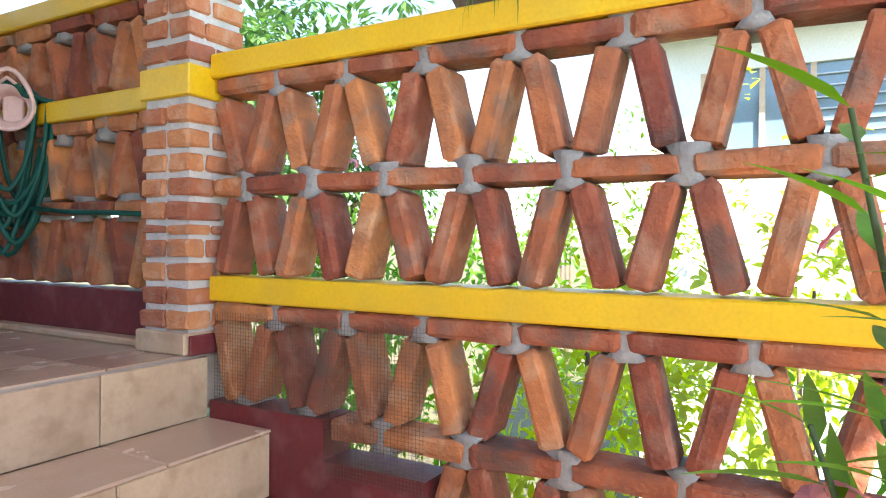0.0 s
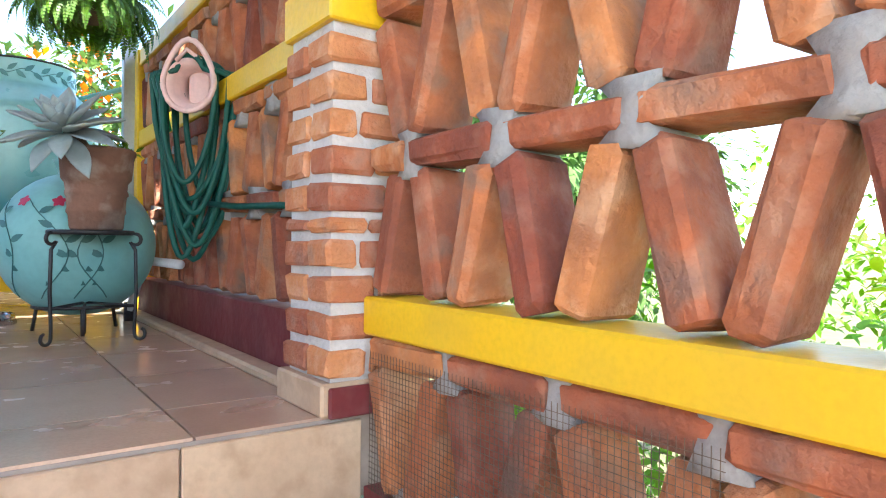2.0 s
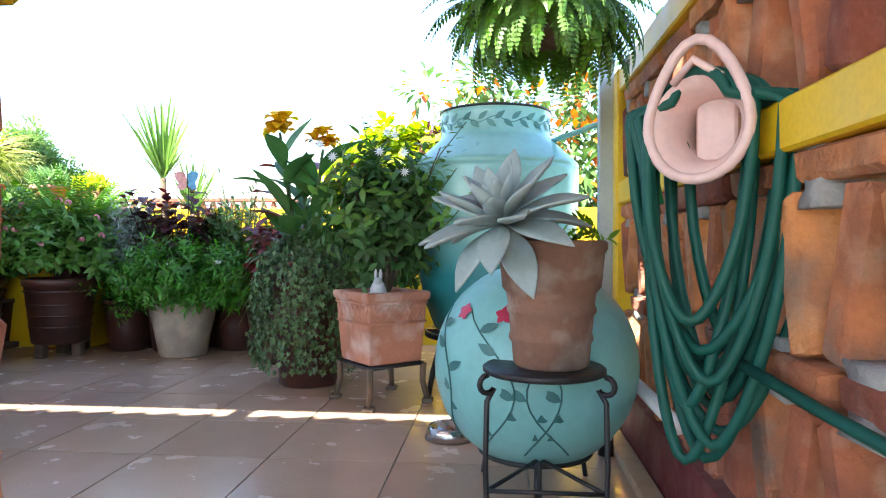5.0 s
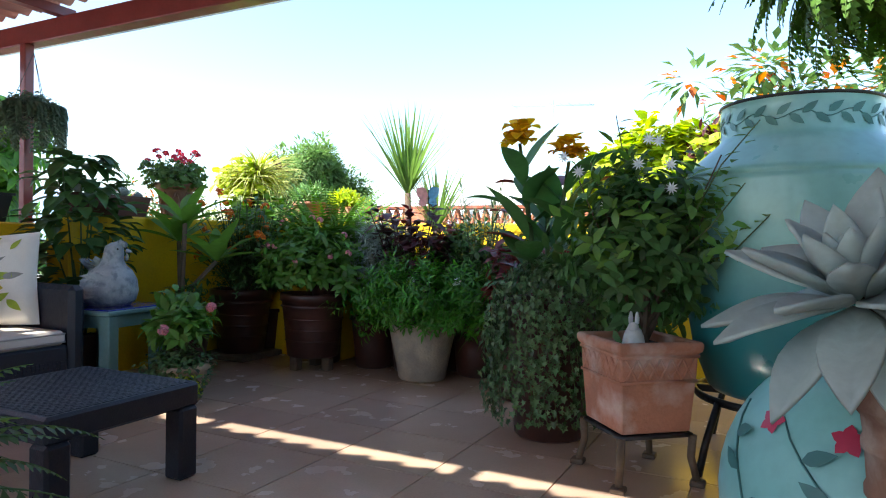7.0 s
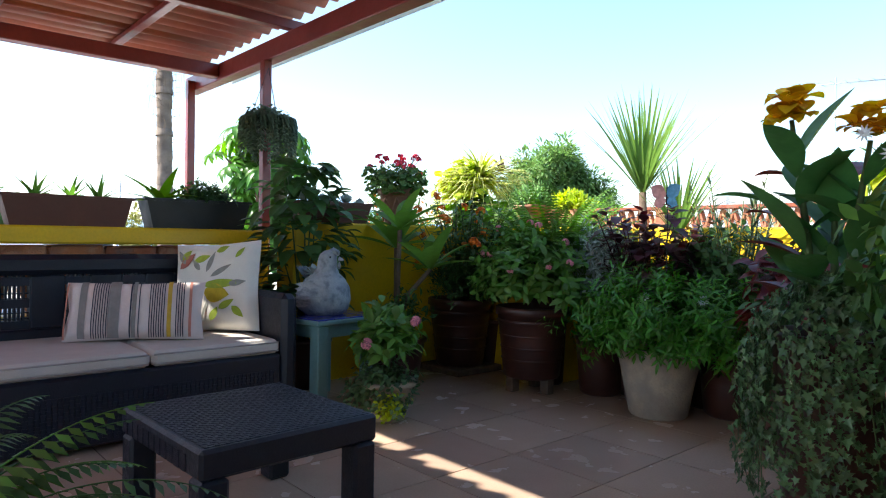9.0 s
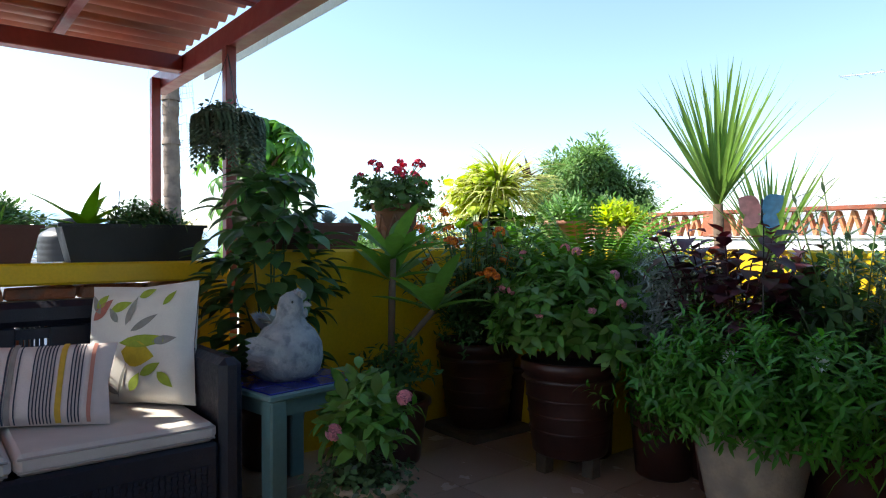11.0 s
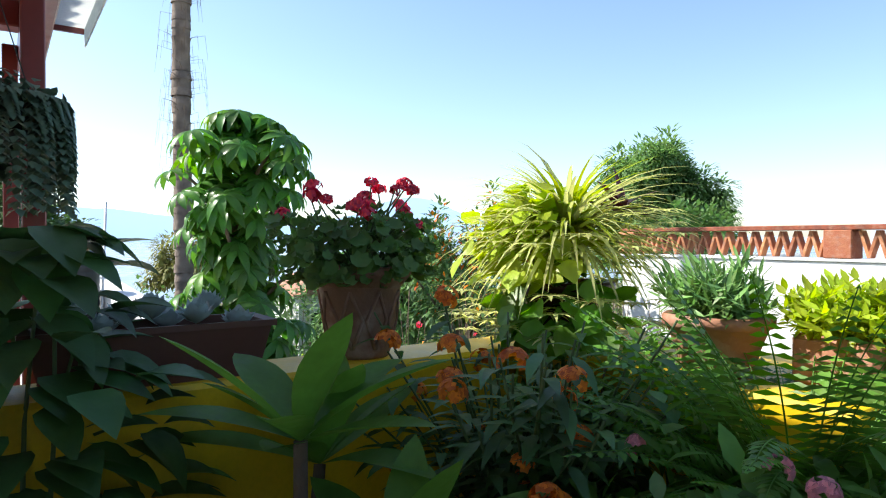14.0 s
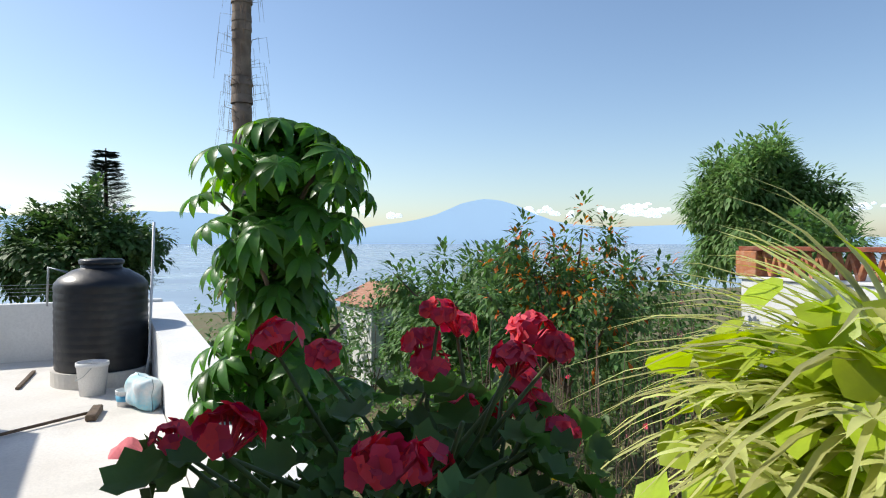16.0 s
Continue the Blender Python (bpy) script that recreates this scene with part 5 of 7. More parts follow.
# green bush in the stone pot
t = thing("potted_bush", "bright green bushy plant in a pale stone-coloured pot", "potted plant", (-2.46, 4.03, 0.0))
pot(t, STONE_POT, 0.15, 0.215, 0.36, rim=0.03)
bush(t, (0, -0.03, 0.5), (0.5, 0.42, 0.3), 760, 9, 0.06, 0.015, LEAF_BUSH, low=-0.75, spread=0.08, inner=0.2)

# sword-leaved yucca and wine-red plant
t = thing("potted_yucca", "tall yucca with stiff sword leaves and two crowns", "potted plant", (-2.76, 4.36, 0.0))
pot(t, BROWN_POT, 0.13, 0.17, 0.32)
part("trunk", Build().tube([(0, 0, 0.28), (0.02, -0.02, 0.7), (0.0, -0.03, 1.2)], 0.028, 0.022, 9), BARK, t)
part("trunk", Build().tube([(0.03, 0, 0.28), (0.14, 0.0, 0.6), (0.2, 0.02, 0.95)], 0.024, 0.018, 9), BARK, t)
rosette(t, Vector((0.0, -0.03, 1.18)), 64, 0.62, 0.03, LEAF_YUCCA, 0.03, 0.6, 0.12, 0.35, 5, shape=-0.1, tip=0.6)
rosette(t, Vector((0.2, 0.02, 0.93)), 40, 0.5, 0.027, LEAF_YUCCA, 0.03, 0.7, 0.15, 0.35, 5, shape=-0.1, tip=0.6)

t = thing("potted_coleus", "dark wine-red leafy plant in a brown pot", "potted plant", (-2.64, 4.22, 0.0))
pot(t, BROWN_POT, 0.12, 0.15, 0.3)
tips = [(rnd(-0.28, 0.28), rnd(-0.25, 0.2), rnd(0.5, 1.08)) for i in range(46)]
stems(t, (0, 0, 0.28), tips, 0.006, LEAF_WINE)
b = Build()
for p in tips:
    twig_leaves(b, Vector(p), Vector((p[0], p[1], 1)), 9, 0.12, 0.075, 0.22, 0.8)
part("foliage", b, LEAF_WINE, t)
b = Build()
for p in tips[:8]:
    twig_leaves(b, Vector(p) + Vector((0, -0.02, 0.03)), Vector((0, 0, 1)), 5, 0.075, 0.05, 0.05, 0.5)
part("young_leaves", b, LEAF_RED, t, "reddish young leaves")

# silver shrub and grey-green narrow-leaved shrub
t = thing("potted_dusty_miller", "silvery grey leafy plant behind the pots", "potted plant", (-2.94, 4.2, 0.0))
pot(t, BROWN_POT, 0.12, 0.15, 0.35)
bush(t, (-0.03, 0.02, 0.74), (0.3, 0.24, 0.28), 420, 9, 0.065, 0.009, LEAF_GREY, low=-0.6)
t = thing("potted_oleander", "grey-green narrow-leaved shrub in a dark pot", "potted plant", (-2.2, 4.32, 0.0))
pot(t, BROWN_POT, 0.14, 0.17, 0.34)
tips = [(rnd(-0.3, 0.3), rnd(-0.2, 0.15), rnd(0.75, 1.3)) for i in range(30)]
stems(t, (0, 0, 0.3), tips, 0.005)
b = Build()
for p in tips:
    p = Vector(p)
    for k in range(26):
        q = Vector((0, 0, 0.32)).lerp(p, 0.35 + 0.65 * k / 26)
        a = k * 2.4
        b.leaf(q, (math.cos(a), math.sin(a), rnd(0.3, 1.0)), (0, 0, 1), rnd(0.07, 0.1), 0.014, 0.3, 0.2, 3)
part("foliage", b, leafmat("grey-green leaf", (0.1, 0.15, 0.085), tr=0.25), t)

# striped grass and daisies
t = thing("potted_grass", "arching pale-striped grass with white daisies in a pot", "potted plant", (-1.93, 4.2, 0.0))
pot(t, BROWN_POT, 0.12, 0.16, 0.36)
rosette(t, Vector((0, 0, 0.36)), 90, 0.42, 0.014, LEAF_MID, 0.1, 1.3, 1.3, 0.2, 6, joined=True, shape=-0.1, tip=0.6, name="foliage")
for dx, dy, dz in ((-0.28, -0.2, 0.62), (-0.55, -0.3, 0.62), (0.1, -0.2, 0.58)):
    b = Build()
    for j in range(14):
        a = j * 0.449
        b.leaf((dx, dy, dz), (math.cos(a), math.sin(a) * 0.6 - 0.3, math.sin(a) * 0.8), (0, -1, 0.4), 0.036, 0.012, 0.2, 0.1, 3)
    part("daisy", b, PETAL_WHITE, t, "white daisy")
    part("flower_stem", Build().tube([(0, 0, 0.36), (dx * 0.7, dy * 0.7, dz - 0.1), (dx, dy + 0.01, dz)], 0.003, None, 5), STEM, t)
t = thing("potted_bromeliad", "reddish-brown leafy plant in the shade of the pots", "potted plant", (-1.72, 3.85, 0.0))
pot(t, BROWN_POT, 0.13, 0.16, 0.33)
bush(t, (0, 0, 0.62), (0.24, 0.2, 0.26), 90, 6, 0.11, 0.05, LEAF_RED, low=-0.4)
bush(t, (0.05, 0, 0.55), (0.26, 0.22, 0.24), 90, 6, 0.1, 0.04, LEAF_DARK, low=-0.4)


# dense shrubs that fill the row along the wall
for x, y, h, mt, lf, wd, lab in ((-2.95, 4.44, 0.92, LEAF_MID, 0.09, 0.03, "leafy green shrub in a dark pot against the wall"), (-2.38, 4.42, 1.02, LEAF_DARK, 0.08, 0.035, "dark green leafy shrub in a pot against the wall"), (-1.72, 4.4, 1.02, LEAF_DARK, 0.09, 0.04, "tall dark leafy shrub in a pot against the wall"), (-3.95, 4.3, 1.12, LEAF_MID, 0.09, 0.03, "feathery green shrub in the wall corner"), (-1.2, 4.0, 0.95, LEAF_DARK, 0.08, 0.035, "dark green shrub behind the ivy planter")):
    t = thing("leafy_shrub", lab, "potted plant", (x, y, 0.0))
    pot(t, BROWN_POT, 0.11, 0.14, 0.34)
    stems(t, (0, 0, 0.3), [(rnd(-0.2, 0.2), rnd(-0.1, 0.05), rnd(0.6, h)) for i in range(8)], 0.007, BARK)
    bush(t, (0, -0.04, h - 0.36), (0.36, 0.2, 0.36), 210, 8, lf, wd, mt, low=-0.85, spread=0.12, inner=0.15)


# ---- canna over a tall ivy planter ----
def canna():
    t = thing("potted_ivy", "tall planter wholly covered with trailing small-leaved ivy", "potted plant", (-1.38, 3.27, 0.0))
    pot(t, BROWN_POT, 0.16, 0.2, 0.62)
    b = Build()
    for i in range(4400):
        a = rnd(0, 6.283)
        z = rnd(0.02, 1.0) ** 0.8
        zz = 0.06 + 0.76 * z
        r = 0.235 + 0.05 * math.sin(3.5 * z + 0.4) + 0.035 * noise.noise((math.cos(a) * 2, math.sin(a) * 2, z * 4)) + rnd(-0.03, 0.035)
        if zz > 0.7:
            r *= math.sqrt(max(0.02, 1 - ((zz - 0.7) / 0.13) ** 2)) * rnd(0.5, 1)
        u = Vector((math.cos(a), math.sin(a), 0.25 if zz < 0.68 else 1.0))
        ivy_leaf(b, Vector((math.cos(a) * r, math.sin(a) * r, zz)), u + ball_dir() * 0.55, rnd(0.014, 0.033))
    part("ivy_leaves", b, LEAF_IVY, t)
    for i in range(30):
        a = rnd(0, 6.283)
        part("ivy_strand", Build().tube([(0.2 * math.cos(a), 0.2 * math.sin(a), 0.64), (0.25 * math.cos(a), 0.25 * math.sin(a), 0.45), (0.26 * math.cos(a + 0.2), 0.26 * math.sin(a + 0.2), 0.1)], 0.003, 0.002, 4, False), STEM, t)
    c = thing("canna_lily", "canna lily with broad dark leaves and yellow flowers", "plant", (-1.39, 3.22, 0.62))
    for k, (x, y, h, n) in enumerate(((-0.13, -0.02, 0.7, 11), (0.1, -0.02, 0.61, 10), (-0.02, 0.05, 0.5, 7))):
        part("stalk", Build().tube([(x * 0.3, y * 0.3, 0.0), (x * 0.6, y, h * 0.5), (x, y, h)], 0.016, 0.008, 8), STEM, c)
        for i in range(n):
            a = i * 2.6 + k * 1.1 + rnd(-0.3, 0.3)
            z = 0.06 + (h - 0.16) * i / n
            e = rnd(0.45, 1.3) + 0.7 * i / n
            b = Build()
            b.leaf((x * (0.4 + 0.6 * z / h), y, z), (math.cos(a), math.sin(a), e), (-math.cos(a) * e, -math.sin(a) * e, 1), rnd(0.26, 0.36), rnd(0.1, 0.13), rnd(0.1, 0.9), 0.35, 10, shape=0.5)
            part("leaf", b, LEAF_CANNA, c)
        if k < 2:
            for m in range(6):
                f = Build()
                o = Vector((x, y, h + 0.035)) + Vector((rnd(-0.045, 0.045), rnd(-0.05, 0.02), rnd(-0.035, 0.045)))
                for i in range(8):
                    u = ball_dir()
                    f.leaf(o, (u.x, u.y - 0.2, abs(u.z) * 0.8 + 0.1), (0, 0, 1), rnd(0.06, 0.08), rnd(0.055, 0.07), rnd(0.3, 1.5), 0.25, 5, shape=0.62)
                part("flower", f, PETAL_YELLOW, c, "ruffled yellow flower")
    for i, (x, z, a) in enumerate(((-0.1, 0.5, 2.9), (-0.16, 0.36, 2.6), (-0.12, 0.24, 3.6), (0.02, 0.5, 1.6), (0.12, 0.5, 0.6), (-0.1, 0.1, 3.3), (-0.05, 0.02, 3.9))):
        b = Build()
        b.leaf((x, 0.08, z), (math.cos(a), math.sin(a) * 0.5 + 0.2, 0.5), (0, 0, 1), 0.24, 0.1, 0.5, 0.3, 7)
        part("red_leaf", b, LEAF_RED, c, "dark red leaf")


canna()

t = thing("jasmine_shrub", "glossy dark green shrub with white star flowers growing in the planter", "plant", (-0.93, 2.98, 0.484))
stems(t, (0, 0, 0.0), [(rnd(-0.25, 0.28), rnd(-0.12, 0.2), rnd(0.3, 0.72)) for i in range(22)], 0.006, BARK)
bush(t, (-0.01, 0.02, 0.4), (0.3, 0.22, 0.34), 290, 7, 0.085, 0.034, LEAF_DARK, low=-0.95, spread=0.13, inner=0.15)
bush(t, (0.02, 0.0, 0.5), (0.34, 0.24, 0.3), 70, 6, 0.08, 0.034, LEAF_MID, low=-0.6, spread=0.12, inner=0.6, name="young_leaves")
for i in range(8):
    u = ball_dir()
    q = Vector((-0.08 + u.x * 0.26, -abs(u.y) * 0.24, 0.66 + 0.14 * u.z))
    fl = Build()
    for j in range(10):
        a = j * 0.628
        fl.leaf(q, (math.cos(a), -0.3, math.sin(a)), (0, -1, 0.2), 0.026, 0.007, 0.2, 0.1, 3)
    part("blossom", fl, PETAL_WHITE, t, "white star-shaped flower")
for s in ((0.4, -0.1, 0.82), (0.36, -0.16, 0.6), (0.44, -0.06, 0.5), (-0.1, -0.05, 0.88)):
    part("long_shoot", Build().tube([(0.08, 0, 0.3), (s[0] * 0.7, s[1], s[2] - 0.15), s], 0.004, 0.002, 5), STEM, t)
    b = Build()
    for k in range(14):
        b.leaf(Vector((0.1, 0, 0.3)).lerp(Vector(s), 0.3 + 0.7 * k / 14), (rnd(-1, 1), rnd(-1, 1), rnd(0, 0.5)), (0, 0, 1), 0.06, 0.028, 0.4, 0.2, 3)
    part("shoot_leaves", b, LEAF_MID, t)

# lime coleus on a tall support at the back
t = thing("lime_coleus", "lime-green leafy plant with dark striped shoots on the parapet", "potted plant", (-1.15, 4.68, 1.0))
pot(t, TERRACOTTA, 0.1, 0.13, 0.2)
bush(t, (0, -0.08, 0.34), (0.5, 0.22, 0.3), 190, 6, 0.11, 0.075, LEAF_LIME, low=-0.7)
bush(t, (0.3, -0.1, 0.32), (0.16, 0.12, 0.3), 70, 5, 0.09, 0.025, LEAF_WINE, low=-0.7, name="dark_shoots")
rosette(t, Vector((0.35, -0.05, 0.45)), 40, 0.3, 0.02, LEAF_STRIPE, 0.1, 1.5, 1.1, 0.2, 5, joined=True, name="striped_foliage")

# pink-flowered plant beside the side table
t = thing("crown_of_thorns", "pink-flowered plant with trailing variegated leaves in a stone pot", "potted plant", (-3.28, 2.86, 0.0))
pot(t, STONE_POT, 0.1, 0.135, 0.2)
stems(t, (0, 0, 0.18), [(rnd(-0.12, 0.12), rnd(-0.12, 0.12), rnd(0.3, 0.45)) for i in range(8)], 0.01)
bush(t, (0, 0, 0.39), (0.2, 0.18, 0.17), 80, 7, 0.095, 0.042, LEAF_MID, low=-0.3)
bush(t, (0.01, -0.03, 0.17), (0.2, 0.19, 0.16), 230, 6, 0.035, 0.022, LEAF_IVY, low=-0.9, name="trailing_leaves")
bush(t, (0.12, -0.08, 0.1), (0.1, 0.1, 0.09), 50, 6, 0.03, 0.02, LEAF_LIME, low=-0.9, name="lime_leaves")
for p in ((0.06, -0.17, 0.4), (0.16, 0.05, 0.5)):
    fl = Build()
    cluster(fl, Vector(p), Vector((0.4, -0.6, 0.5)), 12, 0.024, 0.02)
    part("flower", fl, PETAL_PINK, t, "salmon pink flower head")

# large-leaved frangipani
t = thing("frangipani", "young frangipani with broad glossy leaves before the yellow wall", "potted plant", (-3.86, 3.36, 0.0))
pot(t, BROWN_POT, 0.14, 0.18, 0.3)
for tip in ((0.05, -0.02, 0.96), (-0.14, 0.1, 0.84), (0.2, 0.1, 0.72)):
    part("branch", Build().tube([(0, 0, 0.26), (tip[0] * 0.3, tip[1] * 0.3, 0.55), tip], 0.018, 0.014, 8), BARK, t)
    rosette(t, Vector(tip), 10, 0.33, 0.1, LEAF_FRANGIPANI, 0.4, 1.3, 0.35, 0.25, 9, shape=0.72, tip=0.85)
b = Build()
bush(t, (0.1, -0.05, 0.42), (0.18, 0.16, 0.2), 60, 6, 0.07, 0.02, LEAF_DARK, low=-0.3, name="undergrowth")

# fern on the floor near the sofa
t = thing("potted_fern", "feathery dark fern in a pot beside the coffee table", "potted plant", (-1.98, 0.86, 0.0))
pot(t, TERRACOTTA, 0.12, 0.16, 0.36)
for i in range(40):
    a, e = rnd(0, 6.283), rnd(0.2, 1.2)
    b = Build()
    frond(b, (0.05 * math.cos(a), 0.05 * math.sin(a), 0.34), (math.cos(a) * math.cos(e), math.sin(a) * math.cos(e), math.sin(e)), rnd(0.4, 0.6), rnd(0.9, 1.7), 0.07, 22, 0.02)
    part("frond", b, LEAF_DARK if i % 3 else LEAF_MID, t)

# dark vine on the post and donkey tail basket
t = thing("climbing_vine", "dark glossy climbing vine growing up the pergola post", "potted plant", (-4.18, 2.9, 0.0))
pot(t, BROWN_POT, 0.13, 0.16, 0.3)
stems(t, (0, 0, 0.28), [(rnd(-0.2, 0.15), rnd(-0.15, 0.15), rnd(0.8, 1.3)) for i in range(12)], 0.007)
b = Build()
for i in range(420):
    z = rnd(0.35, 1.36)
    w = 0.3 * math.sin(math.pi * min(1, (1.46 - z) / 1.2)) ** 0.6 * (1 + 0.4 * noise.noise((z * 3, i * 0.01, 2)))
    a = rnd(0, 6.283)
    p = Vector((math.cos(a) * w * rnd(0.3, 1) * 0.8, math.sin(a) * w * rnd(0.3, 1), z))
    b.leaf(p, (math.cos(a), math.sin(a), rnd(-0.6, 0.5)), (0, 0, 1), rnd(0.1, 0.16), rnd(0.075, 0.105), rnd(0.3, 0.9), 0.25, 6, shape=0.3)
part("foliage", b, LEAF_DARK, t)
t = thing("donkey_tail_basket", "hanging basket of grey-green donkey tail succulent", "hanging plant", (-4.6, 2.86, 1.58))
pot(t, BLACK_PLASTIC, 0.08, 0.12, 0.1)
for i in range(3):
    a = i * 2.1
    part("wire", Build().tube([(0.11 * math.cos(a), 0.11 * math.sin(a), 0.1), (0, 0, 0.42)], 0.002, None, 4), BLACK_IRON, t)
bush(t, (0, 0, 0.1), (0.16, 0.16, 0.075), 90, 7, 0.036, 0.022, LEAF_DONKEY, low=-0.1, spread=0.05)
for i in range(76):
    a = rnd(0, 6.283)
    l = rnd(0.04, 0.28)
    b = Build()
    path = [Vector((0.1 * math.cos(a), 0.1 * math.sin(a), 0.11)), Vector((0.16 * math.cos(a), 0.16 * math.sin(a), 0.1)), Vector((0.17 * math.cos(a), 0.17 * math.sin(a), 0.1 - l))]
    for k in range(26):
        u = k / 25
        q = path[0].lerp(path[1], min(1, u * 3)) if u < 0.333 else path[1].lerp(path[2], (u - 0.333) * 1.5)
        for j in range(3):
            c = k * 1.1 + j * 2.1
            b.leaf(q, (math.cos(c), math.sin(c), -0.5), (0, 0, 1), 0.034, 0.022, 0.3, 0.3, 2)
    tagged(part("trail", b, LEAF_DONKEY, t), kind="stuff")

# sword fern on a wall pot, near the corner
t = thing("sword_fern", "green sword fern arching over the parapet pots", "potted plant", (-3.32, 4.17, 0.0))
pot(t, BROWN_POT, 0.1, 0.13, 0.78)
for i in range(160):
    a, e = rnd(0, 6.283), rnd(0.75, 1.5)
    b = Build()
    frond(b, (0.05 * math.cos(a), 0.05 * math.sin(a), 0.76), (math.cos(a) * math.cos(e), math.sin(a) * math.cos(e), math.sin(e)), rnd(0.42, 0.68), rnd(0.5, 1.5), 0.062, 26, 0.017)
    part("frond", b, LEAF_MID if i % 3 else LEAF_FRESH, t)


# ---- pots on the parapet ----
t = thing("geranium_pot", "red geranium in a carved terracotta pot on the parapet", "potted plant", (-4.36, 3.74, 1.0))
part("pot", Build().lathe([(0.001, 0), (0.082, 0), (0.086, 0.01), (0.09, 0.02), (0.118, 0.2), (0.124, 0.206), (0.146, 0.232), (0.15, 0.244), (0.146, 0.256), (0.132, 0.258), (0.124, 0.24), (0.12, 0.2)], (0, 0, 0), 40, wobble=0.01), OLD_CLAY, t)
part("soil", Build().lathe([(0.001, 0.228), (0.08, 0.23), (0.124, 0.222)], (0, 0, 0), 24), SOIL, t)
for i in range(9):
    a = i * 0.698
    for s in (-1, 1):
        part("carving", Build().tube([(0.092 * math.cos(a), 0.092 * math.sin(a), 0.03), (0.105 * math.cos(a + s * 0.3), 0.105 * math.sin(a + s * 0.3), 0.11), (0.118 * math.cos(a), 0.118 * math.sin(a), 0.19)], 0.006, 0.005, 5), OLD_CLAY, t)
tips = []
for i in range(34):
    a, r = rnd(0, 6.283), rnd(0.3, 1.0) ** 0.6
    tips.append((0.17 * r * math.cos(a) + 0.02, 0.24 * r * math.sin(a) - 0.02, 0.34 + 0.13 * (1 - r) + rnd(-0.02, 0.09)))
stems(t, (0, 0, 0.22), tips, 0.004)
b = Build()
for i in range(420):
    a, r = rnd(0, 6.283), rnd(0.05, 1.0) ** 0.55
    c = Vector((0.19 * r * math.cos(a) + 0.01, 0.25 * r * math.sin(a) - 0.02, 0.3 + rnd(-0.1, 0.12) * (1.2 - 0.5 * r)))
    n = (Vector((c.x, c.y, 0.25)).normalized() + ball_dir() * 0.6).normalized()
    s = n.orthogonal().normalized()
    r = rnd(0.016, 0.03)
    pts = [c - n * 0.006] + [c + (Matrix.Rotation(k * 0.483, 3, n) @ s) * r * (1.0 if k % 2 else 0.84) + n * 0.008 * (k % 2) for k in range(13)]
    b.face_list(pts, [(0, k, k % 13 + 1) for k in range(1, 14)])
part("foliage", b, LEAF_GERANIUM, t)
for p in tips[:19]:
    fl = Build()
    size = rnd(0.6, 0.95)
    for i in range(13):
        u = ball_dir()
        u.z = abs(u.z) * 0.8 + 0.05
        q = Vector(p) + Vector((0, 0, 0.012)) + u * 0.026 * size
        out = (u + ball_dir() * 0.25).normalized()
        s = out.orthogonal().normalized()
        for k in range(5):
            o = Matrix.Rotation(k * 1.257 + rnd(-0.2, 0.2), 3, out) @ s
            fl.leaf(q, o + out * 0.55, out, rnd(0.014, 0.019) * size, 0.017 * size, rnd(0.2, 0.9), 0.1, 3, shape=0.62)
        fl.tube([Vector(p), Vector(p).lerp(q, 0.6), q], 0.0014, 0.001, 4, False)
    part("flower_head", fl, PETAL_RED, t, "red flower head")

t = thing("spider_plant", "yellow-striped spider plant spilling over its pot on the parapet", "potted plant", (-4.22, 4.42, 1.0))
pot(t, BROWN_POT, 0.12, 0.15, 0.2)
rosette(t, Vector((0, 0, 0.3)), 240, 0.48, 0.025, LEAF_STRIPE, 0.08, 1.25, 1.35, 0.25, 6, joined=True, name="foliage", shape=-0.1, tip=0.7)
rosette(t, Vector((0.03, -0.02, 0.38)), 90, 0.36, 0.02, LEAF_LIME, 0.2, 1.6, 1.0, 0.25, 6, joined=True, name="foliage", shape=-0.1, tip=0.7)
b = Build()
for i in range(150):
    a = rnd(0, 6.283)
    r = rnd(0.16, 0.36)
    c = Vector((math.cos(a) * r, math.sin(a) * r, rnd(0.02, 0.42)))
    for k in range(9):
        w = k * 0.7
        b.leaf(c, (math.cos(w), math.sin(w), 0.5), (0, 0, 1), rnd(0.06, 0.1), 0.014, 0.9, 0.2, 4)
part("plantlet", b, LEAF_STRIPE, t, "dangling young plantlets")
bush(t, (0.1, -0.14, 0.1), (0.22, 0.2, 0.18), 34, 4, 0.1, 0.085, LEAF_FRESH, low=-0.5, name="broad_leaves")
bush(t, (-0.02, -0.14, 0.3), (0.24, 0.16, 0.2), 60, 4, 0.085, 0.07, LEAF_LIME, low=-0.3, name="lime_leaves")
rosette(t, Vector((0.12, 0.12, 0.42)), 12, 0.17, 0.04, LEAF_WINE, 0.2, 1.3, 0.7, 0.3, 5, name="purple_leaf")

t = thing("bowl_planter", "terracotta bowl of upright green succulents on the parapet", "planter", (-3.63, 4.36, 1.0))
pot(t, TERRACOTTA, 0.085, 0.12, 0.15, rim=0.03)
bush(t, (0, 0, 0.16), (0.15, 0.14, 0.12), 170, 7, 0.06, 0.011, LEAF_SPIKE, low=0.1, bend=-0.2)
t = thing("trough_planter", "terracotta trough with lime-green succulents on the parapet", "planter", (-3.36, 4.45, 1.0), -8)
part("trough", Build().box((-0.1, -0.07, 0), (0.1, 0.07, 0.12), None, 0.012), TERRACOTTA, t)
bush(t, (0, 0, 0.14), (0.16, 0.12, 0.1), 200, 7, 0.045, 0.018, LEAF_LIME, low=0.0, bend=-0.2)


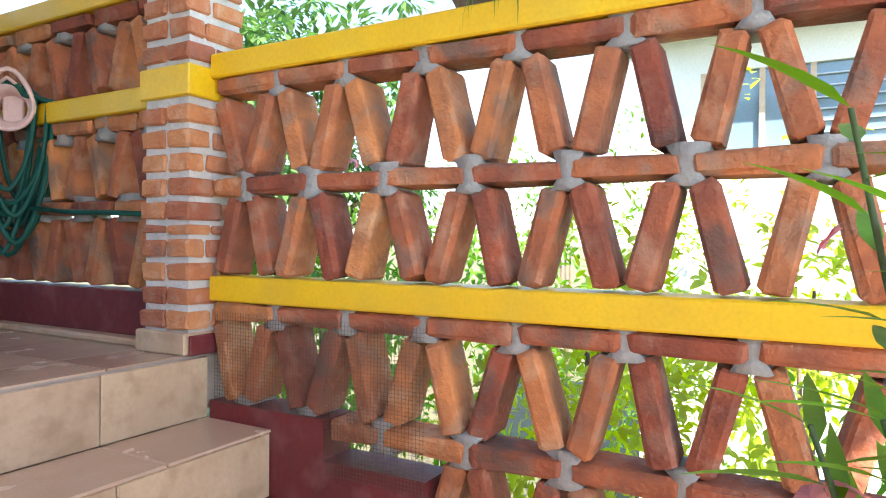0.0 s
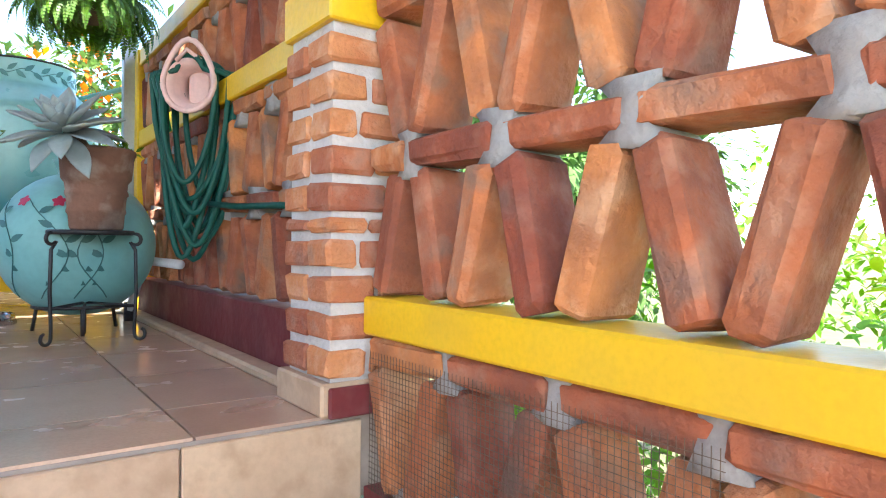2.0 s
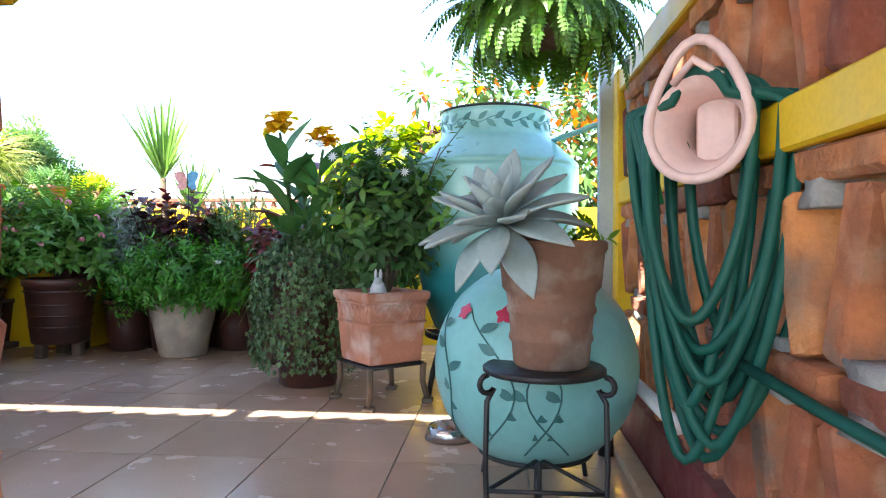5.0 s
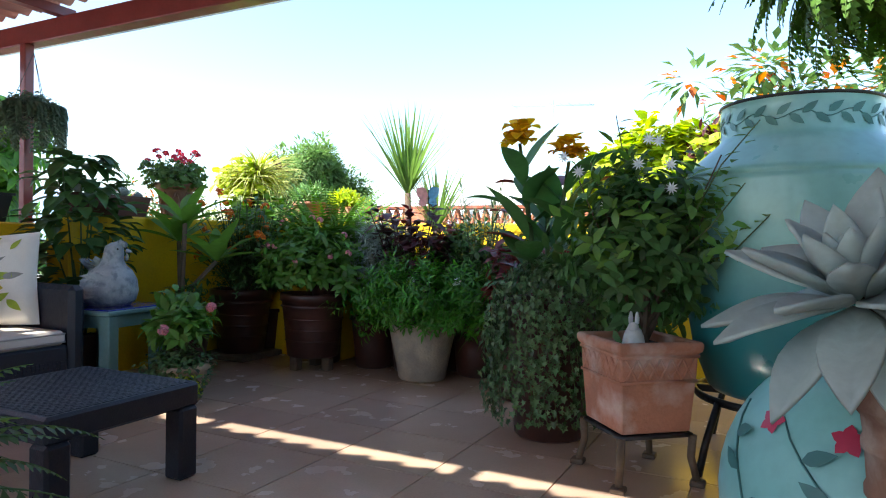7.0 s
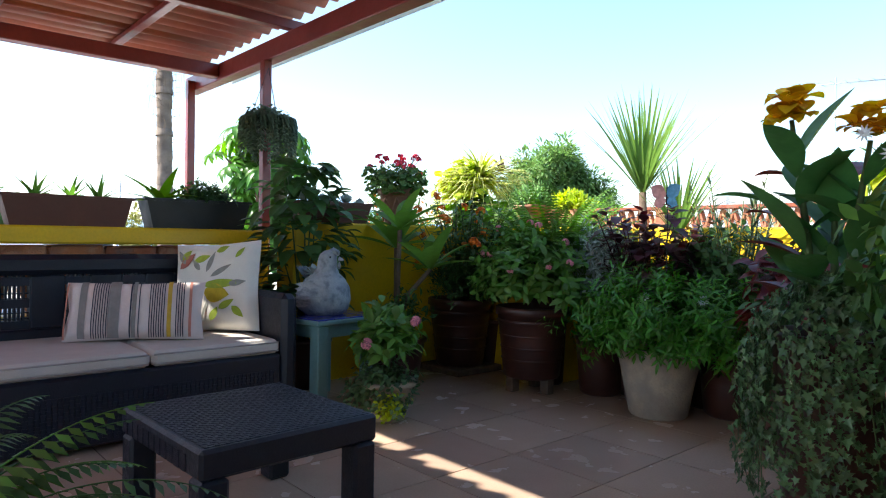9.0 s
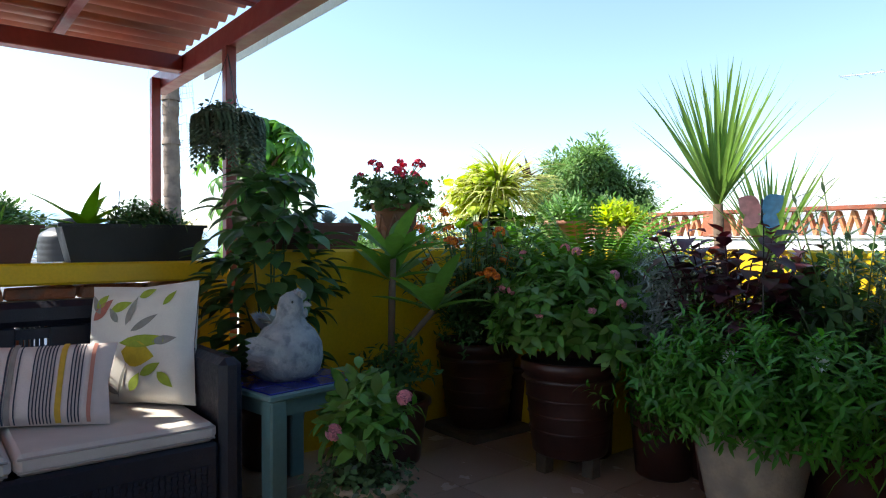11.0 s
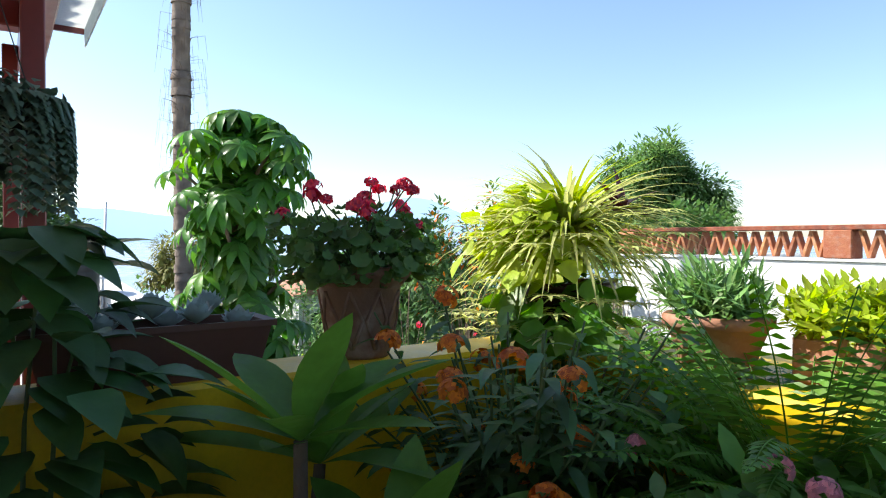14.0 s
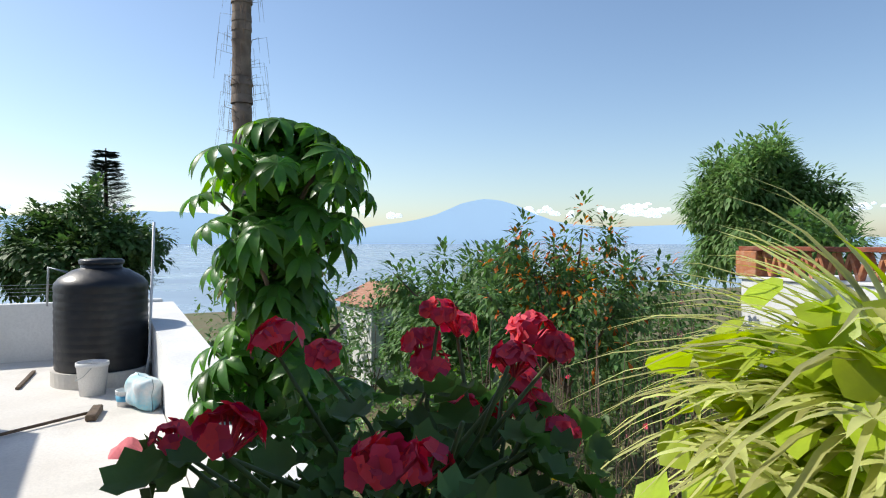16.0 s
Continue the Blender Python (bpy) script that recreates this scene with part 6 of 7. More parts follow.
def box_planter(name, label, at, size, mat, rz=0.0):
    t = thing(name, label, "planter", at, rz)
    x, y, h = size
    k = 0.88
    pts = []
    for kx, z in ((k, 0), (1, h), (1.05, h), (1.05, h + 0.015), (0.93, h + 0.015), (0.92, h - 0.03)):
        pts += [(-x * kx, -y * kx, z), (x * kx, -y * kx, z), (x * kx, y * kx, z), (-x * kx, y * kx, z)]
    f = [(3, 2, 1, 0), (20, 21, 22, 23)]
    for j in range(5):
        for i in range(4):
            f.append((j * 4 + i, j * 4 + (i + 1) % 4, j * 4 + 4 + (i + 1) % 4, j * 4 + 4 + i))
    part("box", Build().face_list(pts, f, False), mat, t)
    part("soil", Build().box((-x * 0.9, -y * 0.9, h - 0.03), (x * 0.9, y * 0.9, h - 0.012)), SOIL, t)
    return t


brown_plastic = material("brown plastic", (0.12, 0.04, 0.025), 0.5, vary=0.15, scale=6)
t = box_planter("succulent_box", "dark planter box of grey-blue echeveria rosettes on the parapet", (-4.34, 3.18, 1.0), (0.09, 0.26, 0.12), brown_plastic)
for i in range(9):
    rosette(t, Vector((0.03 * (-1) ** i + rnd(-0.02, 0.02), -0.21 + i * 0.05, 0.13 + 0.02 * math.sin(i * 2.1))), 42, rnd(0.05, 0.07), 0.036, LEAF_BLUE, 0.1, 1.35, -0.6, 0.3, 4, shape=0.75, name="leaf")
t = box_planter("planter_box", "long brown plastic planter box with small aloes", (-4.67, 1.72, 0.945), (0.09, 0.31, 0.15), brown_plastic)
for y in (-0.15, 0.02, 0.16):
    rosette(t, Vector((0, y, 0.14)), 11, 0.19, 0.035, LEAF_MID, 0.3, 1.3, 0.3, 0.4, 5, shape=-0.1)
t = box_planter("planter_box", "black plastic planter box with bushy herbs and an agave", (-4.67, 2.42, 0.945), (0.09, 0.31, 0.16), BLACK_PLASTIC)
bush(t, (0, 0.06, 0.18), (0.12, 0.2, 0.13), 220, 8, 0.04, 0.012, LEAF_DARK, low=-0.1)
rosette(t, Vector((0.0, -0.2, 0.15)), 12, 0.3, 0.065, LEAF_FRESH, 0.5, 1.35, 0.5, 0.35, 7, shape=0.1)
t = thing("small_pot", "weathered clay pot with trailing leaves on the parapet", "potted plant", (-4.67, 1.15, 0.945))
pot(t, TERRACOTTA, 0.09, 0.13, 0.18)
bush(t, (0, 0, 0.24), (0.15, 0.15, 0.12), 60, 6, 0.06, 0.025, LEAF_DARK, low=-0.2)


# ---- beyond the terrace ----
def umbrella(b, p, d, n, length, width):
    """A whorl of drooping leaflets."""
    d = d.normalized()
    s = d.orthogonal().normalized()
    for i in range(n):
        o = Matrix.Rotation(2 * math.pi * i / n + rnd(-0.1, 0.1), 3, d) @ s
        b.leaf(p, o + d * 0.1, d, length * rnd(0.85, 1.1), width, 1.15, 0.3, 6, shape=0.62)


def schefflera():
    t = thing("umbrella_tree", "umbrella tree with glossy drooping leaf whorls over the neighbouring wall", "tree", (-8.1, 4.52, -3.16))
    part("trunk", Build().tube([(0, 0, 0), (0.05, 0.02, 1.8), (0.0, 0, 3.4), (0.05, -0.05, 4.9)], 0.09, 0.03, 10), BARK, t)
    for i in range(9):
        a = i * 2.4
        z = 3.4 + i * 0.2
        part("limb", Build().tube([(0, 0, z - 0.3), (0.2 * math.cos(a), 0.2 * math.sin(a), z), (0.4 * math.cos(a), 0.4 * math.sin(a), z + 0.2)], 0.025, 0.012, 7), BARK, t)
    dark, lime = Build(), Build()
    for i in range(250):
        z = rnd(0, 1)
        r = 0.56 * (0.8 + 0.2 * math.cos(9.5 * (z - 0.8))) * rnd(0.3, 1.05)
        if z > 0.9:
            r *= 1 - (z - 0.9) * 5
        a = rnd(0, 6.283)
        p = Vector((r * math.cos(a), r * math.sin(a), 3.38 + 2.15 * z))
        d = Vector((math.cos(a) * 0.55, math.sin(a) * 0.55, 0.9)) + ball_dir() * 0.2
        lm = (z > 0.8 and R.random() < 0.35) or (0.3 < z < 0.55 and R.random() < 0.3)
        umbrella(lime if lm else dark, p, d, 9, rnd(0.2, 0.28), 0.07)
    part("crown", dark, leafmat("umbrella tree leaf", (0.1, 0.24, 0.04), tr=0.45, rough=0.35), t)
    part("young_leaves", lime, LEAF_FRESH, t, "bright young leaf whorls")


schefflera()


def palm():
    t = thing("palm_tree", "tall bare palm trunk with ragged fibres", "tree", (-13.9, 5.35, -3.2))
    pts = [(0.1 * math.sin(k * 0.35), 0, k * 0.55) for k in range(28)]
    b = Build()
    for k in range(27):
        a, c = Vector(pts[k]), Vector(pts[k + 1])
        for j in range(4):
            u, w = a.lerp(c, j / 4), a.lerp(c, (j + 1) / 4)
            b.tube([u, u.lerp(w, 0.8), w], 0.15 + rnd(-0.02, 0.02), 0.143 + rnd(-0.015, 0.015), 12, False)
    part("trunk", b, material("palm bark", (0.24, 0.185, 0.145), 0.95, vary=0.4, scale=5, second=(0.12, 0.09, 0.07), fine=30, bump=0.9, bump_scale=18), t)
    f = Build()
    for i in range(140):
        a, z = rnd(0, 6.283), rnd(5.5, 9.5)
        u = Vector((math.cos(a), math.sin(a), 0))
        p = u * 0.13 + Vector((0, 0, z))
        l = rnd(0.15, 0.5)
        f.tube([p, p + u * l * 0.5 + Vector((0, 0, 0.05)), p + u * l * 0.6 - Vector((0, 0, l * 0.8))], 0.004, 0.002, 3, False)
    part("fibre", f, BARK, t, "hanging dry fibres")
    c = Build()
    for i in range(26):
        a, e = i * 2.4, rnd(-0.2, 1.2)
        frond(c, (0, 0, 14.8), (math.cos(a) * math.cos(e), math.sin(a) * math.cos(e), math.sin(e)), 2.6, 1.2, 0.5, 18, 0.05)
    part("crown", c, LEAF_FAR, t)


palm()


def tree(name, label, at, height, crown, clumps, leaves, length, mat, width=None, low=-0.5, flowers=None, group=""):
    """A tree: tapered trunk, limbs, and a crown of many leaf clumps with gaps."""
    t = thing(name, label, "tree", at, group=group)
    rx, ry, rz = crown
    cz = height - rz
    part("trunk", Build().tube([(0, 0, 0), (rx * 0.04, 0, cz * 0.5), (0, ry * 0.03, cz + rz * 0.3)], max(0.05, rx * 0.09), max(0.02, rx * 0.03), 9), BARK, t)
    b = Build()
    fl = Build()
    off = rnd(0, 90)
    for i in range(clumps):
        while True:
            u = ball_dir()
            if u.z > low:
                break
        k = (0.75 + 0.65 * noise.noise(u * 1.9 + Vector((off, 0, 0)))) * rnd(0.45, 1.0) ** 0.5 * 1.15
        c = Vector((u.x * rx * k, u.y * ry * k, cz + u.z * rz * k))
        if i < 10:
            part("limb", Build().tube([(0, 0, cz * 0.7), c * 0.5 + Vector((0, 0, cz * 0.35)), c], max(0.02, rx * 0.03), 0.01, 6), BARK, t)
        s = length * 1.6
        for j in range(int(leaves * 1.6)):
            d = ball_dir()
            q = c + d * s * rnd(0.2, 1)
            v = (d + u * 0.6 + Vector((0, 0, -0.25))).normalized()
            (fl if flowers and R.random() < flowers[1] * (0.3 + max(0, u.z)) else b).leaf(q, v, Vector((0, 0, 1)), length * rnd(0.8, 1.3), (width or length * 0.42) * 1.35, 0.5, 0.15, 2)
    part("crown", b, mat, t)
    if flowers:
        part("blossom", fl, flowers[0], t)
    return t


G = -3.2
tree("leafy_tree", "rounded leafy green tree behind the neighbouring terrace", (-17.3, 21.7, G), 7.8, (2.3, 2.3, 2.1), 560, 34, 0.26, leafmat("broad tree leaf", (0.19, 0.31, 0.1), tr=0.42, rough=0.6), 0.075, -0.8)
tree("dark_tree", "dense dark green tree beyond the water tank", (-29, 2.6, G), 6.3, (2.7, 2.7, 2.0), 380, 26, 0.24, leafmat("dense tree leaf", (0.09, 0.17, 0.045), tr=0.25, rough=0.6), 0.12, -0.7)
tree("dark_tree", "low green tree beyond the roof terrace", (-30, -2.4, G), 5.0, (2.2, 2.2, 1.6), 160, 22, 0.3, LEAF_FAR, 0.12, -0.7)
tree("small_tree", "small pale green tree down by the lake shore", (-30, 9.4, G), 5.3, (2.0, 2.0, 1.6), 140, 20, 0.25, LEAF_DRY, 0.1, -0.7)
tree("flowering_tree", "feathery shrub tree with orange blossom", (-11.2, 9.3, G), 5.1, (1.3, 1.3, 1.3), 200, 22, 0.13, LEAF_FAR, 0.045, -0.8, (PETAL_ORANGE, 0.14))
tree("green_tree", "spreading dark green tree below the terrace", (-15.6, 10.6, G), 4.7, (2.1, 2.1, 1.6), 260, 24, 0.2, LEAF_FAR, 0.07, -0.6)
tree("small_tree", "tree with yellow and orange foliage behind the urn", (0.5, 9.4, G), 6.6, (2.2, 1.8, 2.2), 260, 24, 0.2, LEAF_FAR, 0.07, -0.9, (PETAL_ORANGE, 0.16))
tree("small_tree", "tree with yellow and orange foliage behind the urn", (-2.4, 12.5, G), 5.6, (2.2, 1.8, 1.8), 180, 22, 0.2, LEAF_FAR, 0.07, -0.9, (PETAL_ORANGE, 0.1))
tree("green_tree", "green tree beyond the stair wall", (4.6, 3.9, G), 7.0, (1.9, 1.9, 2.2), 230, 24, 0.17, LEAF_FAR, 0.06, -0.9)
tree("dark_tree", "rounded tree at the far wall", (-11.8, 16.0, G), 5.3, (1.3, 1.3, 1.1), 90, 20, 0.2, LEAF_FAR, 0.07, -0.9)
tree("dark_tree", "rounded tree at the far wall", (-5.5, 17.5, G), 5.8, (1.4, 1.4, 1.2), 90, 20, 0.2, LEAF_FAR, 0.07, -0.9)


def conifer():
    t = thing("conifer", "tall narrow conifer with level tiers of branches", "tree", (-37, 3.6, G))
    part("trunk", Build().tube([(0, 0, 0), (0, 0, 9.0)], 0.25, 0.03, 8), BARK, t)
    b = Build()
    for k in range(34):
        z = 2.0 + k * 0.205 + rnd(-0.05, 0.05)
        r = 2.7 * (1 - k / 35) * rnd(0.85, 1.1)
        for j in range(9):
            a = j * 0.698 + k * 0.4
            u = Vector((math.cos(a), math.sin(a), rnd(0.15, 0.45)))
            for m in range(7):
                p = Vector((0, 0, z)) + u * (r * (m + 0.5) / 7)
                for s in (-1, 1):
                    b.leaf(p, u * 0.5 + Vector((-u.y, u.x, 0)) * s, (0, 0, 1), 0.55, 0.17, 0.2, 0.1, 2)
    part("crown", b, leafmat("conifer needles", (0.05, 0.085, 0.055), tr=0.1, rough=0.7), t)


conifer()


def scrub(name, label, at, rad, twigs, mat, leaf=0.05, dry=0, flowers=None):
    t = thing(name, label, "shrub", at)
    b = Build()
    for i in range(dry):
        a = rnd(0, 6.283)
        r = rnd(0, 0.8)
        p = Vector((rad[0] * r * math.cos(a), rad[1] * r * math.sin(a), 0))
        q = p + Vector((rnd(-0.3, 0.3), rnd(-0.3, 0.3), rad[2] * rnd(0.9, 1.7)))
        b.tube([p, p.lerp(q, 0.5) + Vector((rnd(-0.1, 0.1), rnd(-0.1, 0.1), 0)), q], 0.007, 0.003, 4, False)
    if dry:
        part("twig", b, material("dry twig", (0.24, 0.17, 0.12), 0.9, vary=0.3, scale=10), t)
    for k in range(3):
        part("stem", Build().tube([(0.1 * k - 0.1, 0, -3.2 - at[2]), (0.15 * k - 0.15, 0.05 * k, rad[2] * 0.2), (rad[0] * (0.3 * k - 0.3), 0.1 * k, rad[2] * 0.9)], 0.03, 0.01, 6), BARK, t)
    bush(t, (0, 0, rad[2] * 0.55), rad, twigs, 7, leaf, leaf * 0.4, mat, low=-0.6, spread=leaf * 2, inner=0.15)
    if flowers:
        f = Build()
        for i in range(flowers[1]):
            u = ball_dir()
            cluster(f, Vector((u.x * rad[0], u.y * rad[1], rad[2] * (0.55 + u.z))), u, 4, 0.03, 0.03)
        part("blossom", f, flowers[0], t)
    return t


mixed = leafmat("mixed scrub leaf", (0.13, 0.17, 0.05), tr=0.35, rough=0.6, var=0.6)
for at, rad, n, mt, lf, dry, fl in (
        ((-7.6, 6.1, -1.6), (0.9, 0.9, 1.2), 260, mixed, 0.06, 90, (PETAL_YELLOW, 12)), ((-6.7, 5.6, -1.4), (0.7, 0.6, 1.0), 180, LEAF_DRY, 0.05, 110, None),
        ((-8.8, 7.4, -1.7), (1.0, 1.0, 1.5), 300, mixed, 0.07, 60, (PETAL_RED, 9)), ((-7.2, 7.8, -1.6), (1.0, 1.0, 1.5), 300, LEAF_DRY, 0.06, 90, None),
        ((-10.0, 6.4, -2.2), (1.2, 1.2, 1.3), 280, LEAF_LIME, 0.06, 20, None), ((-10.5, 10.6, -2.0), (1.5, 1.4, 1.9), 330, mixed, 0.08, 40, (PETAL_PINK, 14)),
        ((-6.0, 9.0, -1.8), (1.4, 1.2, 1.3), 300, LEAF_FRESH, 0.08, 10, None), ((-5.9, 6.4, -1.7), (1.0, 0.9, 1.25), 300, LEAF_DRY, 0.06, 60, None),
        ((-3.4, 9.6, -1.4), (1.6, 1.0, 1.5), 330, LEAF_LIME, 0.09, 0, None), ((-13.0, 8.4, -2.6), (2.0, 1.6, 1.9), 300, LEAF_FAR, 0.12, 0, None),
        ((-13.5, 13.5, -3.2), (3, 2.6, 2.9), 420, LEAF_FAR, 0.2, 0, None), ((-10.0, 14.2, -3.2), (2.4, 2.0, 2.4), 360, mixed, 0.16, 0, None), ((-18, 17.5, -3.2), (3.4, 3, 2.8), 420, LEAF_FAR, 0.24, 0, None), ((-23, 11, -3.2), (3.6, 3, 2.6), 420, LEAF_FAR, 0.24, 0, None), ((-12, 7.6, -3.0), (1.6, 1.4, 1.9), 330, LEAF_FRESH, 0.1, 0, (PETAL_ORANGE, 8)), ((-20, 14, -3.2), (4, 3, 2.6), 420, LEAF_FAR, 0.25, 0, None), ((-22, 6.5, -3.2), (3, 3, 2.0), 320, LEAF_FAR, 0.25, 0, None), ((-27, 20, -3.2), (6, 4, 3.0), 420, LEAF_FAR, 0.35, 0, None)):
    scrub("scrub_bush", "tangled scrub with dry twigs and mixed leaves below the parapet", at, rad, n, mt, lf, dry, fl)
for at, rad, n, mt in (((1.7, -1.0, -1.5), (1.0, 1.1, 1.5), 330, LEAF_LIME), ((1.5, -2.7, -1.6), (1.0, 1.1, 1.5), 330, LEAF_FRESH), ((1.9, 0.9, -1.4), (1.0, 1.1, 1.5), 300, LEAF_FRESH), ((3.2, -1.9, -1.3), (1.3, 1.5, 1.6), 330, LEAF_LIME), ((3.4, 0.8, -1.3), (1.3, 1.5, 1.7), 300, LEAF_FRESH), ((1.3, -4.0, -2.1), (1.0, 1.0, 1.5), 260, LEAF_FRESH), ((5.2, 0.3, -1.6), (1.6, 1.8, 2.2), 300, LEAF_FRESH)):
    scrub("garden_shrub", "sunlit leafy garden shrub beyond the lattice wall", at, rad, n, mt, 0.1, 0, (PETAL_PINK, 5))


# ---- neighbouring roof terrace with water tank ----
roof = structure("roof_terrace", Build().box((-13.9, -7.0, -3.2), (-6.2, 3.95, 0.0)), CONCRETE, "pale stained concrete roof terrace of the neighbouring house", "roof")
nw = thing("roof_parapet", "broad white rendered parapet of the neighbouring roof", "wall", kind="structure")
part("wall", Build().face_list([(-13.9, 3.96, -3.2), (-6.2, 3.96, -3.2), (-6.2, 4.36, -3.2), (-13.9, 4.36, -3.2), (-13.9, 3.96, 0.72), (-6.2, 3.96, 0.45), (-6.2, 4.36, 0.45), (-13.9, 4.36, 0.72)], [(0, 1, 5, 4), (1, 2, 6, 5), (2, 3, 7, 6), (3, 0, 4, 7), (4, 5, 6, 7)], False), WHITE, nw)
part("end_face", Build().box((-6.197, 3.96, -0.2), (-6.187, 4.36, 0.44), None, 0.003), YELLOW, nw, "yellow painted end")
part("back_wall", Build().box((-14.1, -7.0, -0.2), (-13.91, 4.22, 0.76), None, 0.01), WHITE, nw)


# block out of view, added only to throw a shadow onto this roof
structure("wall_roof_house", Build().box((-12.3, -3.0, 0.001), (-9.6, 0.6, 3.0), None, 0.01), WHITE, "unseen plain white block added to shade the neighbouring roof", "wall")


def tank():
    t = thing("water_tank", "black plastic rooftop water tank on a concrete base", "water tank", (-12.15, 3.45, 0.0))
    t.matrix_basis = t.matrix_basis @ Matrix.Diagonal((0.86, 0.86, 0.95, 1))
    part("base", Build().lathe([(0.001, 0), (0.6, 0), (0.6, 0.17), (0.001, 0.17)], (0, 0, 0), 40, smooth=False), CONCRETE, t, "rough concrete base")
    pr = [(0.001, 0.171), (0.55, 0.171), (0.56, 0.19)]
    for k in range(10):
        z = 0.22 + k * 0.095
        pr += [(0.56, z), (0.565, z + 0.03), (0.565, z + 0.06), (0.56, z + 0.09)]
    pr += [(0.555, 1.18), (0.5, 1.24), (0.34, 1.33), (0.26, 1.35), (0.25, 1.36), (0.25, 1.4), (0.24, 1.41)]
    part("body", Build().lathe(pr, (0, 0, 0), 48), BLACK_PLASTIC, t)
    part("lid", Build().lathe([(0.27, 1.4), (0.275, 1.44), (0.25, 1.46), (0.001, 1.47)], (0, 0, 0), 36), BLACK_PLASTIC, t)
    part("pipe", Build().tube([(0.3, 0.5, 0.0), (0.32, 0.55, 0.3), (0.3, 0.62, 1.9)], 0.018, None, 7), WHITE_PLASTIC, t)
    part("pipe", Build().tube([(-0.1, -0.4, 1.3), (-0.2, -0.62, 1.36), (-0.2, -0.64, 0.9)], 0.015, None, 7), GREY_METAL, t)


tank()
t = thing("plastic_bucket", "white plastic bucket on the roof terrace", "bucket", (-11.4, 3.36, 0.0))
part("bucket", Build().lathe([(0.001, 0), (0.12, 0), (0.15, 0.3), (0.158, 0.3), (0.158, 0.34), (0.145, 0.34), (0.14, 0.3)], (0, 0, 0), 28), WHITE_PLASTIC, t)
part("handle", Build().tube([(0.15, 0, 0.31), (0.16, -0.08, 0.22), (0.1, -0.15, 0.17), (-0.1, -0.15, 0.17), (-0.16, -0.08, 0.22), (-0.15, 0, 0.31)], 0.004, None, 5), GREY_METAL, t)
t = thing("paint_tub", "small pale blue paint tub on the roof terrace", "tub", (-10.75, 3.66, 0.0))
part("tub", Build().lathe([(0.001, 0), (0.085, 0), (0.1, 0.14), (0.105, 0.15), (0.09, 0.15), (0.085, 0.1)], (0, 0, 0), 24), WHITE_PLASTIC, t)
part("label_band", Build().lathe([(0.0935, 0.05), (0.1, 0.105), (0.0935, 0.105)], (0, 0, 0), 24), material("pale blue label", (0.1, 0.4, 0.6), 0.5, vary=0.1, scale=10), t)
t = thing("plaster_sack", "crumpled white and blue sack on the roof", "sack", (-10.6, 3.8, 0.0), 15)
sk = pillow_mesh(0.5, 0.3, 0.26)
sk.v = [(x + 0.02 * noise.noise((x * 9, y * 9, z * 9)), y + 0.03 * noise.noise((x * 7, z * 7, 3)), z + 0.15) for x, y, z in sk.v]
part("sack", sk, material("printed sack", (0.7, 0.72, 0.72), 0.7, vary=0.3, scale=7, second=(0.25, 0.55, 0.65), fine=40), t)
t = thing("broom", "old push broom lying on the roof terrace", "broom", (-10.3, 3.35, 0.0), -8)
part("handle", Build().tube([(-0.2, 0, 0.03), (0.6, -0.9, 0.02)], 0.014, None, 7), BARK, t)
part("head", Build().box((-0.35, -0.03, 0), (0.05, 0.06, 0.06), None, 0.01), BARK, t)
t = thing("rag", "crumpled pink cloth on the roof terrace", "rag", (-9.1, 3.63, 0.0))
rg = Build()
rg.lathe([(0.12, 0.0), (0.1, 0.05), (0.06, 0.09), (0.02, 0.13), (0.001, 0.12)], (0, 0, 0), 14, wobble=0.6)
part("cloth", rg, material("pink cloth", (0.75, 0.2, 0.22), 0.9, vary=0.15, scale=20), t)
t = thing("iron_bar", "rusty iron bar lying on the roof", "bar", (-12.5, 2.68, 0.0), -4)
part("bar", Build().box((-0.5, -0.02, 0), (0.5, 0.02, 0.03), None, 0.003), BARK, t)

# wire fence behind the neighbouring wall
t = thing("wire_fence", "thin wire strands on posts behind the roof wall", "fence", (-14.6, 0.0, 0.0))
for y in (-6, -3, 0, 3):
    part("post", Build().tube([(0, y, -3.2), (0, y, 1.0)], 0.02, None, 6), GREY_METAL, t)
for k in range(4):
    part("wire", Build().tube([(0, -7, 0.82 + k * 0.05), (0, 4, 0.82 + k * 0.05)], 0.004, None, 4), GREY_METAL, t)


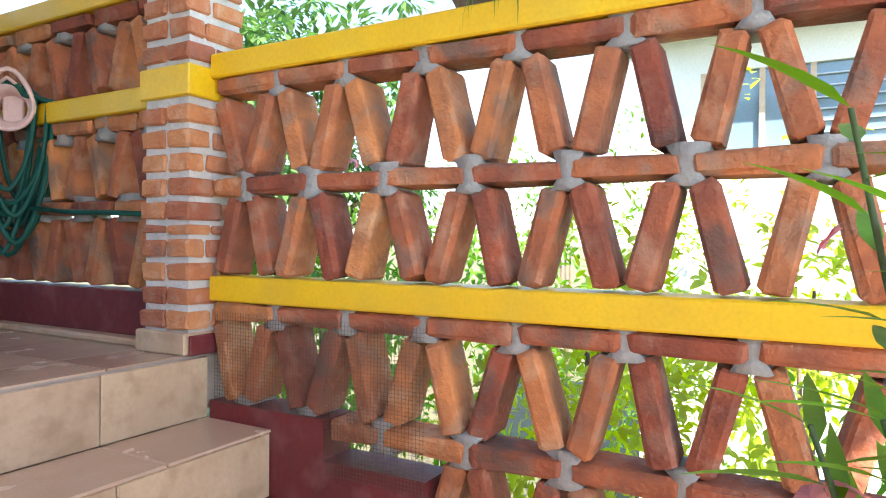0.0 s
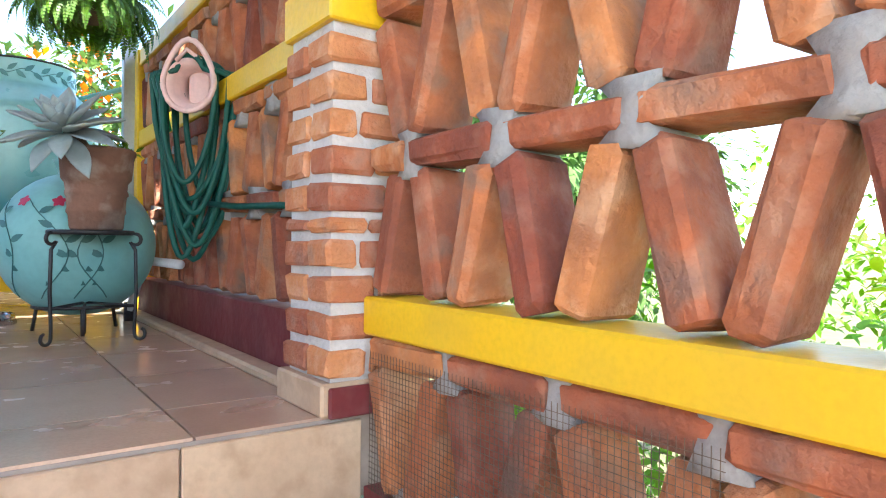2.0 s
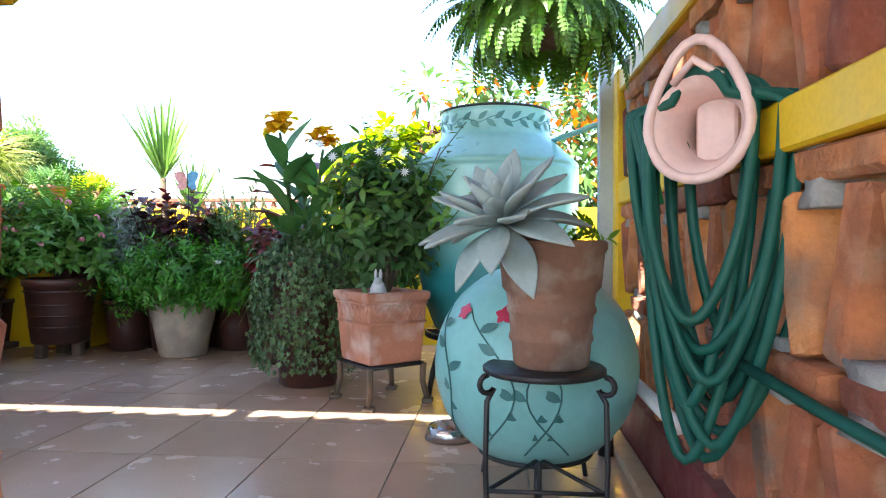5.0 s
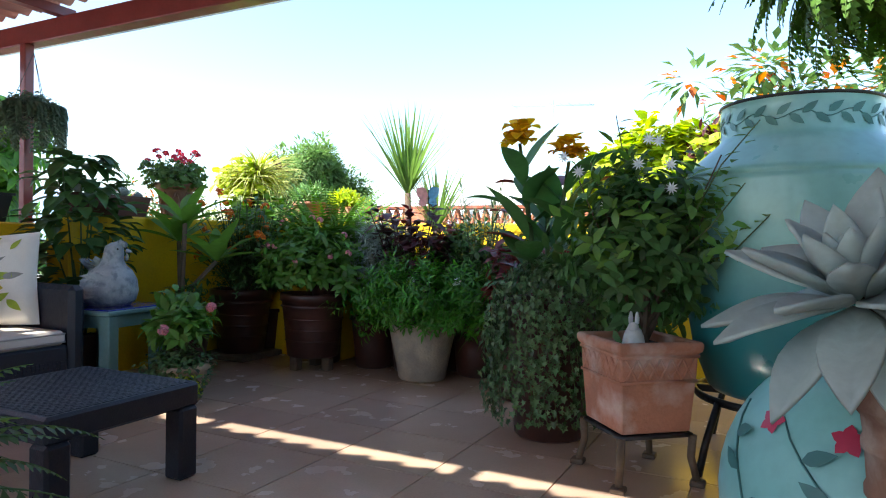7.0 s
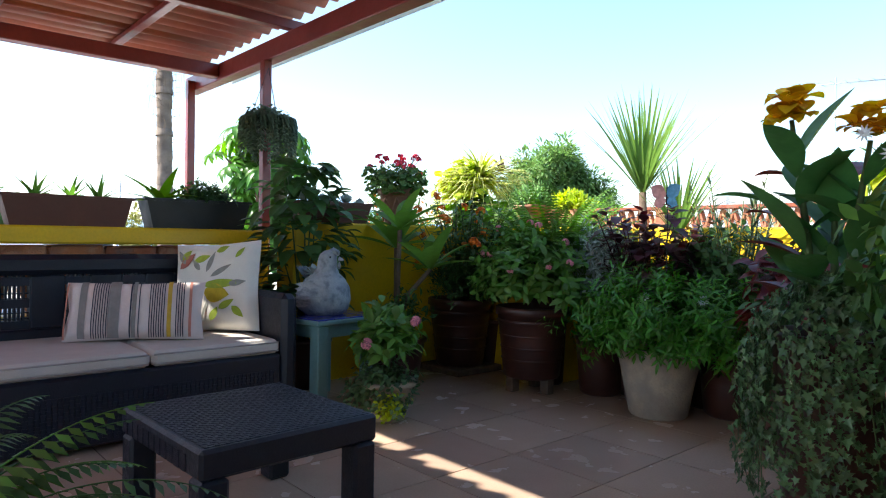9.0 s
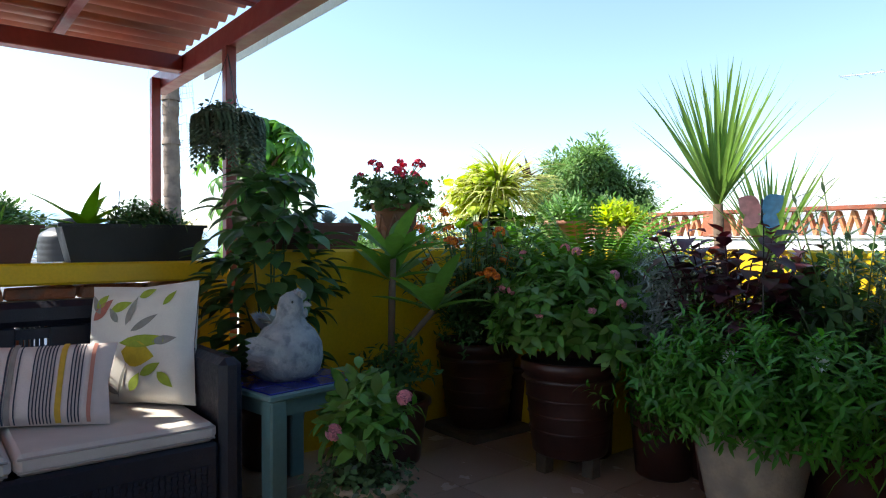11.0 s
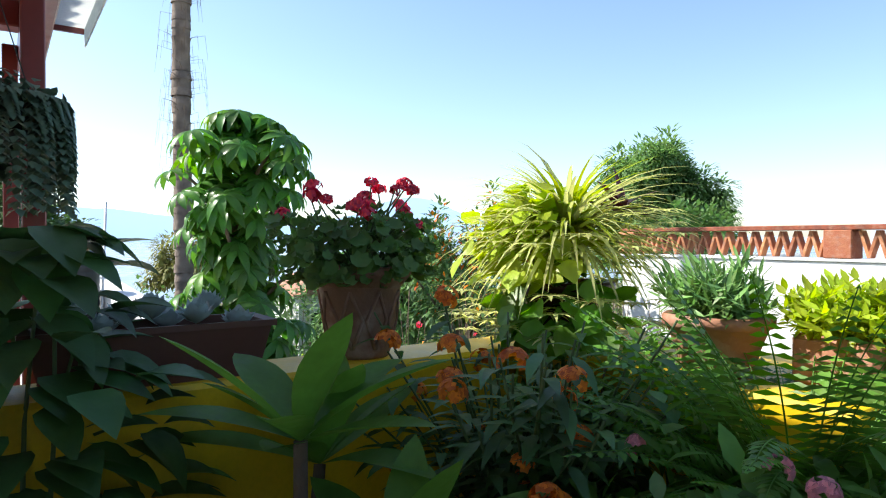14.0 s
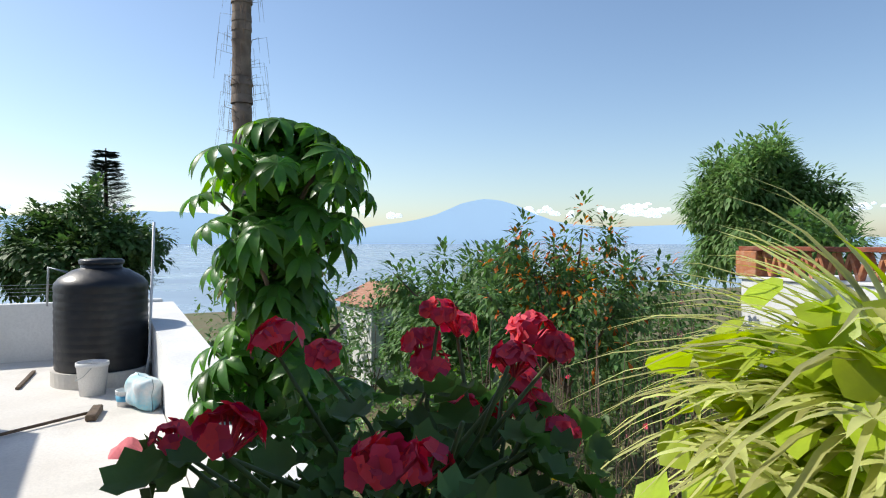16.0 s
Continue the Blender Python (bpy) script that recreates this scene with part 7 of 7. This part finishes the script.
# ---- far white house with brick lattice balustrade and stair rail ----
def far_terrace():
    t = thing("terrace_house", "white neighbouring house with an openwork brick balustrade", "house", (0, 0, 0))
    y = 11.1
    part("wall", Build().box((-9.7, y, G), (-1.0, y + 0.25, 1.08), None, 0.01), WHITE, t)
    part("side_wall", Build().box((-9.7, y + 0.26, G), (-9.45, y + 5, 1.08), None, 0.01), WHITE, t)
    part("floor_slab", Build().box((-9.44, y + 0.26, 0.8), (-1.0, y + 7, 0.95)), CONCRETE, t)
    part("coping", Build().box((-9.72, y - 0.03, 1.46), (-1.0, y + 0.24, 1.52), None, 0.008), BRICK, t, "brick coping")
    part("sill", Build().box((-9.72, y - 0.03, 1.081), (-1.0, y + 0.24, 1.12), None, 0.006), WHITE, t)
    for x in (-9.6, -6.45, -3.3):
        part("pier", Build().box((x - 0.16, y - 0.04, 1.12), (x + 0.16, y + 0.25, 1.46), None, 0.01), BRICK_ORANGE, t)
    bm = Build().box((-0.02, -0.06, -0.165), (0.02, 0.06, 0.165), None, 0.004).mesh("brick", BRICK_ORANGE)
    for i in range(88):
        x = -9.35 + i * 0.093
        if min(abs(x + 9.6), abs(x + 6.45), abs(x + 3.3)) < 0.19:
            continue
        part("brick", bm, None, t).matrix_basis = Matrix.Translation((x, y + 0.1, 1.29)) @ pose(0, 0, 0, 0, 17 if i % 2 else -17, 0)
    part("upper_block", Build().box((-6.3, y + 2.5, 0.95), (-1.0, y + 6.5, 2.25), None, 0.01), WHITE, t, "white rooftop room")
    part("chimney_block", Build().box((-7.2, y + 2.6, 0.95), (-6.6, y + 3.4, 1.85), None, 0.01), WHITE, t)
    part("steps", Build().face_list([(-6.6, y - 0.9, -2.2), (-1.0, y - 0.9, 0.9), (-1.0, y - 0.002, 0.9), (-6.6, y - 0.002, -2.2), (-6.6, y - 0.9, G), (-1.0, y - 0.9, G)], [(0, 1, 2, 3), (0, 4, 5, 1)], False), WHITE, t, "white outside stair")
    r = thing("stair_rail", "thin black iron stair rail on the white house", "railing", (0, y - 0.85, 0))
    part("top_rail", Build().tube([(-6.6, 0, -1.2), (-1.0, 0, 1.9)], 0.02, None, 6), BLACK_IRON, r)
    for i in range(38):
        x = -6.5 + i * 0.145
        z = -2.2 + (x + 6.6) * 3.1 / 5.6
        part("baluster", Build().tube([(x, 0, z), (x, 0, z + 1.0)], 0.009, None, 5), BLACK_IRON, r)


far_terrace()
t = thing("tv_antenna", "thin rooftop television antenna on a pole", "antenna", (-5.3, 15.6, 0.95))
part("mast", Build().tube([(0, 0, 0), (0, 0, 3.35)], 0.015, None, 6), GREY_METAL, t)
part("boom", Build().tube([(-0.95, -0.2, 3.25), (0.95, 0.2, 3.2)], 0.012, None, 6), GREY_METAL, t)
for k in range(9):
    x = -0.9 + k * 0.22
    part("element", Build().tube([(x, x * 0.21 - 0.25, 3.23), (x, x * 0.21 + 0.25, 3.23)], 0.005, None, 4), GREY_METAL, t)

# white house with tiled roof lower down
t = thing("lakeside_house", "white house with a red tiled roof among the trees", "house", (-25.5, 12.6, G))
part("wall", Build().box((-1.6, -1.3, 0), (1.6, 1.3, 2.6), None, 0.01), WHITE, t)
part("roof", Build().face_list([(-1.8, -1.5, 2.6), (1.8, -1.5, 2.6), (1.8, 1.5, 2.6), (-1.8, 1.5, 2.6), (-1.8, 0, 3.3), (1.8, 0, 3.3)], [(0, 1, 5, 4), (2, 3, 4, 5), (1, 2, 5), (3, 0, 4), (3, 2, 1, 0)], False), TERRACOTTA, t, "red tiled roof")
for y in (-0.6, 0.5):
    part("window", Build().box((1.58, y - 0.25, 1.2), (1.615, y + 0.25, 2.0)), BLACK_PLASTIC, t)

# garden house seen through the stair wall
t = thing("garden_house", "white garden house with a wide louvred window", "house", (6.6, -1.7, G))
part("wall", Build().box((0, -2.6, 0), (0.25, 1.6, 4.4)), WHITE, t)
part("wall", Build().box((0, -2.6, 5.6), (0.25, 1.6, 6.0)), WHITE, t)
part("wall", Build().box((0, 0.95, 4.4), (0.25, 1.6, 5.6)), WHITE, t)
part("wall", Build().box((0, -2.6, 4.4), (0.25, -1.3, 5.6)), WHITE, t)
part("roof", Build().box((-0.7, -3.0, 6.0), (4, 1.9, 6.12), None, 0.02), WHITE, t)
part("room", Build().box((0.26, -2.5, 0), (3.5, 1.5, 5.99)), WHITE, t)
w = part("window", Build().box((0.06, -1.3, 4.4), (0.12, 0.95, 5.6)), material("window glass", (0.16, 0.24, 0.3), 0.08, vary=0.1, scale=2, coat=0.5), t, "bluish window glass")
for y in (-1.28, -0.2, 0.3, 0.92):
    part("mullion", Build().box((0.0, y - 0.03, 4.4), (0.055, y + 0.03, 5.6)), STEP_TILE, w)
for k in range(9):
    part("louvre", Build().box((0.02, -1.25, 4.46 + k * 0.125), (0.05, -0.23, 4.475 + k * 0.125)), GREY_METAL, w)

# oleander by the steps, trough on the stair wall
t = thing("potted_oleander", "pink oleander with long leaves in a pot on the landing", "potted plant", (-0.52, -2.06, -0.69))
pot(t, TERRACOTTA, 0.14, 0.18, 0.32)
tips = [(rnd(-0.25, 0.2), rnd(-0.2, 0.22), rnd(0.75, 1.4)) for i in range(12)]
stems(t, (0, 0, 0.3), tips, 0.007)
b = Build()
fl = Build()
for p in tips:
    p = Vector(p)
    for k in range(14):
        q = Vector((0, 0, 0.3)).lerp(p, 0.45 + 0.55 * k / 13)
        a = k * 2.1
        b.leaf(q, (math.cos(a), math.sin(a), rnd(0.2, 0.8)), (0, 0, 1), rnd(0.15, 0.2), 0.026, 0.35, 0.2, 5, shape=0.2)
for p in tips[:5]:
    cluster(fl, Vector(p) * 0.86, Vector((0, 0, 1)), 6, 0.05, 0.026)
part("foliage", b, LEAF_FRESH, t)
part("blossom", fl, PETAL_PINK, t, "pink blossom")
t = box_planter("wooden_trough", "rough wooden trough with trailing grass on the stair wall", (0.18, -1.35, 1.062), (0.07, 0.42, 0.1), BARK)
rosette(t, Vector((0, 0.25, 0.1)), 60, 0.26, 0.01, LEAF_MID, 0.2, 1.6, 1.6, 0.2, 5, joined=True, name="grass")
rosette(t, Vector((0, 0.0, 0.1)), 50, 0.24, 0.01, LEAF_FRESH, 0.2, 1.6, 1.6, 0.2, 5, joined=True, name="grass")

# chicken wire on the lowest openings
t = thing("wire_mesh", "fine chicken wire fixed over the lowest wall openings", "mesh", (0, 0, 0))
wm = Build()
for i in range(70):
    y = -0.03 - i * 0.0125
    z0 = -0.17 if y > -0.52 else -0.34
    wm.box((0.0925, y - 0.0004, z0), (0.0937, y + 0.0004, 0.15), Matrix.Shear("XY", 4, (0, 0)))
for k in range(39):
    z = -0.34 + k * 0.0125
    wm.box((0.091, -0.9, z - 0.0004), (0.0922, -0.53 if z < -0.17 else -0.03, z + 0.0004))
tagged(part("wire", wm, BARK, t), kind="stuff")

# cloud bank over the far hills
ct = Build()
for i in range(46):
    a = radians(rnd(-26, 62))
    c = Vector((-math.cos(a) * 4300, math.sin(a) * 4300, rnd(170, 230)))
    w = rnd(60, 170)
    for k in range(5):
        o = c + Vector((rnd(-5, 5), rnd(-w, w), rnd(-12, 16)))
        r = rnd(14, 34)
        ct.lathe([(0.5, -r * 0.35), (r * 0.7, -r * 0.3), (r, 0), (r * 0.8, r * 0.4), (r * 0.4, r * 0.62), (0.5, r * 0.7)], o, 14)
# clouds carry a pale glow of their own in place of bright daylight
CLOUD.node_tree.nodes["Principled BSDF"].inputs["Emission Color"].default_value = (0.75, 0.85, 0.95, 1)
CLOUD.node_tree.nodes["Principled BSDF"].inputs["Emission Strength"].default_value = 0.45
structure("backdrop_clouds", ct, CLOUD, "low white clouds along the far hills", "clouds")

t = thing("butterfly_ornament", "small painted metal butterfly ornament on a stick", "ornament", (-2.4, 3.98, 0.4))
part("stick", Build().tube([(0, 0, 0), (0, 0, 0.74)], 0.003, None, 5), BLACK_IRON, t)
part("body", Build().tube([(0, -0.01, 0.7), (0, -0.012, 0.79)], 0.006, 0.004, 6), BLACK_IRON, t)
for s, mt in ((-1, material("pink enamel", (0.7, 0.3, 0.3), 0.35, vary=0.3, scale=40)), (1, material("blue enamel", (0.08, 0.35, 0.6), 0.35, vary=0.4, scale=40))):
    part("wing", Build().leaf((0, -0.012, 0.74), (s, -0.3, 0.7), (0, -1, 0), 0.1, 0.075, 0.2, 0.1, 6, shape=0.7), mt, t)
    part("wing", Build().leaf((0, -0.012, 0.73), (s, -0.3, -0.5), (0, -1, 0), 0.075, 0.06, 0.2, 0.1, 6, shape=0.7), mt, t)


# ---- single bricks and tiles of walls and floor ----
for z0, z1, flip, n in ((0.625, 0.915, False, 11), (0.274, 0.56, True, 11), (-0.165, 0.122, False, 11), (-0.515, -0.228, True, 11)):
    n0 = 0 if z0 > -0.4 else 3
    lattice_bricks(wall_stair, -0.145 + 0.073 - n0 * 0.292, z0, z1, n - n0, 0.0, X0, flip, LEAN)
flat_course(wall_stair, -0.004, -3.3, 0.915, X0, -0.146 + 0.146)
flat_course(wall_stair, -0.004, -0.148, 0.561, X0)
flat_course(wall_stair, -0.148, -3.3, 0.561, X0)
flat_course(wall_stair, -0.004, -3.3, 0.122, X0, 0.0)
flat_course(wall_stair, -0.53, -0.732, -0.228, X0)
flat_course(wall_stair, -0.732, -3.3, -0.228, X0)
for z0, z1, flip in ((0.2, 0.5, True), (0.562, 0.838, False), (0.99, 1.278, False)):
    lattice_bricks(wall_hose, HY - 0.05, z0, z1, 8, 0.0, X0, flip, LEAN)
flat_course(wall_hose, HY - 0.03, 0.25, 0.839, X0)
flat_course(wall_hose, HY - 0.03, 0.25, 0.5, X0, 0.146)
flat_course(wall_hose, HY - 0.03, 0.25, 1.279, X0)

TW = 0.445
edge = Build().box((0.003, 0.003, -0.012), (TW - 0.003, 0.262, 0.0)).mesh("tile", TILE)
for i in range(11):
    part("tile", edge, None, slab).matrix_basis = Matrix.Translation((-0.283 - 4.45 + i * TW , 0.02, 0))
tile_meshes = [Build().box((0.003, 0.003, -0.012), (TW - 0.003, TW - 0.003, 0.0)).mesh("tile", TILE) for i in range(2)]
for i in range(11):
    for j in range(1, 12):
        x, y = -0.283 - 4.45 + i * TW, 0.285 - TW + j * TW
        if y < 0:
            continue
        if x > 0.1:
            continue
        ob = part("tile", tile_meshes[(i + j) % 2], None, slab)
        ob.matrix_basis = Matrix.Translation((x, y, 0))
for i in range(6):
    for j in range(8):
        ob = part("tile", tile_meshes[(i + j) % 2], None, pavement)
        ob.matrix_basis = Matrix.Translation((-0.313 - 4 * TW + i * TW - 0.17, -0.9 - (j + 1) * TW, -0.69))
